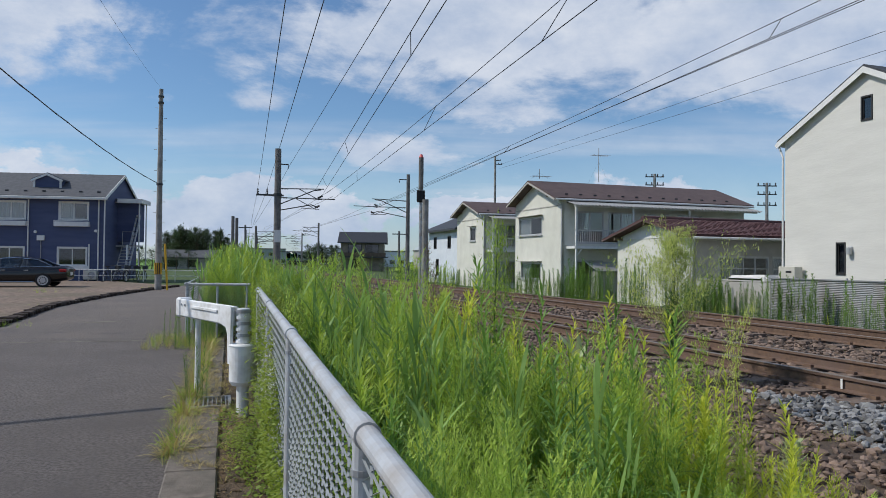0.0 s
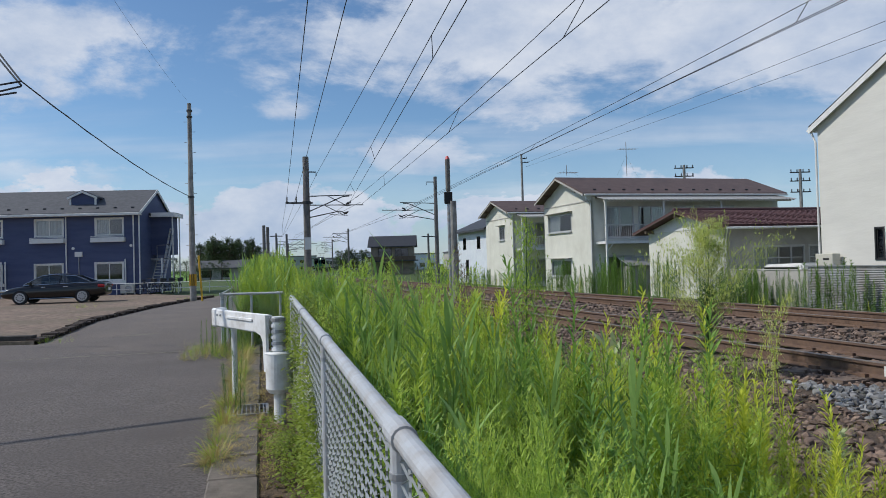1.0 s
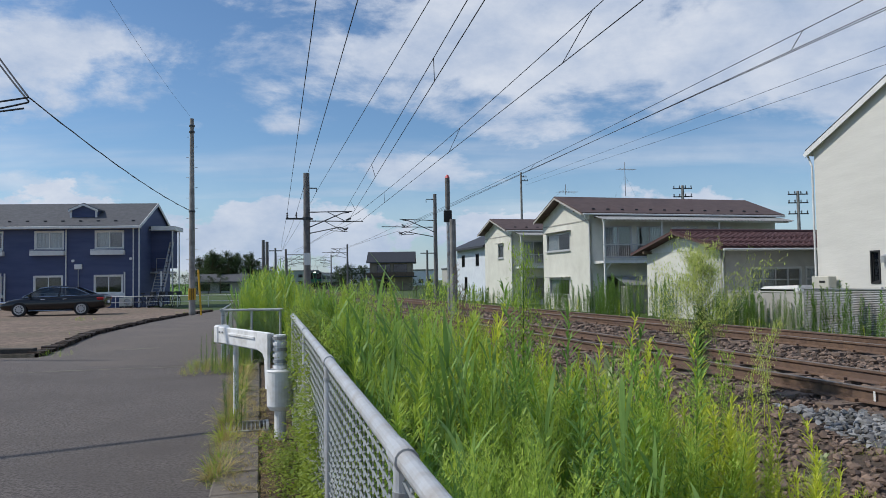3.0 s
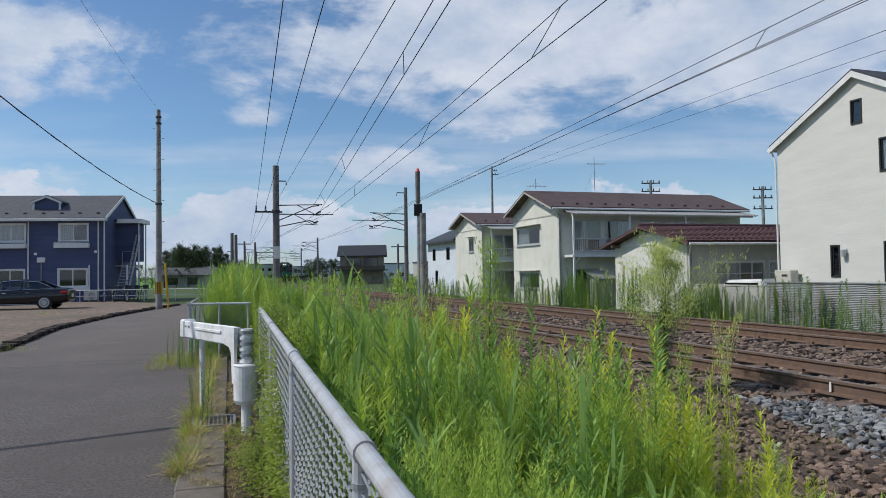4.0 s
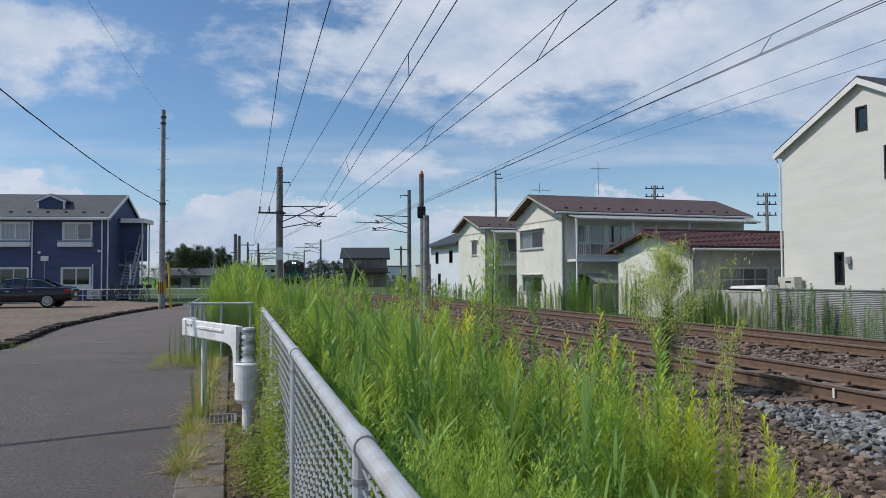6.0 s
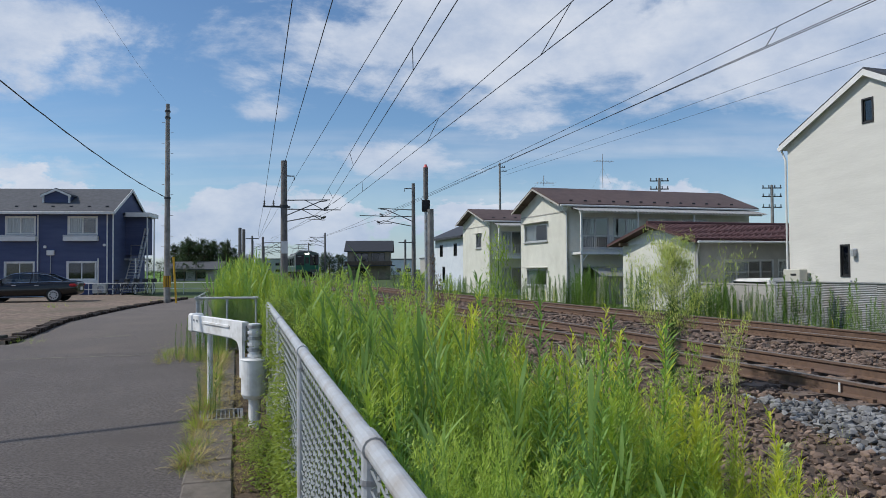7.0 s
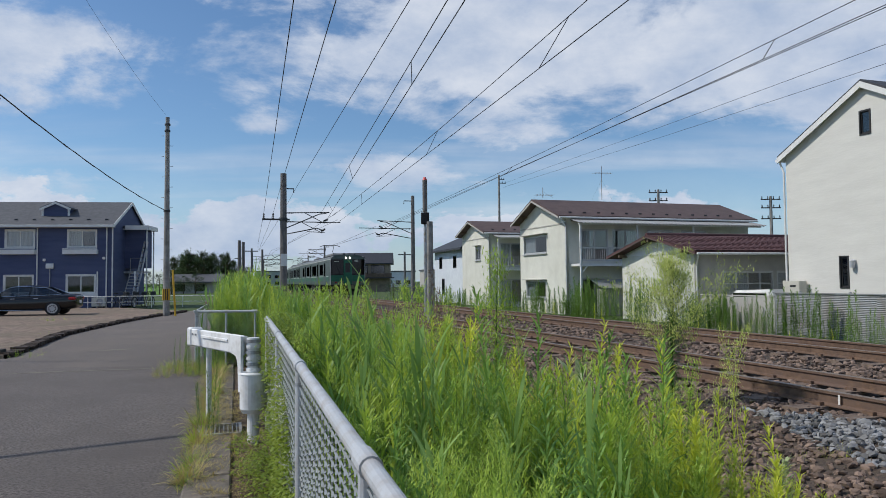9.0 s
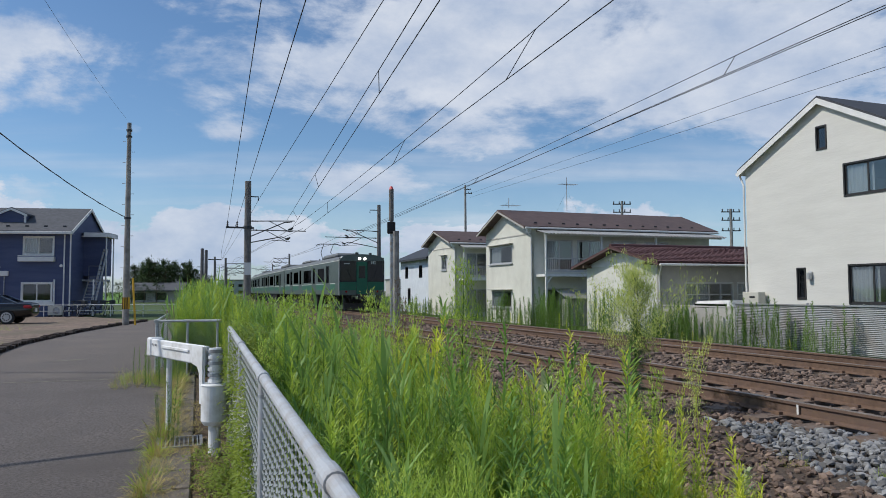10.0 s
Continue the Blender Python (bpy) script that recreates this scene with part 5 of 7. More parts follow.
        part("logo_mark", boxes((0.55, -0.096, 2.86, 0.62, -0.091, 3.02), (0.66, -0.096, 2.86, 0.72, -0.091, 3.02), (0.72, -0.096, 2.96, 0.84, -0.091, 3.02), (0.76, -0.096, 2.86, 0.84, -0.091, 2.92)), TRAIN_PALE, root)
        part("destination_bar", boxes((-1.1, -0.096, 2.84, -0.72, -0.091, 2.9)), TRAIN_PALE, root)
        part("horn", boxes((-0.35, -0.05, 3.42, -0.2, 0.25, 3.56), (0.5, 0.0, 3.41, 0.62, 0.25, 3.54)), DARKSTEEL, root)
        part("coupler", boxes((-0.2, -0.55, 0.68, 0.2, 0.1, 0.98), bevel=0.03), UNDER, root)
        part("obstacle_guard", boxes((-1.1, -0.12, 0.18, 1.1, -0.04, 0.5), bevel=0.02), UNDER, root)
        for sx in (-0.95, 0.95):
            part("tail_lamp", tubes(0.06, [(sx, -0.10, 1.2), (sx, -0.06, 1.2)], seg=10), REDLAMP, root)
    else:
        part("end_panel", boxes((-1.33, 0.0, 1.02, 1.33, 0.06, 3.05)), STEEL_BODY, root)
    part("end_panel", boxes((-1.33, CAR_LEN - 0.06, 1.02, 1.33, CAR_LEN, 3.05)), STEEL_BODY, root)
    part("gangway", boxes((-0.45, CAR_LEN, 1.02, 0.45, CAR_LEN + 0.5, 3.0)), BLACK, root)
    if pantograph:
        pg = part("pantograph", tubes(0.025, [(-0.5, 8.6, 3.5), (-0.35, 9.9, 4.1), (-0.35, 9.0, 4.62)], [(0.5, 8.6, 3.5), (0.35, 9.9, 4.1), (0.35, 9.0, 4.62)]), DARKSTEEL, root)
        part("pan_head", tubes(0.03, [(-0.9, 9.0, 4.55), (-0.6, 9.0, 4.65), (0.6, 9.0, 4.65), (0.9, 9.0, 4.55)]), DARKSTEEL, pg)
        for x in (-0.5, 0.5):
            for y in (8.5, 9.6):
                insulator(pose(x, y, 3.4), pg, 0.07, 3, 0.2)
    root.scale = (0.95, 1.0, 0.94)
    return root


lead_car = train_car(True, True)
mid_car = train_car(False, False)
TRAIN = [lead_car, mid_car] + [copy_thing(mid_car, Matrix()) for _ in range(4)]


def train_s(t):
    """Where the train's front stands along the track."""
    return 40.0 + 14.6 * (10.0 - t)


def move_train():
    for k, ob in enumerate(TRAIN):
        rows = []
        for i in range(21):
            t = i * 0.5
            s = train_s(t) + k * (CAR_LEN + 0.5)
            a, b = along(s + 2.9, FAR_L), along(s + CAR_LEN - 2.9, FAR_L)
            head = math.atan2(-(b[0] - a[0]), b[1] - a[1])
            ux, uy = -math.sin(head), math.cos(head)
            rows.append((t, pose(a[0] - ux * 2.9, a[1] - uy * 2.9, RAIL_Z, 0, 0, math.degrees(head))))
        walk(ob, rows)


# ---- fence, guardrail, street things ----
def chain_wire(length, h, pitch=0.05, r=0.0031):
    """Zigzag wires of a chain-link panel, hooked into one another; x along, z up."""
    V, F = [], []
    nz = int(h / (pitch * 0.5))
    for i in range(int(length / pitch)):
        x0 = (i + 0.5) * pitch
        base = len(V)
        for k in range(nz + 1):
            x = x0 + (0.52 if k % 2 else -0.52) * pitch
            y = 0.004 if (k + i) % 2 else -0.004
            z = h * k / nz
            for dx, dy in ((r, 0), (-r * 0.5, r), (-r * 0.5, -r)):
                V.append((x + dx, y + dy, z))
        for k in range(nz):
            a, b = base + k * 3, base + k * 3 + 3
            for j in range(3):
                F.append((a + j, a + (j + 1) % 3, b + (j + 1) % 3, b + j))
    return V, F


MESH_WIRE = mat("coated_mesh_wire", (0.50, 0.52, 0.52), (0.38, 0.395, 0.395), 6, 0.5, 0.2)
PIPE = mat("painted_fence_pipe", (0.53, 0.545, 0.56), (0.45, 0.465, 0.48), 5, 0.5, 0.1, bump=0.08, bscale=90, c3=(0.40, 0.37, 0.34), scale3=7)


def pipe_fence(m, count, h, label, r=0.026, end=True, step=2.0, wire_r=0.0031):
    """Chain-link fence with a pipe top rail, x along it, a post every two metres."""
    root = thing("chain_link_fence", m, label, "fence", "chain-link fences")
    for i in range(count + (1 if end else 0)):
        post = part("post", tubes(r * 0.92, [(step * i, 0, -0.2), (step * i, 0, h - 0.01)], seg=14), PIPE, root, smooth=False)
        part("collar", tubes(r * 1.22, [(step * i - 0.06, 0, h), (step * i + 0.06, 0, h)], seg=14), PIPE, post)
        part("band", tubes(r * 1.05, [(step * i, 0, h - 0.1), (step * i, 0, h - 0.085)], seg=14), GALV, post)
    for i in range(count):
        part("top_rail", tubes(r, [(step * i, 0, h), (step * i + step, 0, h)], seg=16), PIPE, root)
        V, F = chain_wire(step - 0.04, h - 0.06, r=wire_r)
        ob = raw("mesh_panel", V, F, MESH_WIRE, root)
        ob["kind"] = "stuff"
        ob.location = (step * i + 0.02, 0.0, 0.03)
        part("tension_wire", tubes(0.003, [(step * i, 0, 0.08), (step * i + step, 0, 0.08)], [(step * i, 0, h * 0.5), (step * i + step, 0, h * 0.5)], seg=4), MESH_WIRE, root)
    return root


fp = beside_fence(-4, 0)
pipe_fence(pose(fp.x, fp.y, -0.07, 0, -0.7, 106.4), 5, 1.115, "grey chain-link fence with worn pipe top rail")
pipe_fence(pose(-3.60, 13.44, 0.0, 0, 0, 180), 2, 1.02, "short chain-link fence section behind the guardrail", r=0.024, step=0.54, wire_r=0.0045)
pipe_fence(pose(-4.70, 13.44, 0.0, 0, 0, 106), 2, 1.02, "chain-link fence running on beside the road", r=0.026, wire_r=0.0045)


def guardrail():
    root = thing("guardrail", pose(-1.93, 7.02, 0.0, 0, 0, 128), "white painted guardrail end with round post sleeve", "guardrail")
    # x runs along the beam, away from the near post
    bm = bmesh.new()
    prof = [(0.05, 0.0), (0.02, 0.03), (0.05, 0.06), (0.05, 0.10), (0.02, 0.13), (0.05, 0.17)]
    ring = []
    for x in (0.02, 0.5, 1.0, 1.5):
        ring.append([bm.verts.new((x, y, 0.86 + z)) for y, z in prof] + [bm.verts.new((x, y - 0.03, 0.86 + z)) for y, z in prof[::-1]])
    n = len(ring[0])
    for a, b in zip(ring, ring[1:]):
        for k in range(n):
            bm.faces.new((a[k], a[(k + 1) % n], b[(k + 1) % n], b[k]))
    bm.faces.new(ring[0])
    bm.faces.new(ring[-1][::-1])
    part("beam", bm, GUARD, root)
    part("front_plate", boxes((-0.03, 0.055, 0.85, 1.46, 0.085, 1.04), bevel=0.012), GUARD, root)
    part("stiffener", boxes((0.35, 0.087, 0.955, 1.1, 0.1, 0.985), bevel=0.005), GUARD, root)
    part("end_tab", boxes((1.44, -0.05, 0.84, 1.58, 0.10, 1.05), bevel=0.02), GUARD, root)
    for x in (0.1, 0.2, 1.3, 1.4):
        part("bolt", tubes(0.012, [(x, 0.084, 0.98), (x, 0.098, 0.98)], seg=8), GALV, root)
    bm = bmesh.new()
    prism(bm, [(-0.05, 1.035), (0.22, 1.035), (0.20, 0.86), (0.08, 0.84), (0.03, 0.78), (0.01, 0.5), (-0.05, 0.5)], "y", 0.087, 0.115)
    part("drop_plate", bm, GUARD, root)
    part("post", tubes(0.057, [(-0.08, 0, -0.2), (-0.08, 0, 1.02)], seg=18), GUARD, root)
    for i in range(6):
        part("clamp_ring", tubes(0.07, [(-0.08, 0, 0.70 + 0.055 * i), (-0.08, 0, 0.73 + 0.055 * i)], seg=16), GALV if i % 2 else GUARD, root)
    bm = bmesh.new()
    tube(bm, [(-0.08, 0, 0.305), (-0.08, 0, 0.345)], 0.10, 28, 0.126)
    tube(bm, [(-0.08, 0, 0.345), (-0.08, 0, 0.675)], 0.126, 28)
    tube(bm, [(-0.08, 0, 0.675), (-0.08, 0, 0.69)], 0.132, 28, 0.118)
    part("sleeve", bm, GUARD, root, "rounded white sleeve")
    part("far_post", tubes(0.03, [(1.27, -0.05, -0.2), (1.27, -0.05, 0.9)], seg=14), GUARD, root)
    return root


guardrail()

# drain grate in the gutter
gr = thing("drain_grate", pose(-2.36, 7.45, 0.0, 0, 0, 17), "grey steel drain grate between the kerb slabs", "drain grate")
part("frame", boxes((-0.22, -0.27, 0.0, -0.19, 0.27, 0.055), (0.19, -0.27, 0.0, 0.22, 0.27, 0.055), (-0.19, -0.27, 0.0, 0.19, -0.24, 0.055), (-0.19, 0.24, 0.0, 0.19, 0.27, 0.055)), GALV, gr)
for i in range(9):
    part("bar", boxes((-0.18 + i * 0.043, -0.238, 0.01, -0.168 + i * 0.043, 0.238, 0.052)), GALV, gr)


def road_marks():
    """Faded paint and cracks on the road."""
    bm = bmesh.new()
    prism(bm, [(-6.9, 19.8), (-5.9, 20.4), (-6.0, 20.5), (-7.0, 19.95)], "z", 0.001, 0.004)
    prism(bm, [(-9.2, 12.1), (-6.81, 12.8), (-5.44, 13.13), (-4.7, 13.3), (-4.7, 13.38), (-5.44, 13.22), (-6.81, 12.9), (-9.2, 12.16)], "z", 0.005, 0.008)
    prism(bm, [(-8.35, 16.6), (-7.6, 17.0), (-7.55, 17.35), (-7.9, 17.2)], "z", 0.001, 0.004)
    tagged(part("road_marking", bm, mat("faded_paint", (0.26, 0.235, 0.18), (0.12, 0.107, 0.098), 9, 0.9)), "faded pale paint lines on the asphalt", "road marking", kind="structure")
    bm = bmesh.new()
    prism(bm, [(-33.5, 9.0), (-9.3, 13.3), (-4.5, 13.7), (-2.9, 8.85), (-2.02, 6.0), (-0.24, 0.0), (0.5, -13.5), (-33.5, -13.5)], "z", 0.001, 0.004)
    tagged(part("road_patch", bm, mat("asphalt_patch", (0.255, 0.222, 0.202), (0.08, 0.07, 0.065), 40, 0.9, bump=0.9, bscale=160, c3=(0.14, 0.121, 0.111), scale3=0.55)), "darker newer asphalt surface of the crossing", "road surface", kind="structure")


road_marks()


def block_wall():
    root = thing("block_wall", pose(-9.62, 15.6, 0.0, 0, 0, 4), "low dark concrete block edging at the lot's corner", "block wall")
    for i in range(8):
        part("block", boxes((-0.9 * (i + 1) + 0.02, -0.1, 0, -0.9 * i, 0.12, 0.17 + 0.02 * (i % 2)), bevel=0.012), mat("old_block", (0.085, 0.075, 0.065), (0.05, 0.045, 0.04), 8, 0.95, bump=0.5) if i == 0 else bpy.data.materials["old_block"], root)


block_wall()


# ---- car ----
def sedan(m, label):
    root = thing("car", m, label, "car")
    # x towards the nose, y to its left, origin under the middle
    st = [(-2.42, 0.42, 0.90, 0.62), (-2.38, 0.34, 0.97, 0.78), (-2.1, 0.27, 1.02, 0.87), (-1.4, 0.22, 0.99, 0.91), (-0.3, 0.20, 0.95, 0.92), (0.8, 0.20, 0.93, 0.92), (1.3, 0.21, 0.90, 0.90), (1.9, 0.23, 0.82, 0.87), (2.25, 0.28, 0.72, 0.80), (2.42, 0.36, 0.60, 0.62)]
    bm = bmesh.new()
    rings = []
    for x, zl, zb, hw in st:
        half = [(0, zl), (hw * 0.8, zl), (hw * 0.97, zl + 0.12), (hw, (zl + zb) / 2), (hw * 0.97, zb - 0.10), (hw * 0.86, zb), (0, zb + 0.035)]
        ring = [bm.verts.new((x, y, z)) for y, z in half] + [bm.verts.new((x, -y, z)) for y, z in half[-2:0:-1]]
        rings.append(ring)
    n = len(rings[0])
    for a, b in zip(rings, rings[1:]):
        for k in range(n):
            bm.faces.new((a[k], a[(k + 1) % n], b[(k + 1) % n], b[k]))
    bm.faces.new(rings[0])
    bm.faces.new(rings[-1][::-1])
    body = part("body", bm, CARPAINT, root, smooth=True)
    sub = body.modifiers.new("round", "SUBSURF")
    sub.levels = sub.render_levels = 2
    # greenhouse
    gst = [(-1.75, 0.985, 0.70, 1.02), (-1.05, 0.97, 0.74, 1.36), (-0.5, 0.96, 0.76, 1.445), (0.1, 0.95, 0.77, 1.455), (0.5, 0.945, 0.77, 1.40), (1.35, 0.905, 0.74, 0.95)]
    bm = bmesh.new()
    rings = []
    for x, zb, hw, zt in gst:
        tw = hw * (0.76 if zt > 1.1 else 0.95)
        half = [(hw, zb - 0.06), (tw, zt - 0.06 if zt > 1.1 else zt - 0.01), (tw * 0.8, zt), (0, zt + 0.015)]
        rings.append([bm.verts.new((x, y, z)) for y, z in half] + [bm.verts.new((x, -y, z)) for y, z in half[-2::-1]])
    n = len(rings[0])
    for i, (a, b) in enumerate(zip(rings, rings[1:])):
        for k in range(n - 1):
            f = bm.faces.new((a[k], a[k + 1], b[k + 1], b[k]))
            f.material_index = 1 if (k in (0, n - 2) or i in (0, 4)) else 0
    gh = part("cabin", bm, [CARPAINT, GLASS_DARK], root)
    # pillars and chrome line
    for sy in (-1, 1):
        part("window_trim", tubes(0.014, [(-1.72, sy * 0.69, 1.03), (-1.05, sy * 0.60, 1.335), (0.1, sy * 0.615, 1.415), (0.52, sy * 0.61, 1.36), (1.3, sy * 0.73, 0.955)], [(-1.72, sy * 0.71, 0.995), (1.3, sy * 0.76, 0.925)], seg=6), CHROME, root)
        part("pillar", tubes(0.03, [(-0.32, sy * 0.765, 0.93), (-0.38, sy * 0.605, 1.39)], seg=6), CARPAINT, root)
        part("mirror", boxes((0.88, sy * 0.86 - 0.1, 0.93, 1.0, sy * 0.86 + 0.1, 1.07), bevel=0.03), CARPAINT, root)
        for hx in (-0.75, 0.25):
            part("door_handle", boxes((hx, sy * 0.925 - 0.015, 0.80, hx + 0.2, sy * 0.925 + 0.015, 0.83), bevel=0.006), CHROME, root)
        part("tail_lamp", boxes((-2.40, sy * 0.66 - 0.2, 0.74, -2.08, sy * 0.66 + 0.2, 0.88), bevel=0.04), REDLAMP, root)
        part("headlamp", boxes((2.0, sy * 0.66 - 0.16, 0.60, 2.33, sy * 0.66 + 0.14, 0.72), bevel=0.04), CHROME, root)
        part("sill_trim", tubes(0.015, [(-1.0, sy * 0.90, 0.27), (1.0, sy * 0.90, 0.27)], seg=6), CHROME, root)
        for x in (-1.4, 1.4):
            wh = part("wheel", tubes(0.335, [(x, sy * 0.72, 0.335), (x, sy * 0.93, 0.335)], seg=28), BLACK, root)
            part("rim", tubes(0.235, [(x, sy * 0.925, 0.335), (x, sy * 0.938, 0.335)], seg=24), ALU, wh)
            for k in range(10):
                a = k * math.pi / 5 + 0.2
                part("spoke_gap", tubes(0.035, [(x + 0.15 * math.cos(a), sy * 0.936, 0.335 + 0.15 * math.sin(a)), (x + 0.15 * math.cos(a), sy * 0.942, 0.335 + 0.15 * math.sin(a))], seg=6), BLACK, wh)
    part("plate", boxes((-2.44, -0.17, 0.56, -2.415, 0.17, 0.72)), WHITE, root)
    part("grille", boxes((2.36, -0.45, 0.45, 2.42, 0.45, 0.58)), DARKFRAME, root)
    return root


sedan(pose(-20.75, 35.5, 0.06, 0, 0, 193), "black sedan car parked on the gravel lot")


def white_car(m):
    root = thing("car", m, "small white car half hidden beside the low house", "car")
    bm = bmesh.new()
    prism(bm, [(-1.6, 0.3), (1.6, 0.3), (1.65, 0.85), (0.9, 0.95), (0.5, 1.5), (-1.4, 1.55), (-1.65, 0.9)], "x", -0.7, 0.7)
    bmesh.ops.bevel(bm, geom=list(bm.edges), offset=0.08, segments=2, affect="EDGES")
    part("body", bm, WHITE, root)
    for y in (-1.1, 1.1):
        for x in (-0.72, 0.6):
            part("wheel", tubes(0.28, [(x, y, 0.28), (x + 0.12, y, 0.28)], seg=18), BLACK, root)
    part("window", boxes((-0.715, -1.25, 0.98, -0.705, 0.5, 1.4)), GLASS_DARK, root)
    return root


white_car(on_track(22.7, 20.4, -0.42))


# ---- in front of the apartment ----
def pipe_rail(m, n, step, label):
    root = thing("pipe_railing", m, label, "railing", "white pipe railings")
    part("top_rail", tubes(0.024, [(0, 0, 0.72), (n * step, 0, 0.72)]), WHITE, root)
    part("lower_rail", tubes(0.02, [(0, 0, 0.36), (n * step, 0, 0.36)]), WHITE, root)
    for i in range(n + 1):
        part("post", tubes(0.024, [(i * step, 0, 0), (i * step, 0, 0.72)]), WHITE, root)


pipe_rail(pose(-24.3, 44.6, 0.06, 0, 0, 7), 5, 1.9, "white pipe railing in front of the navy apartment house")
pipe_rail(pose(-36.0, 43.2, 0.06, 0, 0, 7), 3, 1.9, "white pipe railing in front of the navy apartment house")
ac_unit(pose(-21.75, 45.65, 0.06, 0, 0, 97), "white air conditioner unit on the ground by the navy house")


def sign_board():
    root = thing("sign_board", pose(-33.2, 42.9, 0.06, 0, 0, 7), "white sign board with dark unreadable lines by the lot", "sign")
    part("board", boxes((0, 0, 1.0, 2.9, 0.04, 2.7), bevel=0.01), WHITE, root)
    part("post", tubes(0.035, [(0.3, 0.07, 0), (0.3, 0.07, 2.6)]), GALV, root)
    part("post", tubes(0.035, [(2.6, 0.07, 0), (2.6, 0.07, 2.6)]), GALV, root)
    for i, x in enumerate((1.35, 1.75, 2.15, 2.5)):
        part("text_bar", boxes((x, -0.006, 2.2, x + 0.28, -0.001, 2.5)), DARKFRAME, root)
    for z, w in ((1.75, 1.6), (1.45, 1.2), (1.2, 1.9)):
        part("text_bar", boxes((0.6, -0.006, z, 0.6 + w, -0.001, z + 0.1)), DARKFRAME, root)


sign_board()


def bicycle(m, material):
    root = thing("bicycle", m, "dark bicycle parked under the outside stair", "bicycle", "bicycles under the stair")
    for x in (-0.52, 0.52):
        ring = [(x + 0.32 * math.cos(a), 0, 0.33 + 0.32 * math.sin(a)) for a in (2 * math.pi * k / 20 for k in range(21))]
        part("wheel", tubes(0.02, ring, seg=6), BLACK, root)
    part("frame", tubes(0.018, [(-0.52, 0, 0.33), (-0.15, 0, 0.8), (0.38, 0, 0.75), (0.0, 0, 0.35), (-0.52, 0, 0.33)], [(0.52, 0, 0.33), (0.38, 0, 0.95)], [(0.0, 0, 0.35), (-0.17, 0, 0.9)], seg=6), material, root)
    part("saddle", boxes((-0.3, -0.07, 0.88, -0.05, 0.07, 0.94), bevel=0.02), BLACK, root)
    part("handlebar", tubes(0.014, [(0.3, -0.25, 1.0), (0.4, 0, 0.97), (0.3, 0.25, 1.0)], seg=6), DARKSTEEL, root)
    part("basket", boxes((0.5, -0.15, 0.75, 0.75, 0.15, 0.98), bevel=0.02), DARKSTEEL, root)


for i in range(4):
    bicycle(pose(-20.6 + 0.55 * i, 45.0 + 0.25 * i, 0.06, 0, 0, 65 + 9 * i), DARKSTEEL)

# antennas on the roofs
def antenna(m, h, label):
    root = thing("antenna", m, label, "antenna", "roof antennas")
    part("mast", tubes(0.02, [(0, 0, 0), (0, 0, h)], seg=6), GALV, root)
    part("boom", tubes(0.012, [(-0.5, 0, h - 0.45), (0.7, 0, h - 0.42)], seg=6), GALV, root)
    for i in range(7):
        x = -0.45 + i * 0.18
        part("element", tubes(0.008, [(x, -0.3, h - 0.44), (x, 0.3, h - 0.44)], seg=5), GALV, root)
    for k in range(3):
        a = k * 2.1
        part("stay", tubes(0.0025, [(0, 0, h * 0.6), (0.7 * math.cos(a), 0.7 * math.sin(a), 0.0)], seg=4), WIRE, root)


antenna(on_track(38.35, 23.05, 6.38), 2.05, "thin roof antenna on the brown roof")
antenna(on_track(38.35, 19.1, 6.38), 0.6, "small roof antenna on the brown roof")


# ---- plants ----
def leafmat(name, c1, c2, trans=0.3, rough=0.5, dry=None, island=0.32):
    """Leaves: one tone a plant, from a noise drawn out along the stems, and a smaller change from leaf to leaf."""
    return mat(name, c1, c2, 3.2, rough, island=island, trans=trans, spec=0.3, c3=dry, scale3=0.9, stretch=(1, 1, 0.22), lo=0.36, hi=0.62)


LEAF_BRIGHT = leafmat("weed_leaf", (0.55, 0.69, 0.095), (0.15, 0.29, 0.035), 0.42, dry=(0.56, 0.63, 0.09))
LEAF_DEEP = leafmat("deep_weed_leaf", (0.34, 0.54, 0.105), (0.10, 0.215, 0.045), 0.40)
LEAF_REED = leafmat("reed_leaf", (0.40, 0.58, 0.16), (0.16, 0.29, 0.07), 0.45)
LEAF_VINE = leafmat("creeper_leaf", (0.40, 0.48, 0.075), (0.13, 0.21, 0.035), 0.4)
LEAF_DARK = leafmat("dark_leaf", (0.12, 0.235, 0.055), (0.06, 0.13, 0.03))
LEAF_TIP = leafmat("budding_tip", (0.58, 0.70, 0.14), (0.31, 0.48, 0.06), 0.42)
LEAF_MID = leafmat("mid_leaf", (0.24, 0.38, 0.075), (0.075, 0.155, 0.03))
LEAF_YELLOW = leafmat("flowering_tip", (0.72, 0.74, 0.25), (0.42, 0.53, 0.11), 0.45)
LEAF_LIME = leafmat("lime_leaf", (0.82, 0.82, 0.11), (0.48, 0.58, 0.055), 0.5)
LEAF_DRY = leafmat("dry_grass", (0.62, 0.50, 0.22), (0.36, 0.30, 0.10))
LEAF_PALE = leafmat("pale_leaf", (0.60, 0.62, 0.36), (0.36, 0.45, 0.20))
LEAF_BROWN = leafmat("brown_stalk", (0.20, 0.125, 0.06), (0.11, 0.07, 0.035), 0.1)
LEAF_TREE = leafmat("tree_leaf", (0.095, 0.14, 0.055), (0.04, 0.07, 0.028), 0.2)
PETAL = mat("white_petal", (0.8, 0.79, 0.74), (0.7, 0.69, 0.64), 5, 0.7)


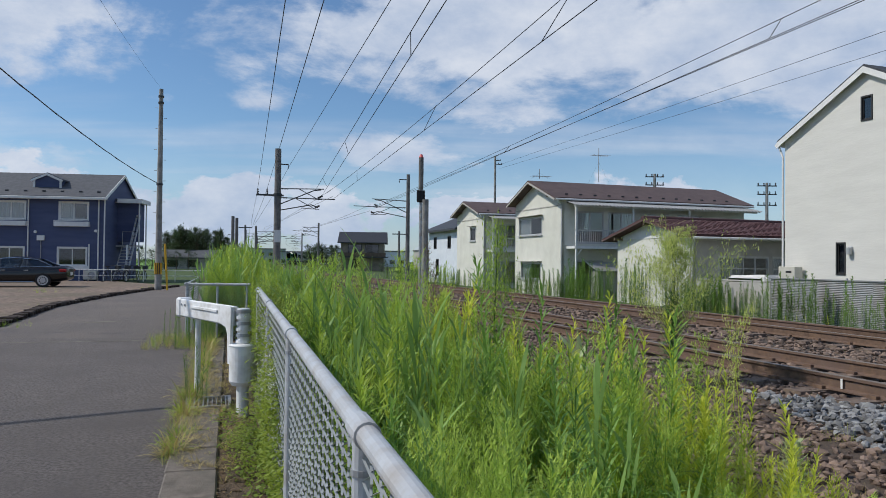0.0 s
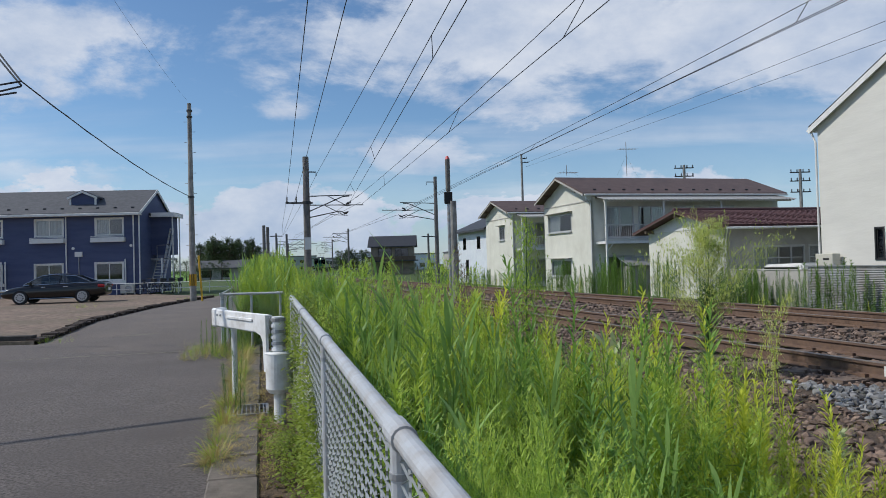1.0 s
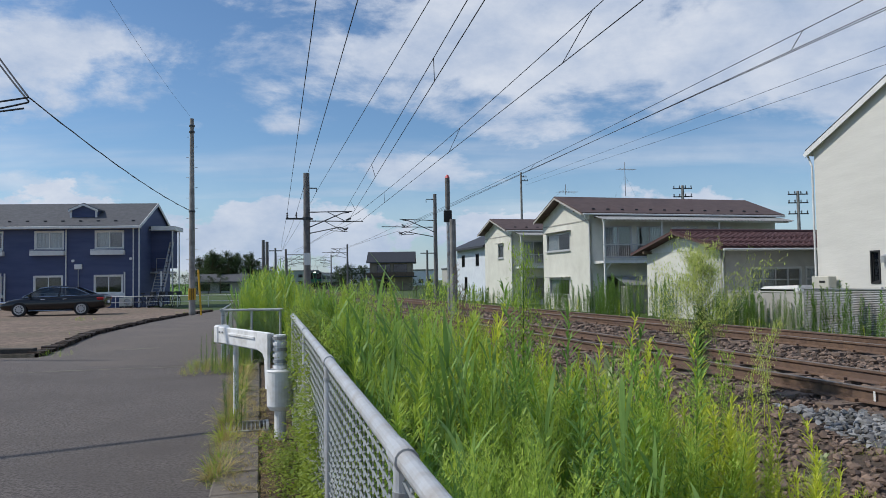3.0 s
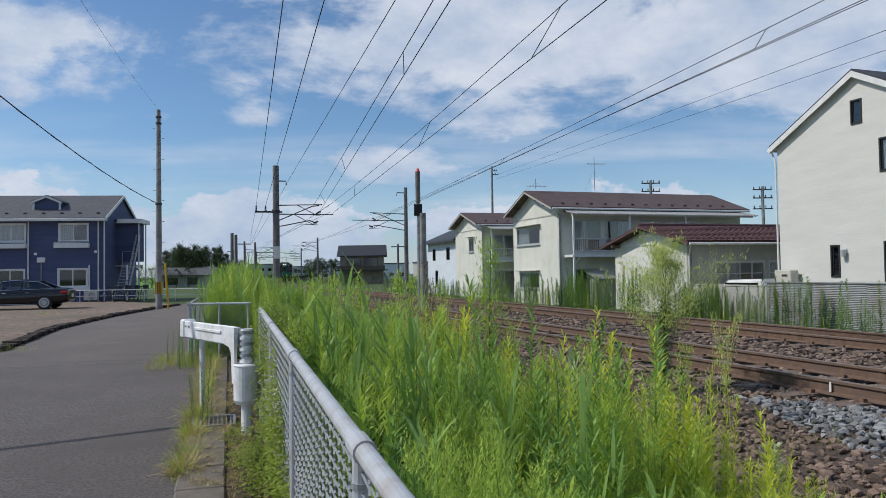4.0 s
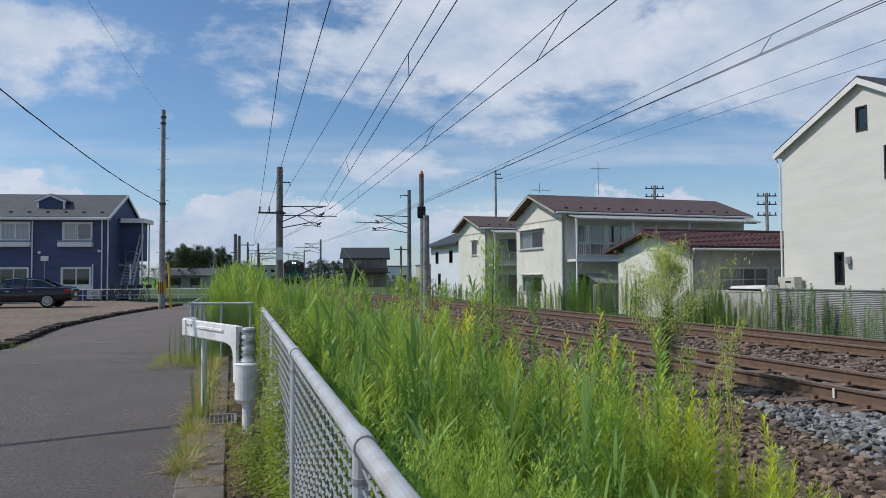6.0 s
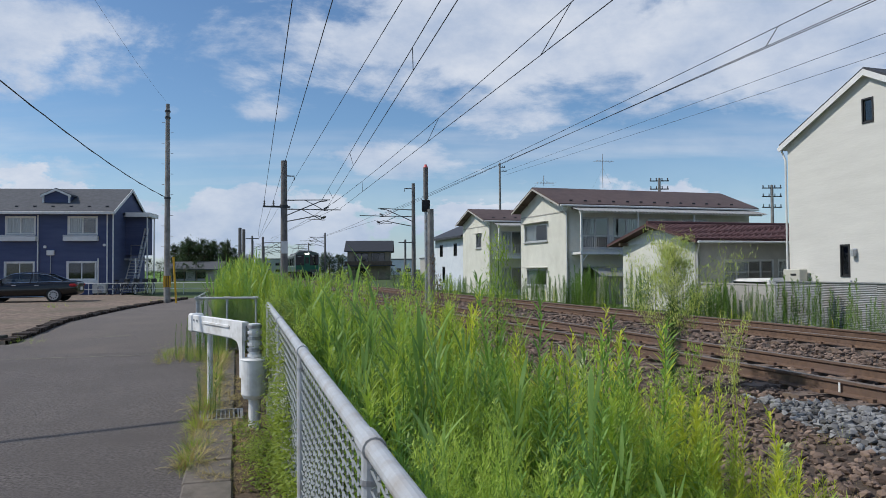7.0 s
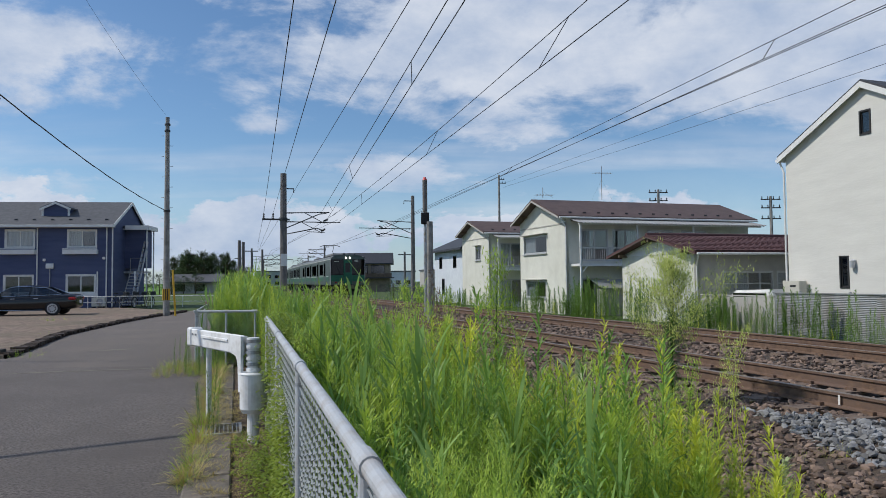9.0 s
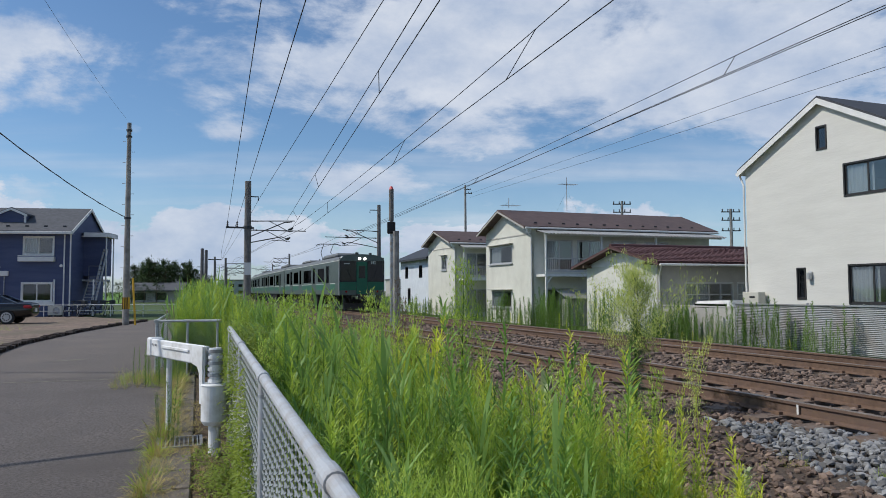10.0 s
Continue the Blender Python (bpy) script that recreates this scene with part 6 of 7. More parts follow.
class Greens:
    """Collects blades and stems as quads."""

    def __init__(self):
        self.v, self.f, self.n = [], [], 0

    def blade(self, p, d, up, length, width, bend, k=3):
        """A leaf from p towards d that droops by bend; pointed at both ends."""
        side = np.cross(d, up)
        ln = np.linalg.norm(side)
        side = side / ln if ln > 1e-6 else np.array([1.0, 0, 0])
        rows = []
        for i in range(k + 1):
            t = i / k
            c = p + d * (length * t) - np.array([0, 0, bend * length * t * t])
            w = width * 0.5 * (0.35 + 1.3 * t if t < 0.5 else 2.0 * (1 - t) + 0.02)
            rows += [c - side * w, c + side * w]
        self.v.append(np.array(rows))
        self.f.append(np.array([(2 * i, 2 * i + 1, 2 * i + 3, 2 * i + 2) for i in range(k)]) + self.n)
        self.n += 2 * (k + 1)

    def stem(self, pts, r):
        pts = np.array(pts)
        rows = []
        for i, c in enumerate(pts):
            rr = r * (1 - 0.75 * i / (len(pts) - 1))
            for a in (0, 2.09, 4.19):
                rows.append(c + rr * np.array([math.cos(a), math.sin(a), 0]))
        self.v.append(np.array(rows))
        q = []
        for i in range(len(pts) - 1):
            for j in range(3):
                q.append((3 * i + j, 3 * i + (j + 1) % 3, 3 * i + 3 + (j + 1) % 3, 3 * i + 3 + j))
        self.f.append(np.array(q) + self.n)
        self.n += len(rows)

    def put(self, other, x, y, z, turn, size, lean=(0.0, 0.0)):
        V, F = other
        c, s = math.cos(turn), math.sin(turn)
        P = V * size
        Q = np.empty_like(P)
        Q[:, 0] = P[:, 0] * c - P[:, 1] * s + x + lean[0] * P[:, 2]
        Q[:, 1] = P[:, 0] * s + P[:, 1] * c + y + lean[1] * P[:, 2]
        Q[:, 2] = P[:, 2] + z
        self.v.append(Q)
        self.f.append(F + self.n)
        self.n += len(V)

    def arrays(self):
        return np.concatenate(self.v), np.concatenate(self.f)


def ray_dir(a, tilt):
    return np.array([math.cos(a) * math.cos(tilt), math.sin(a) * math.cos(tilt), math.sin(tilt)])


UPV = np.array([0.0, 0.0, 1.0])


def goldenrod(h, rnd, leaves=80, ll=0.12, lw=0.010, bare=0.06):
    """A tall weed: one stem closely set with narrow leaves."""
    g = Greens()
    bx, by = rnd.uniform(-0.06, 0.06, 2)
    def axis(f):
        return np.array([bx * f * f, by * f * f, h * f])
    g.stem([axis(f) for f in (0, 0.35, 0.7, 1.0)], 0.0045)
    for i in range(leaves):
        f = bare + (1 - bare) * (i + rnd.rand()) / leaves
        a = i * 2.4 + rnd.uniform(-0.4, 0.4)
        tilt = rnd.uniform(0.3, 0.85) + 0.4 * f
        size = ll * (0.55 + 0.75 * math.sin(math.pi * min(1, 0.15 + f * 0.85))) * rnd.uniform(0.7, 1.2)
        g.blade(axis(f), ray_dir(a, tilt), UPV, size, lw * rnd.uniform(0.7, 1.3), rnd.uniform(0.1, 0.5), 2)
    return g.arrays()


def feathered(h, rnd, n=32, spread=0.19, flowers=9):
    """A weed whose upper part is a loose spray of side shoots; returns leaves and flower flecks."""
    g, fl = Greens(), Greens()
    def axis(f):
        return np.array([0.03 * math.sin(3 * f), 0.03 * math.cos(2 * f), h * f])
    g.stem([axis(f) for f in (0, 0.3, 0.6, 1.0)], 0.006)
    for i in range(55):
        f = 0.08 + 0.6 * i / 55
        g.blade(axis(f), ray_dir(i * 2.4, rnd.uniform(0.1, 0.7)), UPV, rnd.uniform(0.07, 0.12), 0.011, rnd.uniform(0.1, 0.5), 2)
    for i in range(n):
        f = 0.42 + 0.56 * i / n
        a = i * 2.4 + rnd.uniform(-0.3, 0.3)
        ln = spread * (1.15 - 0.85 * (f - 0.42) / 0.58) * rnd.uniform(0.7, 1.2)
        d = ray_dir(a, rnd.uniform(0.5, 0.95))
        p0 = axis(f)
        p1 = p0 + d * ln
        g.stem([p0, (p0 + p1) / 2 + np.array([0, 0, -0.01]), p1], 0.002)
        for k in range(5):
            q = p0 + d * ln * (0.25 + 0.15 * k)
            g.blade(q, ray_dir(a + rnd.uniform(-1.2, 1.2), rnd.uniform(0.2, 1.0)), UPV, rnd.uniform(0.025, 0.05), 0.006, 0.2, 1)
        for k in range(flowers):
            q = p0 + d * ln * rnd.uniform(0.5, 1.08) + rnd.uniform(-0.02, 0.02, 3)
            fl.blade(q, ray_dir(rnd.uniform(0, 6.3), rnd.uniform(0.2, 1.3)), UPV, rnd.uniform(0.016, 0.034), rnd.uniform(0.012, 0.02), 0.0, 1)
    return g.arrays(), fl.arrays()


def plumed(h, rnd, leaves=70, branches=46):
    """Horseweed: a straight stem with long narrow leaves below and a cone of budding side shoots above."""
    low, top, bud = Greens(), Greens(), Greens()
    bx, by = rnd.uniform(-0.05, 0.05, 2)

    def axis(f):
        return np.array([bx * f * f, by * f * f, h * f])
    low.stem([axis(f) for f in (0, 0.35, 0.7, 1.0)], 0.005)
    for i in range(leaves):
        f = 0.04 + 0.66 * (i + rnd.rand()) / leaves
        low.blade(axis(f), ray_dir(i * 2.4 + rnd.uniform(-0.4, 0.4), rnd.uniform(0.1, 0.9)), UPV, rnd.uniform(0.08, 0.15), rnd.uniform(0.008, 0.013), rnd.uniform(0.2, 0.7), 2)
    for i in range(branches):
        f = 0.48 + 0.5 * i / branches
        a = i * 2.4 + rnd.uniform(-0.3, 0.3)
        ln = 0.20 * (1.1 - 0.8 * (f - 0.48) / 0.5) * rnd.uniform(0.6, 1.15)
        d = ray_dir(a, rnd.uniform(0.75, 1.15))
        p0 = axis(f)
        for k in range(5):
            q = p0 + d * ln * (0.1 + 0.17 * k)
            top.blade(q, ray_dir(a + rnd.uniform(-1.3, 1.3), rnd.uniform(0.3, 1.1)), UPV, rnd.uniform(0.03, 0.06), 0.007, 0.2, 1)
        for k in range(10):
            q = p0 + d * ln * rnd.uniform(0.35, 1.08) + rnd.uniform(-0.012, 0.012, 3)
            bud.blade(q, ray_dir(rnd.uniform(0, 6.3), rnd.uniform(0.3, 1.3)), UPV, rnd.uniform(0.014, 0.030), rnd.uniform(0.010, 0.017), 0.0, 1)
    return low.arrays(), top.arrays(), bud.arrays()


def reed(h, rnd, n=9, lw=0.024):
    g = Greens()
    g.stem([(0, 0, 0), (0.01, 0, h * 0.5), (0.0, 0.02, h * 0.95)], 0.005)
    for i in range(n):
        f = 0.12 + 0.8 * i / n
        a = (i % 2) * math.pi + rnd.uniform(-0.7, 0.7)
        tilt = rnd.uniform(0.95, 1.4)
        g.blade(np.array([0, 0, h * f]), ray_dir(a, tilt), UPV, rnd.uniform(0.26, 0.42) * h, lw * rnd.uniform(0.7, 1.25), rnd.uniform(0.1, 0.55), 5)
    return g.arrays()


def tuft(h, rnd, n=16, lw=0.006, lay=0.0):
    g = Greens()
    for i in range(n):
        a = rnd.uniform(0, 6.28)
        g.blade(np.array([0.04 * math.cos(a), 0.04 * math.sin(a), 0]), ray_dir(a, rnd.uniform(0.75 - lay, 1.45 - lay)), UPV, h * rnd.uniform(0.5, 1.1), lw * rnd.uniform(0.7, 1.4), rnd.uniform(0.1, 0.7), 3)
    return g.arrays()


def creeper(r, rnd, n=60, size=0.035):
    """A clump of small leaves."""
    g = Greens()
    for i in range(n):
        p = rnd.normal(0, r * 0.5, 3)
        g.blade(p, ray_dir(rnd.uniform(0, 6.28), rnd.uniform(-0.5, 0.9)), UPV, size * rnd.uniform(0.6, 1.4), size * 0.6 * rnd.uniform(0.7, 1.3), 0.2, 2)
    return g.arrays()


RND = np.random.RandomState(11)
V_GOLD = [goldenrod(1.0, RND, 110, 0.125, 0.0095) for _ in range(7)]
V_PLUME = [plumed(1.0, RND) for _ in range(6)]
V_GOLD_MID = [goldenrod(1.0, RND, 80, 0.10, 0.0125) for _ in range(5)]
V_GOLD_FAR = [goldenrod(1.0, RND, 60, 0.10, 0.0125) for _ in range(5)]
V_COL = [goldenrod(1.0, RND, 84, 0.13, 0.016, 0.02) for _ in range(5)]
V_REED = [reed(1.0, RND, 12, 0.021) for _ in range(6)]
V_REED_FAR = [reed(1.0, RND, 14, 0.016) for _ in range(6)]
V_TUFT = [tuft(1.0, RND) for _ in range(6)]
V_TUFT_LOW = [tuft(1.0, RND, 18, 0.03, 0.35) for _ in range(5)]
V_CREEP = [creeper(0.12, RND) for _ in range(6)]


def weed_height(s, L, fence_L):
    edge = min(1.0, max(0.0, (3.65 - L) / 1.4))
    base = 0.46 + 0.74 * edge + (0.13 if L < 1.9 and s > 3.5 else 0.0)
    if s < 4.5:
        base *= 0.72 + 0.28 * max(0.0, (s - 1.5) / 3.0)
    if s > 8:
        base *= 1 - (0.24 if L < 2.2 else 0.45) * min(1.0, (s - 8) / 1.5)
    return base + 0.22 * noise.noise(Vector((s * 0.7, L * 0.9, 5.0)))


def fence_edge(s):
    """Where the fence or the road's edge lies across the tracks."""
    if s < 8.6:
        return 0.45 + 0.035 * (s - 1.8)
    if s < 14.2:
        return 0.067 * s + 0.04
    return -0.1 + 0.01 * (s - 11)


def plant_weeds():
    rnd = np.random.RandomState(5)
    gold, deep, plume, flower, reeds, grass, lime, straw = (Greens() for _ in range(8))

    def stand(s, L, h, turn, lean, kind):
        x, y, _ = along(s, L)
        z = ground_height(L) - 0.02
        if kind == "reed":
            reeds.put(V_REED[rnd.randint(6)], x, y, z, turn, h, lean)
        elif kind == "plume":
            a, b, c = V_PLUME[rnd.randint(6)]
            deep.put(a, x, y, z, turn, h, lean)
            plume.put(b, x, y, z, turn, h, lean)
            flower.put(c, x, y, z, turn, h, lean)
        elif kind == "lime":
            lime.put(V_GOLD[rnd.randint(7)], x, y, z, turn, h, lean)
        elif kind == "deep":
            deep.put(V_GOLD[rnd.randint(7)], x, y, z, turn, h, lean)
        else:
            gold.put(V_GOLD[rnd.randint(7)] if s < 7.5 else V_GOLD_MID[rnd.randint(5)], x, y, z, turn, h, lean)

    # thick belt between fence and ballast: clumps of one kind, several stems each
    for i in range(720):
        s = 1.35 + 13.5 * rnd.rand() ** 1.35
        lo = fence_edge(s) + 0.14
        wide = (4.5 if s > 9 else 3.7) - lo
        L = lo + wide * rnd.rand()
        if L > 3.2 and s < 6.5 or L > 3.2 and rnd.rand() < 0.5:
            continue
        x, y, _ = along(s, L)
        if x * x + y * y < 1.3:
            continue
        base = weed_height(s, L, lo) * rnd.choice((rnd.uniform(0.5, 0.8), rnd.uniform(0.8, 1.02), rnd.uniform(1.0, 1.22)), p=(0.40, 0.42, 0.18))
        near_fence = L < lo + 0.9 and s > 3.4
        k, patch = rnd.rand(), noise.noise(Vector((s * 0.8, L * 1.1, 17.0)))
        if L > 2.2 and s < 8.5:
            kind = "lime" if k < 0.72 else "plume" if k < 0.86 else "gold"
        elif near_fence:
            kind = "reed" if k < 0.44 + 0.5 * patch else "plume" if k < 0.82 else "gold"
        elif s < 4.6:
            kind = "deep" if k < 0.34 else "plume" if k < 0.66 else "reed" if k < 0.66 + 0.16 + 0.4 * patch else "gold"
        else:
            kind = "plume" if k < 0.58 else "deep" if k < 0.70 else "reed" if k < 0.82 + 0.5 * patch else "gold"
        for j in range(rnd.randint(2, 5) if kind != "reed" else rnd.randint(2, 4)):
            ds, dl = rnd.normal(0, 0.10, 2)
            if L + dl < lo:
                dl = abs(dl)
            stand(s + ds, L + dl, base * rnd.uniform(0.78, 1.08), rnd.uniform(0, 6.28), tuple(rnd.uniform(-0.11, 0.11, 2)), kind)
    # undergrowth
    for i in range(1500):
        s = 1.2 + 13.0 * rnd.rand() ** 1.2
        lo = fence_edge(s) + 0.05
        L = lo + (4.3 - lo) * rnd.rand()
        if L > 3.25 and (rnd.rand() < 0.6 or s < 5.5):
            continue
        x, y, _ = along(s, L)
        k = rnd.rand()
        g = straw if k < 0.2 else lime if (L > 2.0 and k < 0.62) else grass
        g.put(V_TUFT[rnd.randint(6)], x, y, ground_height(L) - 0.02, rnd.uniform(0, 6.28), rnd.uniform(0.25, 0.62))
    for name, g, m, lab in (("weeds", gold, LEAF_BRIGHT, "dense green narrow-leaved weeds along the fence"), ("weeds", deep, LEAF_DEEP, "deep green leafy stems of the weed belt"),
                            ("weeds", plume, LEAF_BRIGHT, "feathery green plumes of the weed belt"), ("weed_flowers", flower, LEAF_TIP, "tiny yellow-green buds on the weed plumes"),
                            ("reeds", reeds, LEAF_REED, "green reeds with long broad blades"), ("grass", grass, LEAF_DEEP, "tall green grass among the weeds"),
                            ("grass", straw, LEAF_DRY, "dead straw among the weed stems"), ("weeds", lime, LEAF_LIME, "bright lime-green weeds near the ballast")):
        V, F = g.arrays()
        tagged(raw(name, V, F, m), lab, "weeds", kind="stuff")
    # farther along the line
    gold, reeds, flower, front = Greens(), Greens(), Greens(), Greens()
    for i in range(3400):
        s = 13 + 46 * rnd.rand() ** 1.3
        lo = fence_edge(s)
        inset = 0.15 + 0.45 * min(1.0, max(0.0, (s - 13.5) / 3.0))
        L = lo + inset + (4.8 - lo - inset) * rnd.rand() ** 1.5
        x, y, _ = along(s, L)
        hump = max(0.0, 1 - ((s - 19) / 10.0) ** 2) if s < 29 else 0.0
        h = (rnd.uniform(0.7, 1.05) + 1.05 * hump * max(0.0, 1 - abs(L - lo - 1.1) / 1.7)) * (1 if L < 2.4 else 0.6)
        z = ground_height(L) - 0.02
        k = rnd.rand()
        if k < 0.4:
            gold.put(V_GOLD_FAR[rnd.randint(5)], x, y, z, rnd.uniform(0, 6.28), h, tuple(rnd.uniform(-0.1, 0.1, 2)))
        elif k < 0.62:
            a, b, c = V_PLUME[rnd.randint(6)]
            gold.put(b, x, y, z, rnd.uniform(0, 6.28), h)
            gold.put(a, x, y, z, rnd.uniform(0, 6.28), h) if s < 20 else None
        else:
            reeds.put(V_REED_FAR[rnd.randint(6)], x, y, z, rnd.uniform(0, 6.28), h, tuple(rnd.uniform(-0.15, 0.15, 2)))
    # against the tin fence and the house fronts
    for i in range(3400):
        s = 6 + 60 * rnd.rand() ** 1.3
        L = 13.1 + 4.2 * rnd.rand() ** 0.7
        thick = noise.noise(Vector((s * 0.45, 2.0, 1.0)))
        if rnd.rand() > 0.16 + 1.2 * thick:
            continue
        x, y, _ = along(s, L)
        tall = (0.35 + 0.75 * max(0.0, (L - 14.2) / 3.0)) * rnd.uniform(0.6, 1.25) * (0.8 + 0.6 * thick)
        if s > 24:
            tall *= 1.25
        g = flower if (rnd.rand() < 0.3 and L < 15.5) else front
        g.put(V_COL[rnd.randint(5)], x, y, ground_height(L) - 0.03, rnd.uniform(0, 6.28), tall)
    # dark tall stands before single walls
    for s_mid, spread, n, h in ((30.0, 1.3, 46, 1.45), (28.3, 0.5, 22, 1.9), (27.0, 0.5, 20, 1.55), (24.6, 0.35, 14, 1.8), (23.7, 0.3, 10, 1.6), (20.5, 0.8, 110, 1.3), (18.9, 0.7, 24, 1.2), (16.6, 0.4, 24, 1.45), (15.3, 0.3, 8, 1.15), (14.1, 0.3, 10, 1.35), (33.5, 0.8, 12, 1.1), (37.5, 1.5, 24, 1.0), (45.0, 3.0, 40, 1.3), (56.0, 4.0, 50, 1.6)):
        for j in range(n):
            x, y, _ = along(rnd.normal(s_mid, spread * 0.6), rnd.uniform(15.4, 17.2))
            front.put(V_COL[rnd.randint(5)], x, y, -0.35, rnd.uniform(0, 6.28), h * rnd.uniform(0.6, 1.15))
    for i in range(1500):
        s = 5 + 55 * rnd.rand()
        L = 12.4 + 2.6 * rnd.rand()
        x, y, _ = along(s, L)
        flower.put(V_TUFT_LOW[rnd.randint(5)], x, y, ground_height(L) - 0.02, rnd.uniform(0, 6.28), rnd.uniform(0.12, 0.35))
    for g, m, lab in ((gold, LEAF_BRIGHT, "green weeds farther along the line and by the house fronts"), (reeds, LEAF_REED, "reeds farther along the line"), (flower, LEAF_LIME, "low bright weeds at the foot of the houses"), (front, LEAF_MID, "tall dark green weeds before the houses and tin fence")):
        V, F = g.arrays()
        tagged(raw("weeds", V, F, m), lab, "weeds", kind="stuff")


plant_weeds()


def plant_vines():
    """Creeper over the fence end and the guardrail's back, dry grass in the gutter."""
    rnd = np.random.RandomState(8)
    vine, dry, green, petal, tall, litter = (Greens() for _ in range(6))
    for i in range(620):
        k = 2.0 + 5.2 * rnd.rand() ** 0.8
        left = (-0.14 + 0.17 * rnd.rand()) if k < 4.3 else -0.34 + 0.28 * rnd.rand()
        p = beside_fence(k, left)
        top = 0.12 + 0.95 * min(1.0, max(0.0, (k - 1.2) / 2.6)) * 1.0
        z = top * rnd.rand()
        vine.put(V_CREEP[rnd.randint(6)], p.x, p.y, z, rnd.uniform(0, 6.28), rnd.uniform(0.6, 1.1))
    for i in range(150):
        p = beside_fence(rnd.uniform(4.7, 6.4), -abs(rnd.normal(0.0, 0.13)))
        vine.put(V_CREEP[rnd.randint(6)], p.x, p.y, rnd.uniform(0.35, 1.22), rnd.uniform(0, 6.28), rnd.uniform(0.6, 1.0))
    for i in range(26):
        p = beside_fence(rnd.uniform(2.6, 4.6), rnd.uniform(0.03, 0.08))
        c = np.array([p.x, p.y, rnd.uniform(0.55, 1.0)])
        for j in range(5):
            petal.blade(c, ray_dir(j * 1.26, 0.5), UPV, 0.03, 0.024, 0.0, 1)
    for i in range(560):
        k = rnd.uniform(3.9, 11.2)
        left = 0.66 + rnd.normal(0, 0.04) - 0.008 * (k - 5)
        p = beside_fence(k, left)
        (dry if rnd.rand() < 0.74 else green).put(V_TUFT_LOW[rnd.randint(5)] if rnd.rand() < 0.3 else V_TUFT[rnd.randint(6)], p.x, p.y, 0.0, rnd.uniform(0, 6.28), rnd.uniform(0.14, 0.36) * (0.5 + 0.08 * k))
    for i in range(46):
        p = beside_fence(rnd.uniform(-1.0, 6), rnd.uniform(0.02, 0.34))
        (dry if rnd.rand() < 0.7 else green).put(V_TUFT_LOW[rnd.randint(5)], p.x, p.y, 0.0, rnd.uniform(0, 6.28), rnd.uniform(0.05, 0.13))
    for i in range(60):
        k = rnd.uniform(3.0, 4.9)
        p = beside_fence(k, 0.02 + (0.10 + 0.10 * max(0.0, k - 2.2)) * rnd.rand() ** 1.3)
        vine.put(V_CREEP[rnd.randint(6)], p.x, p.y, 0.02 + (0.6 if k < 3.3 else 0.24) * rnd.rand() ** 1.8, rnd.uniform(0, 6.28), rnd.uniform(0.4, 0.85))
    # fallen leaves and straw on the bare earth
    for i in range(900):
        p = beside_fence(rnd.uniform(-1.5, 8.0), 0.02 + 0.40 * rnd.rand())
        litter.blade(np.array([p.x, p.y, 0.016 + 0.012 * rnd.rand()]), ray_dir(rnd.uniform(0, 6.28), rnd.uniform(-0.1, 0.35)), UPV, rnd.uniform(0.02, 0.075), rnd.uniform(0.004, 0.022), 0.1, 2)
    # weeds round the guardrail's far end
    for i in range(230):
        p = beside_fence(rnd.uniform(10.8, 12.5), 0.5 + 1.15 * rnd.rand() ** 1.3)
        (dry if rnd.rand() < 0.45 else green).put(V_TUFT[rnd.randint(6)], p.x, p.y, 0.0, rnd.uniform(0, 6.28), rnd.uniform(0.18, 0.46))
    for i in range(34):
        p = beside_fence(rnd.uniform(10.9, 12.3), rnd.uniform(0.5, 1.4))
        tall.put(V_GOLD_MID[rnd.randint(5)], p.x, p.y, 0.0, rnd.uniform(0, 6.28), rnd.uniform(0.3, 0.75))
    for i in range(9):
        p = beside_fence(rnd.uniform(5.8, 6.9), rnd.normal(0.56, 0.06))
        tall.put(V_GOLD_MID[rnd.randint(5)], p.x, p.y, 0.0, rnd.uniform(0, 6.28), rnd.uniform(0.3, 0.75))
    for i in range(260):
        p = beside_fence(rnd.uniform(3.6, 9.0), rnd.uniform(0.2, 0.62))
        dry.put(V_TUFT_LOW[rnd.randint(5)], p.x, p.y, 0.03, rnd.uniform(0, 6.28), rnd.uniform(0.05, 0.14))
    # weeds on the lot and along the block edging
    for x, y, n, h in ((-16.2, 29.5, 7, 0.5), (-9.0, 15.2, 10, 0.25), (-14.6, 36.0, 8, 0.3), (-12.2, 21.8, 5, 0.2), (-17.5, 31.0, 6, 0.25)):
        for j in range(n):
            green.put(V_TUFT[rnd.randint(6)], x + rnd.normal(0, 0.25), y + rnd.normal(0, 0.2), 0.03, rnd.uniform(0, 6.28), h * rnd.uniform(0.6, 1.2))
    for g, m, name, lab in ((vine, LEAF_VINE, "creeper", "yellow-green creeper over the fence end"), (dry, LEAF_DRY, "dry_grass", "dry yellow grass in the road gutter"), (green, LEAF_BRIGHT, "grass", "short green grass beside the kerb"), (tall, LEAF_MID, "weeds", "dark green weeds before the guardrail"), (litter, LEAF_BROWN, "leaf_litter", "fallen brown leaves and straw on the bare earth"), (petal, PETAL, "flowers", "small white flowers in the creeper")):
        V, F = g.arrays()
        tagged(raw(name, V, F, m), lab, "plants", kind="stuff")


plant_vines()


def single_plant(name, x, y, z, sets, label):
    root = thing(name, pose(x, y, z), label, "plant")
    for pn, (V, F), m in sets:
        raw(pn, V, F, m, root)["kind"] = "stuff"
    return root


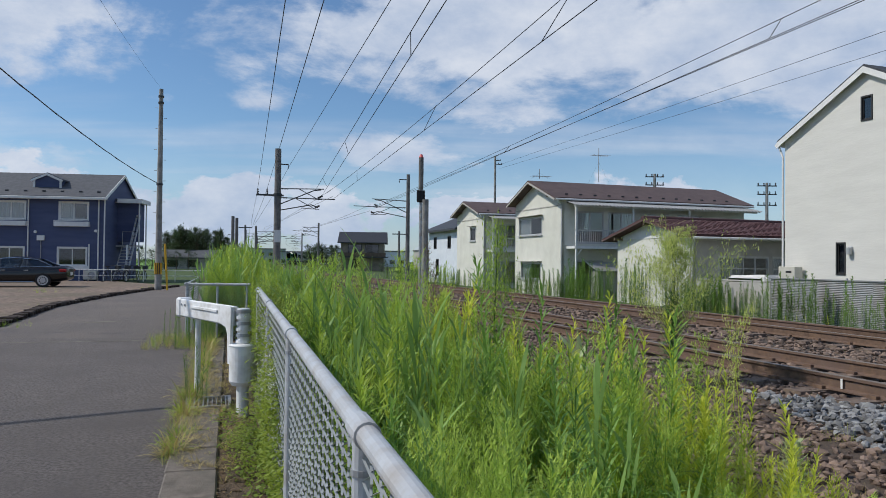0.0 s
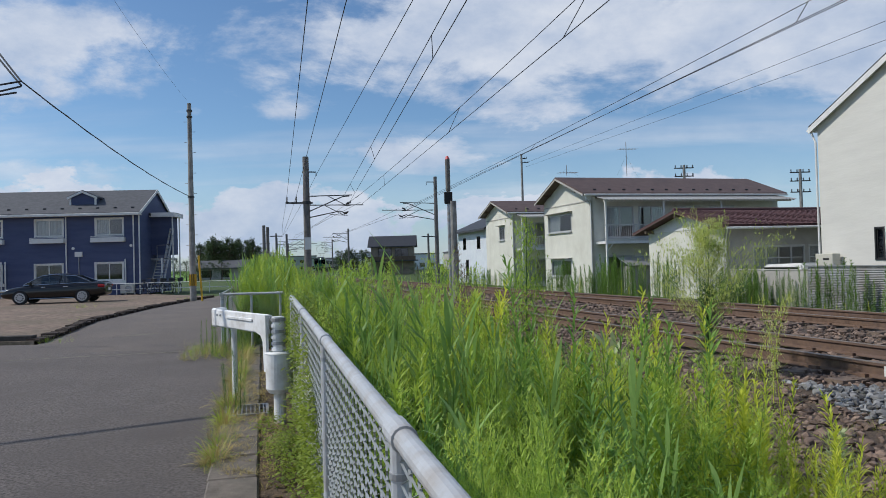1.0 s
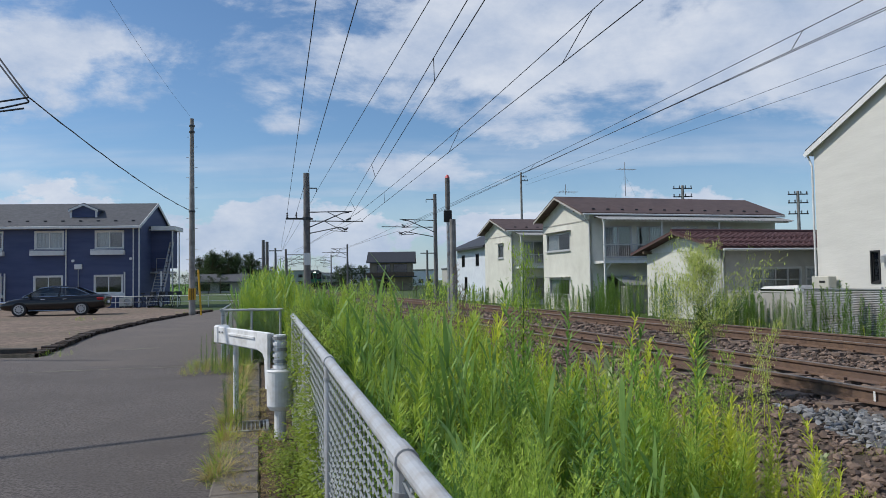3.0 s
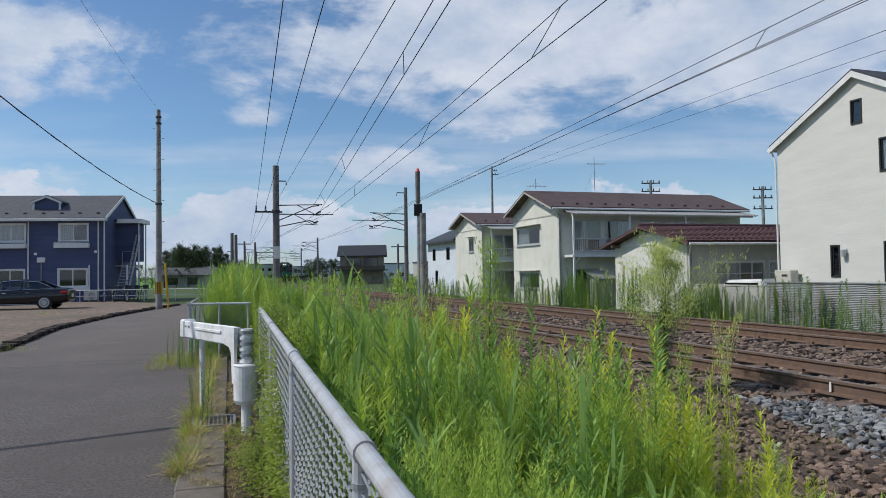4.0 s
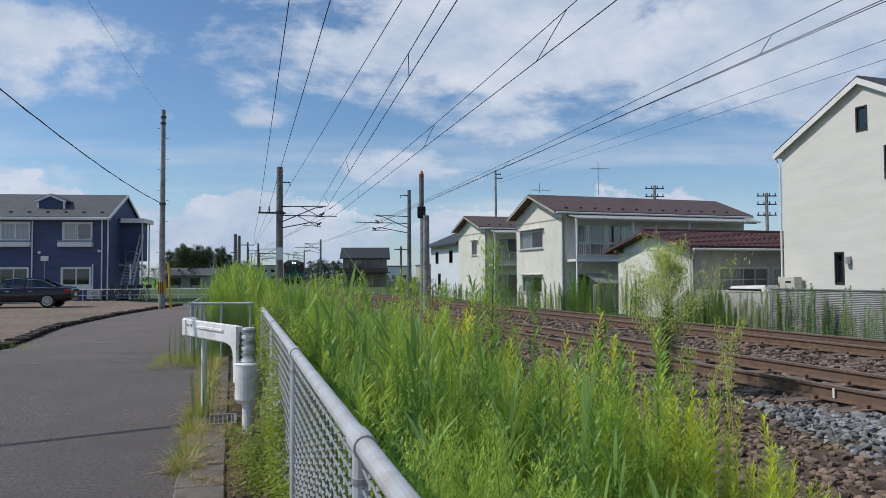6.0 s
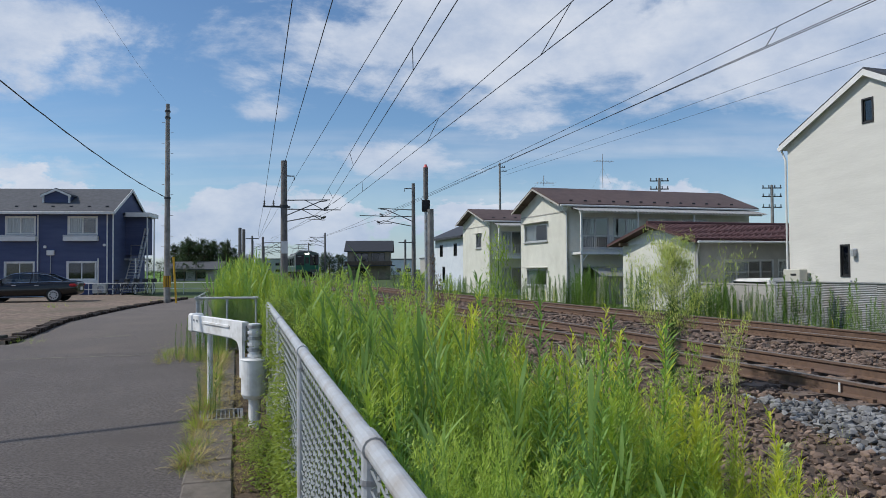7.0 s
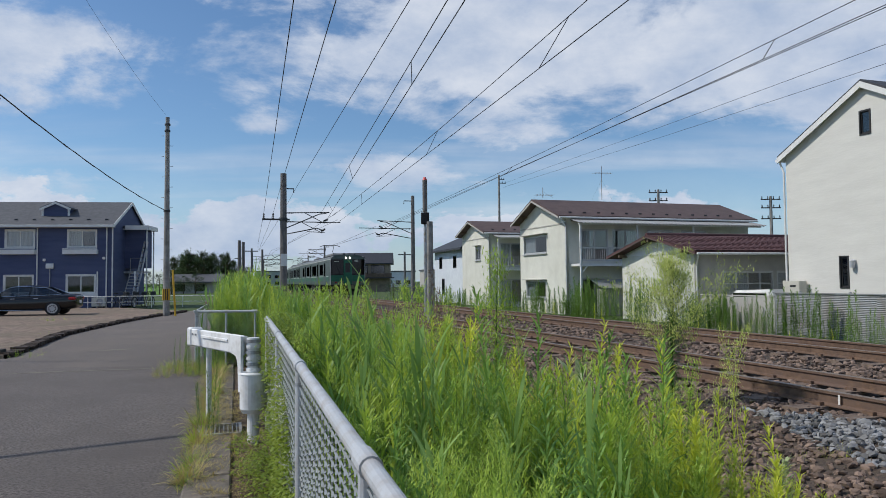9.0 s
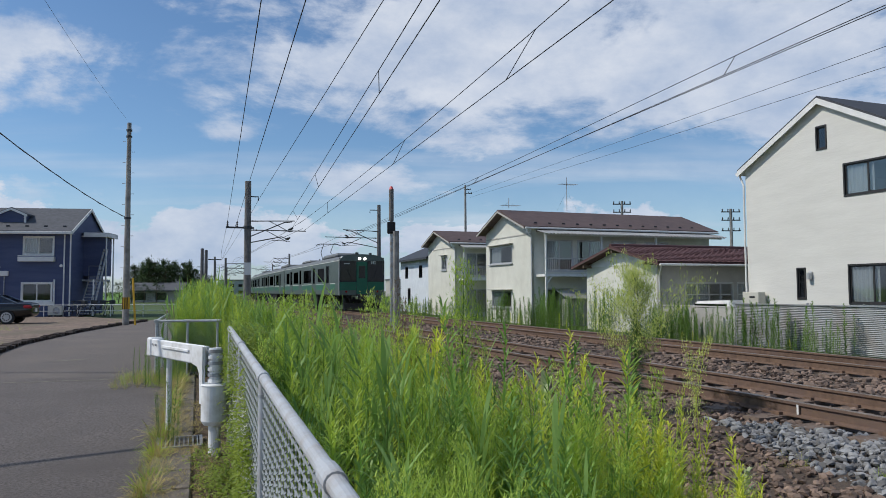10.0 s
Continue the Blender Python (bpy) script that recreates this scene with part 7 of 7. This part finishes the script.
def flowering_bush(h, spread, rnd, branches=60, flecks=95, stem_leaves=620):
    """Tall weed with a dark leafy stem and a wide crown of pale flower flecks."""
    g, leaf, fl = Greens(), Greens(), Greens()
    def axis(f):
        return np.array([0.05 * f, 0.02 * math.sin(4 * f), h * f])
    g.stem([axis(f) for f in (0, 0.25, 0.5, 0.75, 1)], 0.011)
    for i in range(stem_leaves):
        f = 0.05 + 0.6 * i / stem_leaves
        leaf.blade(axis(f), ray_dir(i * 2.4, rnd.uniform(-0.1, 0.8)), UPV, rnd.uniform(0.12, 0.22), 0.015, rnd.uniform(0.2, 0.6), 2)
    for i in range(branches):
        f = 0.34 + 0.62 * i / branches
        a = i * 2.4 + rnd.uniform(-0.4, 0.4)
        ln = spread * (1.2 - 0.75 * (f - 0.34) / 0.62) * rnd.uniform(0.45, 1.25) * (0.85 + 0.3 * math.sin(2 * a + 5 * f))
        d = ray_dir(a, rnd.uniform(0.55, 1.0))
        p0, p1 = axis(f), axis(f) + d * ln
        g.stem([p0, (p0 + p1) / 2 - np.array([0, 0, 0.02]), p1], 0.003)
        for k in range(34 if flecks > 60 else 14):
            q = p0 + (p1 - p0) * rnd.uniform(0.15, 1.0) + rnd.uniform(-0.03, 0.03, 3)
            leaf.blade(q, ray_dir(rnd.uniform(0, 6.3), rnd.uniform(0, 1.1)), UPV, rnd.uniform(0.04, 0.075), 0.010, 0.2, 1)
        for k in range(flecks):
            q = p0 + (p1 - p0) * rnd.uniform(0.45, 1.1) + rnd.normal(0, 0.035, 3)
            fl.blade(q, ray_dir(rnd.uniform(0, 6.3), rnd.uniform(0.2, 1.4)), UPV, rnd.uniform(0.026, 0.05), rnd.uniform(0.02, 0.032), 0.0, 1)
    return g.arrays(), leaf.arrays(), fl.arrays()


def special_plants():
    rnd = np.random.RandomState(21)
    a, b, c = flowering_bush(1.66, 0.76, rnd, 92)
    single_plant("flowering_weed", 2.45, 8.0, 0.08, (("stem", a, LEAF_DARK), ("foliage", b, LEAF_DARK), ("bloom", c, LEAF_YELLOW)), "tall dark-stemmed weed with pale yellow flowering crown")
    a, b, c = flowering_bush(1.95, 0.33, rnd, 56, 26, 220)
    single_plant("flowering_weed", 0.37, 6.0, -0.12, (("stem", a, LEAF_DARK), ("foliage", b, LEAF_BRIGHT), ("bloom", c, LEAF_BRIGHT)), "tall green horseweed standing above the belt")
    a, b, c = flowering_bush(1.5, 0.2, rnd, 34, 20, 120)
    single_plant("flowering_weed", -1.30, 11.0, -0.1, (("stem", a, LEAF_DARK), ("foliage", b, LEAF_BRIGHT), ("bloom", c, LEAF_BRIGHT)), "green weed rising beside the tracks")
    for x, y, h, m, lab in ((1.15, 5.0, 1.2, LEAF_LIME, "bright green leafy weed"), (1.0, 4.7, 0.85, LEAF_LIME, "bright green leafy weed"), (1.35, 5.2, 0.8, LEAF_BRIGHT, "bushy green weed near the stones"), (1.55, 5.0, 0.8, LEAF_LIME, "bushy green weed near the stones"), (0.35, 4.4, 1.15, LEAF_BRIGHT, "green leafy weed in the belt"), (0.15, 5.2, 1.25, LEAF_BRIGHT, "green leafy weed in the belt"), (1.40, 4.05, 0.86, LEAF_LIME, "bright green leafy weed near the stones"), (1.22, 3.6, 0.75, LEAF_BRIGHT, "bushy green weed near the stones"), (1.62, 4.6, 0.62, LEAF_LIME, "bushy green weed at the stones' edge"), (1.69, 3.8, 0.72, LEAF_PALE, "pale green furry weed among the stones"), (0.75, 3.4, 1.0, LEAF_BRIGHT, "green leafy weed in the belt")):
        sets = [("foliage", goldenrod(h, rnd, 190, 0.15, 0.013, 0.04), m)]
        f1, f2 = feathered(h * 0.98, rnd, 30, 0.16, 6)
        sets.append(("side_shoot", f1, m))
        sets.append(("bloom", f2, LEAF_YELLOW))
        single_plant("weed", x, y, -0.12, sets, lab)
    # pale variegated blades
    g = Greens()
    for i in range(34):
        g.blade(np.array([rnd.normal(0, 0.03), rnd.normal(0, 0.03), 0.55 + 0.35 * rnd.rand()]), ray_dir(rnd.uniform(0, 6.28), rnd.uniform(0.5, 1.3)), UPV, rnd.uniform(0.2, 0.36), 0.04, rnd.uniform(0.0, 0.4), 4)
    g.stem([(0, 0, 0), (0, 0, 0.5), (0.01, 0, 1.0)], 0.006)
    single_plant("pale_reed", 0.96, 5.5, -0.1, (("foliage", g.arrays(), LEAF_PALE),), "pale dried reed blades")
    # dead brown stalks
    for x, y, h in ((-0.22, 9.0, 1.85), (-0.14, 9.2, 1.6), (-0.02, 6.6, 1.15)):
        a, b = feathered(h, rnd, 40, 0.13, 20)
        single_plant("dead_weed", x, y, -0.12, (("stalk", a, LEAF_BROWN), ("seed_head", b, LEAF_BROWN)), "dead brown weed stalk")
    # thin leaning flowering shoots by the rail
    for x, y, lean in ((2.5, 6.9, 0.35), (2.72, 7.0, 0.18), (2.62, 6.6, -0.1)):
        g, fl = Greens(), Greens()
        pts = [np.array([lean * f * f, 0.05 * f, 1.0 * f]) for f in (0, 0.3, 0.6, 0.85, 1.05)]
        g.stem(pts, 0.004)
        for k in range(330):
            f = rnd.uniform(0.25, 1.05)
            q = np.array([lean * f * f, 0.05 * f, f]) + rnd.normal(0, 0.03, 3)
            fl.blade(q, ray_dir(rnd.uniform(0, 6.3), rnd.uniform(0, 1.3)), UPV, rnd.uniform(0.035, 0.065), rnd.uniform(0.018, 0.028), 0.1, 1)
        single_plant("weed_shoot", x, y, 0.05, (("stem", g.arrays(), LEAF_LIME), ("foliage", fl.arrays(), LEAF_YELLOW)), "thin shoot with pale yellow-green leaves")
    # large reed blades that stand out
    for x, y, h in ((-0.5, 7.0, 1.2), (-0.02, 6.3, 1.15), (0.62, 6.3, 1.3), (0.8, 5.0, 1.05), (-1.3, 7.9, 1.15), (-1.1, 6.6, 1.15), (-1.62, 8.0, 1.38), (-1.5, 7.5, 1.32), (-1.72, 8.6, 1.4), (-1.42, 7.1, 1.25), (0.72, 4.2, 0.95)):
        single_plant("reed", x, y, -0.1, (("foliage", reed(h, rnd, 12, 0.03), LEAF_REED),), "tall green reed with broad arching blades")
    # grass tufts among the stones
    for x, y, h, m in ((2.35, 5.6, 0.16, LEAF_BRIGHT), (3.1, 5.9, 0.2, LEAF_LIME), (3.5, 5.3, 0.18, LEAF_BRIGHT), (2.6, 4.6, 0.2, LEAF_DRY), (3.0, 7.9, 0.2, LEAF_LIME), (2.2, 4.3, 0.3, LEAF_DRY), (2.9, 4.4, 0.22, LEAF_LIME)):
        g = Greens()
        for j in range(6):
            g.put(V_TUFT[rnd.randint(6)], rnd.normal(0, 0.08), rnd.normal(0, 0.08), 0, rnd.uniform(0, 6.28), h * rnd.uniform(0.7, 1.3))
        L = x * math.cos(TURN) + y * math.sin(TURN)
        single_plant("grass_tuft", x, y, ground_height(L), (("foliage", g.arrays(), m),), "small grass tuft among the ballast stones")


special_plants()


# ---- trees and distance ----
def tree(x, y, h, spread, rnd, label, conifer=False, z=-0.3):
    root = thing("tree", pose(x, y, z), label, "tree", "far trees")
    bm = bmesh.new()
    tube(bm, [(0, 0, 0), (0.1, 0, h * 0.4), (0, 0, h * 0.85)], h * 0.03, 7, h * 0.008)
    part("trunk", bm, WOOD, root)
    for k in range(6):
        a = k * 2.4
        f = 0.35 + 0.07 * k
        bm = bmesh.new()
        tube(bm, [(0, 0, h * f), (spread * 0.6 * math.cos(a), spread * 0.6 * math.sin(a), h * (f + 0.16))], h * 0.01, 5, h * 0.003)
        part("limb", bm, WOOD, root)
    g = Greens()
    for c in range(34):
        f = rnd.uniform(0.25, 1.0)
        rr = spread * ((1.05 - f) if conifer else math.sin(math.pi * min(1, 0.12 + 0.86 * f)) ** 0.6) * rnd.uniform(0.3, 1.0)
        a = rnd.uniform(0, 6.28)
        cc = np.array([rr * math.cos(a), rr * math.sin(a), h * f])
        cr = spread * rnd.uniform(0.16, 0.34) * (0.6 if f > 0.85 else 1)
        for k in range(70):
            q = cc + rnd.normal(0, cr * 0.5, 3)
            g.blade(q, ray_dir(rnd.uniform(0, 6.28), rnd.uniform(-0.4, 1.0)), UPV, h * 0.06 * rnd.uniform(0.6, 1.5), h * 0.045, 0.2, 1)
    V, F = g.arrays()
    raw("crown", V, F, LEAF_TREE, root)
    return root


TR = np.random.RandomState(31)
for i in range(24):
    f = i / 23
    tree(-47.5 + 11.8 * f + TR.uniform(-0.6, 0.6), 118 + TR.uniform(-3, 8), TR.uniform(5.6, 7.3) * (0.75 if f > 0.93 else 1), TR.uniform(2.2, 3.0), TR, "dark green tree in a far grove", conifer=i % 3 == 0)
for i in range(5):
    tree(-43.5 + 1.4 * i, 104 + i, TR.uniform(2.6, 3.6), 1.6, TR, "pale green bushy tree before the grove")
for i in range(7):
    tree(-27.8 + 0.95 * i, 148 + TR.uniform(-4, 4), TR.uniform(4.4, 5.8), 1.9, TR, "round dark tree beyond the tracks")
for i in range(10):
    x, y, _ = along(70 + 9 * i, 17 + TR.uniform(0, 3))
    tree(x, y, TR.uniform(1.2, 2.2), 1.0, TR, "low green bush beside the line")


def far_block(x, y, w, d, h, material, label):
    root = thing("building", pose(x, y, -0.5, 0, 0, 12), label, "building", "far town buildings")
    cols, rows_ = max(2, int(w / 3.5)), max(1, int(h / 3.2))
    ops = [(0.8 + c * (w - 0.8) / cols, 1.0 + r * 3.1, 0.8 + c * (w - 0.8) / cols + (w - 0.8) / cols * 0.5, 2.4 + r * 3.1) for c in range(cols) for r in range(rows_) if 2.5 + r * 3.1 < h]
    part("wall", wall_bm(w, h, ops, 0.3), material, root)
    for a, b, c, e in ops:
        part("window", boxes((a, 0.1, b, c, 0.14, e)), GLASS_DARK, root)
    part("wall", boxes((0, 0.3, 0, 0.3, d, h)), material, root)
    part("wall", boxes((w - 0.3, 0.3, 0, w, d, h)), material, root)
    part("wall", boxes((0.3, d - 0.3, 0, w - 0.3, d, h)), material, root)
    part("roof", boxes((-0.3, -0.3, h, w + 0.3, d + 0.3, h + 0.4)), ROOF_GREY, root)


FAR_WALL = mat("far_grey_wall", (0.34, 0.36, 0.39), (0.28, 0.30, 0.33), 0.5, 0.9)
for x, y, w, h, m, lab in ((-88, 330, 16, 7, FAR_WALL, "grey block of flats in the far town"), (-70, 310, 12, 5.5, FAR_WALL, "low grey building in the far town"), (-62, 350, 14, 8, PALE_BLUE_WALL, "pale tall building in the far town"), (-50, 300, 14, 5, PALE_BLUE_WALL, "pale hall in the far town"), (-30, 260, 18, 5.5, PALE_BLUE_WALL, "pale hall beyond the tracks"), (-8, 240, 14, 5.5, GREY_WALL, "grey hall beyond the tracks"), (2, 150, 10, 6, GREY_WALL, "grey house beyond the tracks"), (-101, 320, 12, 7, GREY_WALL, "grey low house in the far town")):
    far_block(x, y, w, 10, h, m, lab)
simple_house(pose(-43.5, 112, -0.4, 0, 0, 4), 7.5, 6, 2.2, 3.2, GREY_WALL, ROOF_GREY, "small low farmhouse before the grove", [(1.0, 0.7, 1.6, 1.1), (4.0, 0.7, 1.6, 1.1)])
simple_house(on_track(25.0, 45.0, -0.5, 0), 16.0, 9, 4.6, 5.4, PALE_BLUE_WALL, TIN, "pale flat-roofed building behind the red roof", [(1.0, 2.8, 2.0, 1.2), (5.0, 2.8, 2.0, 1.2)])

# roof tiles, the many small pieces, last
roof_tile_rows(LOW_HOUSE, *LOW_ROOF)


def motions():
    move_train()


motions()
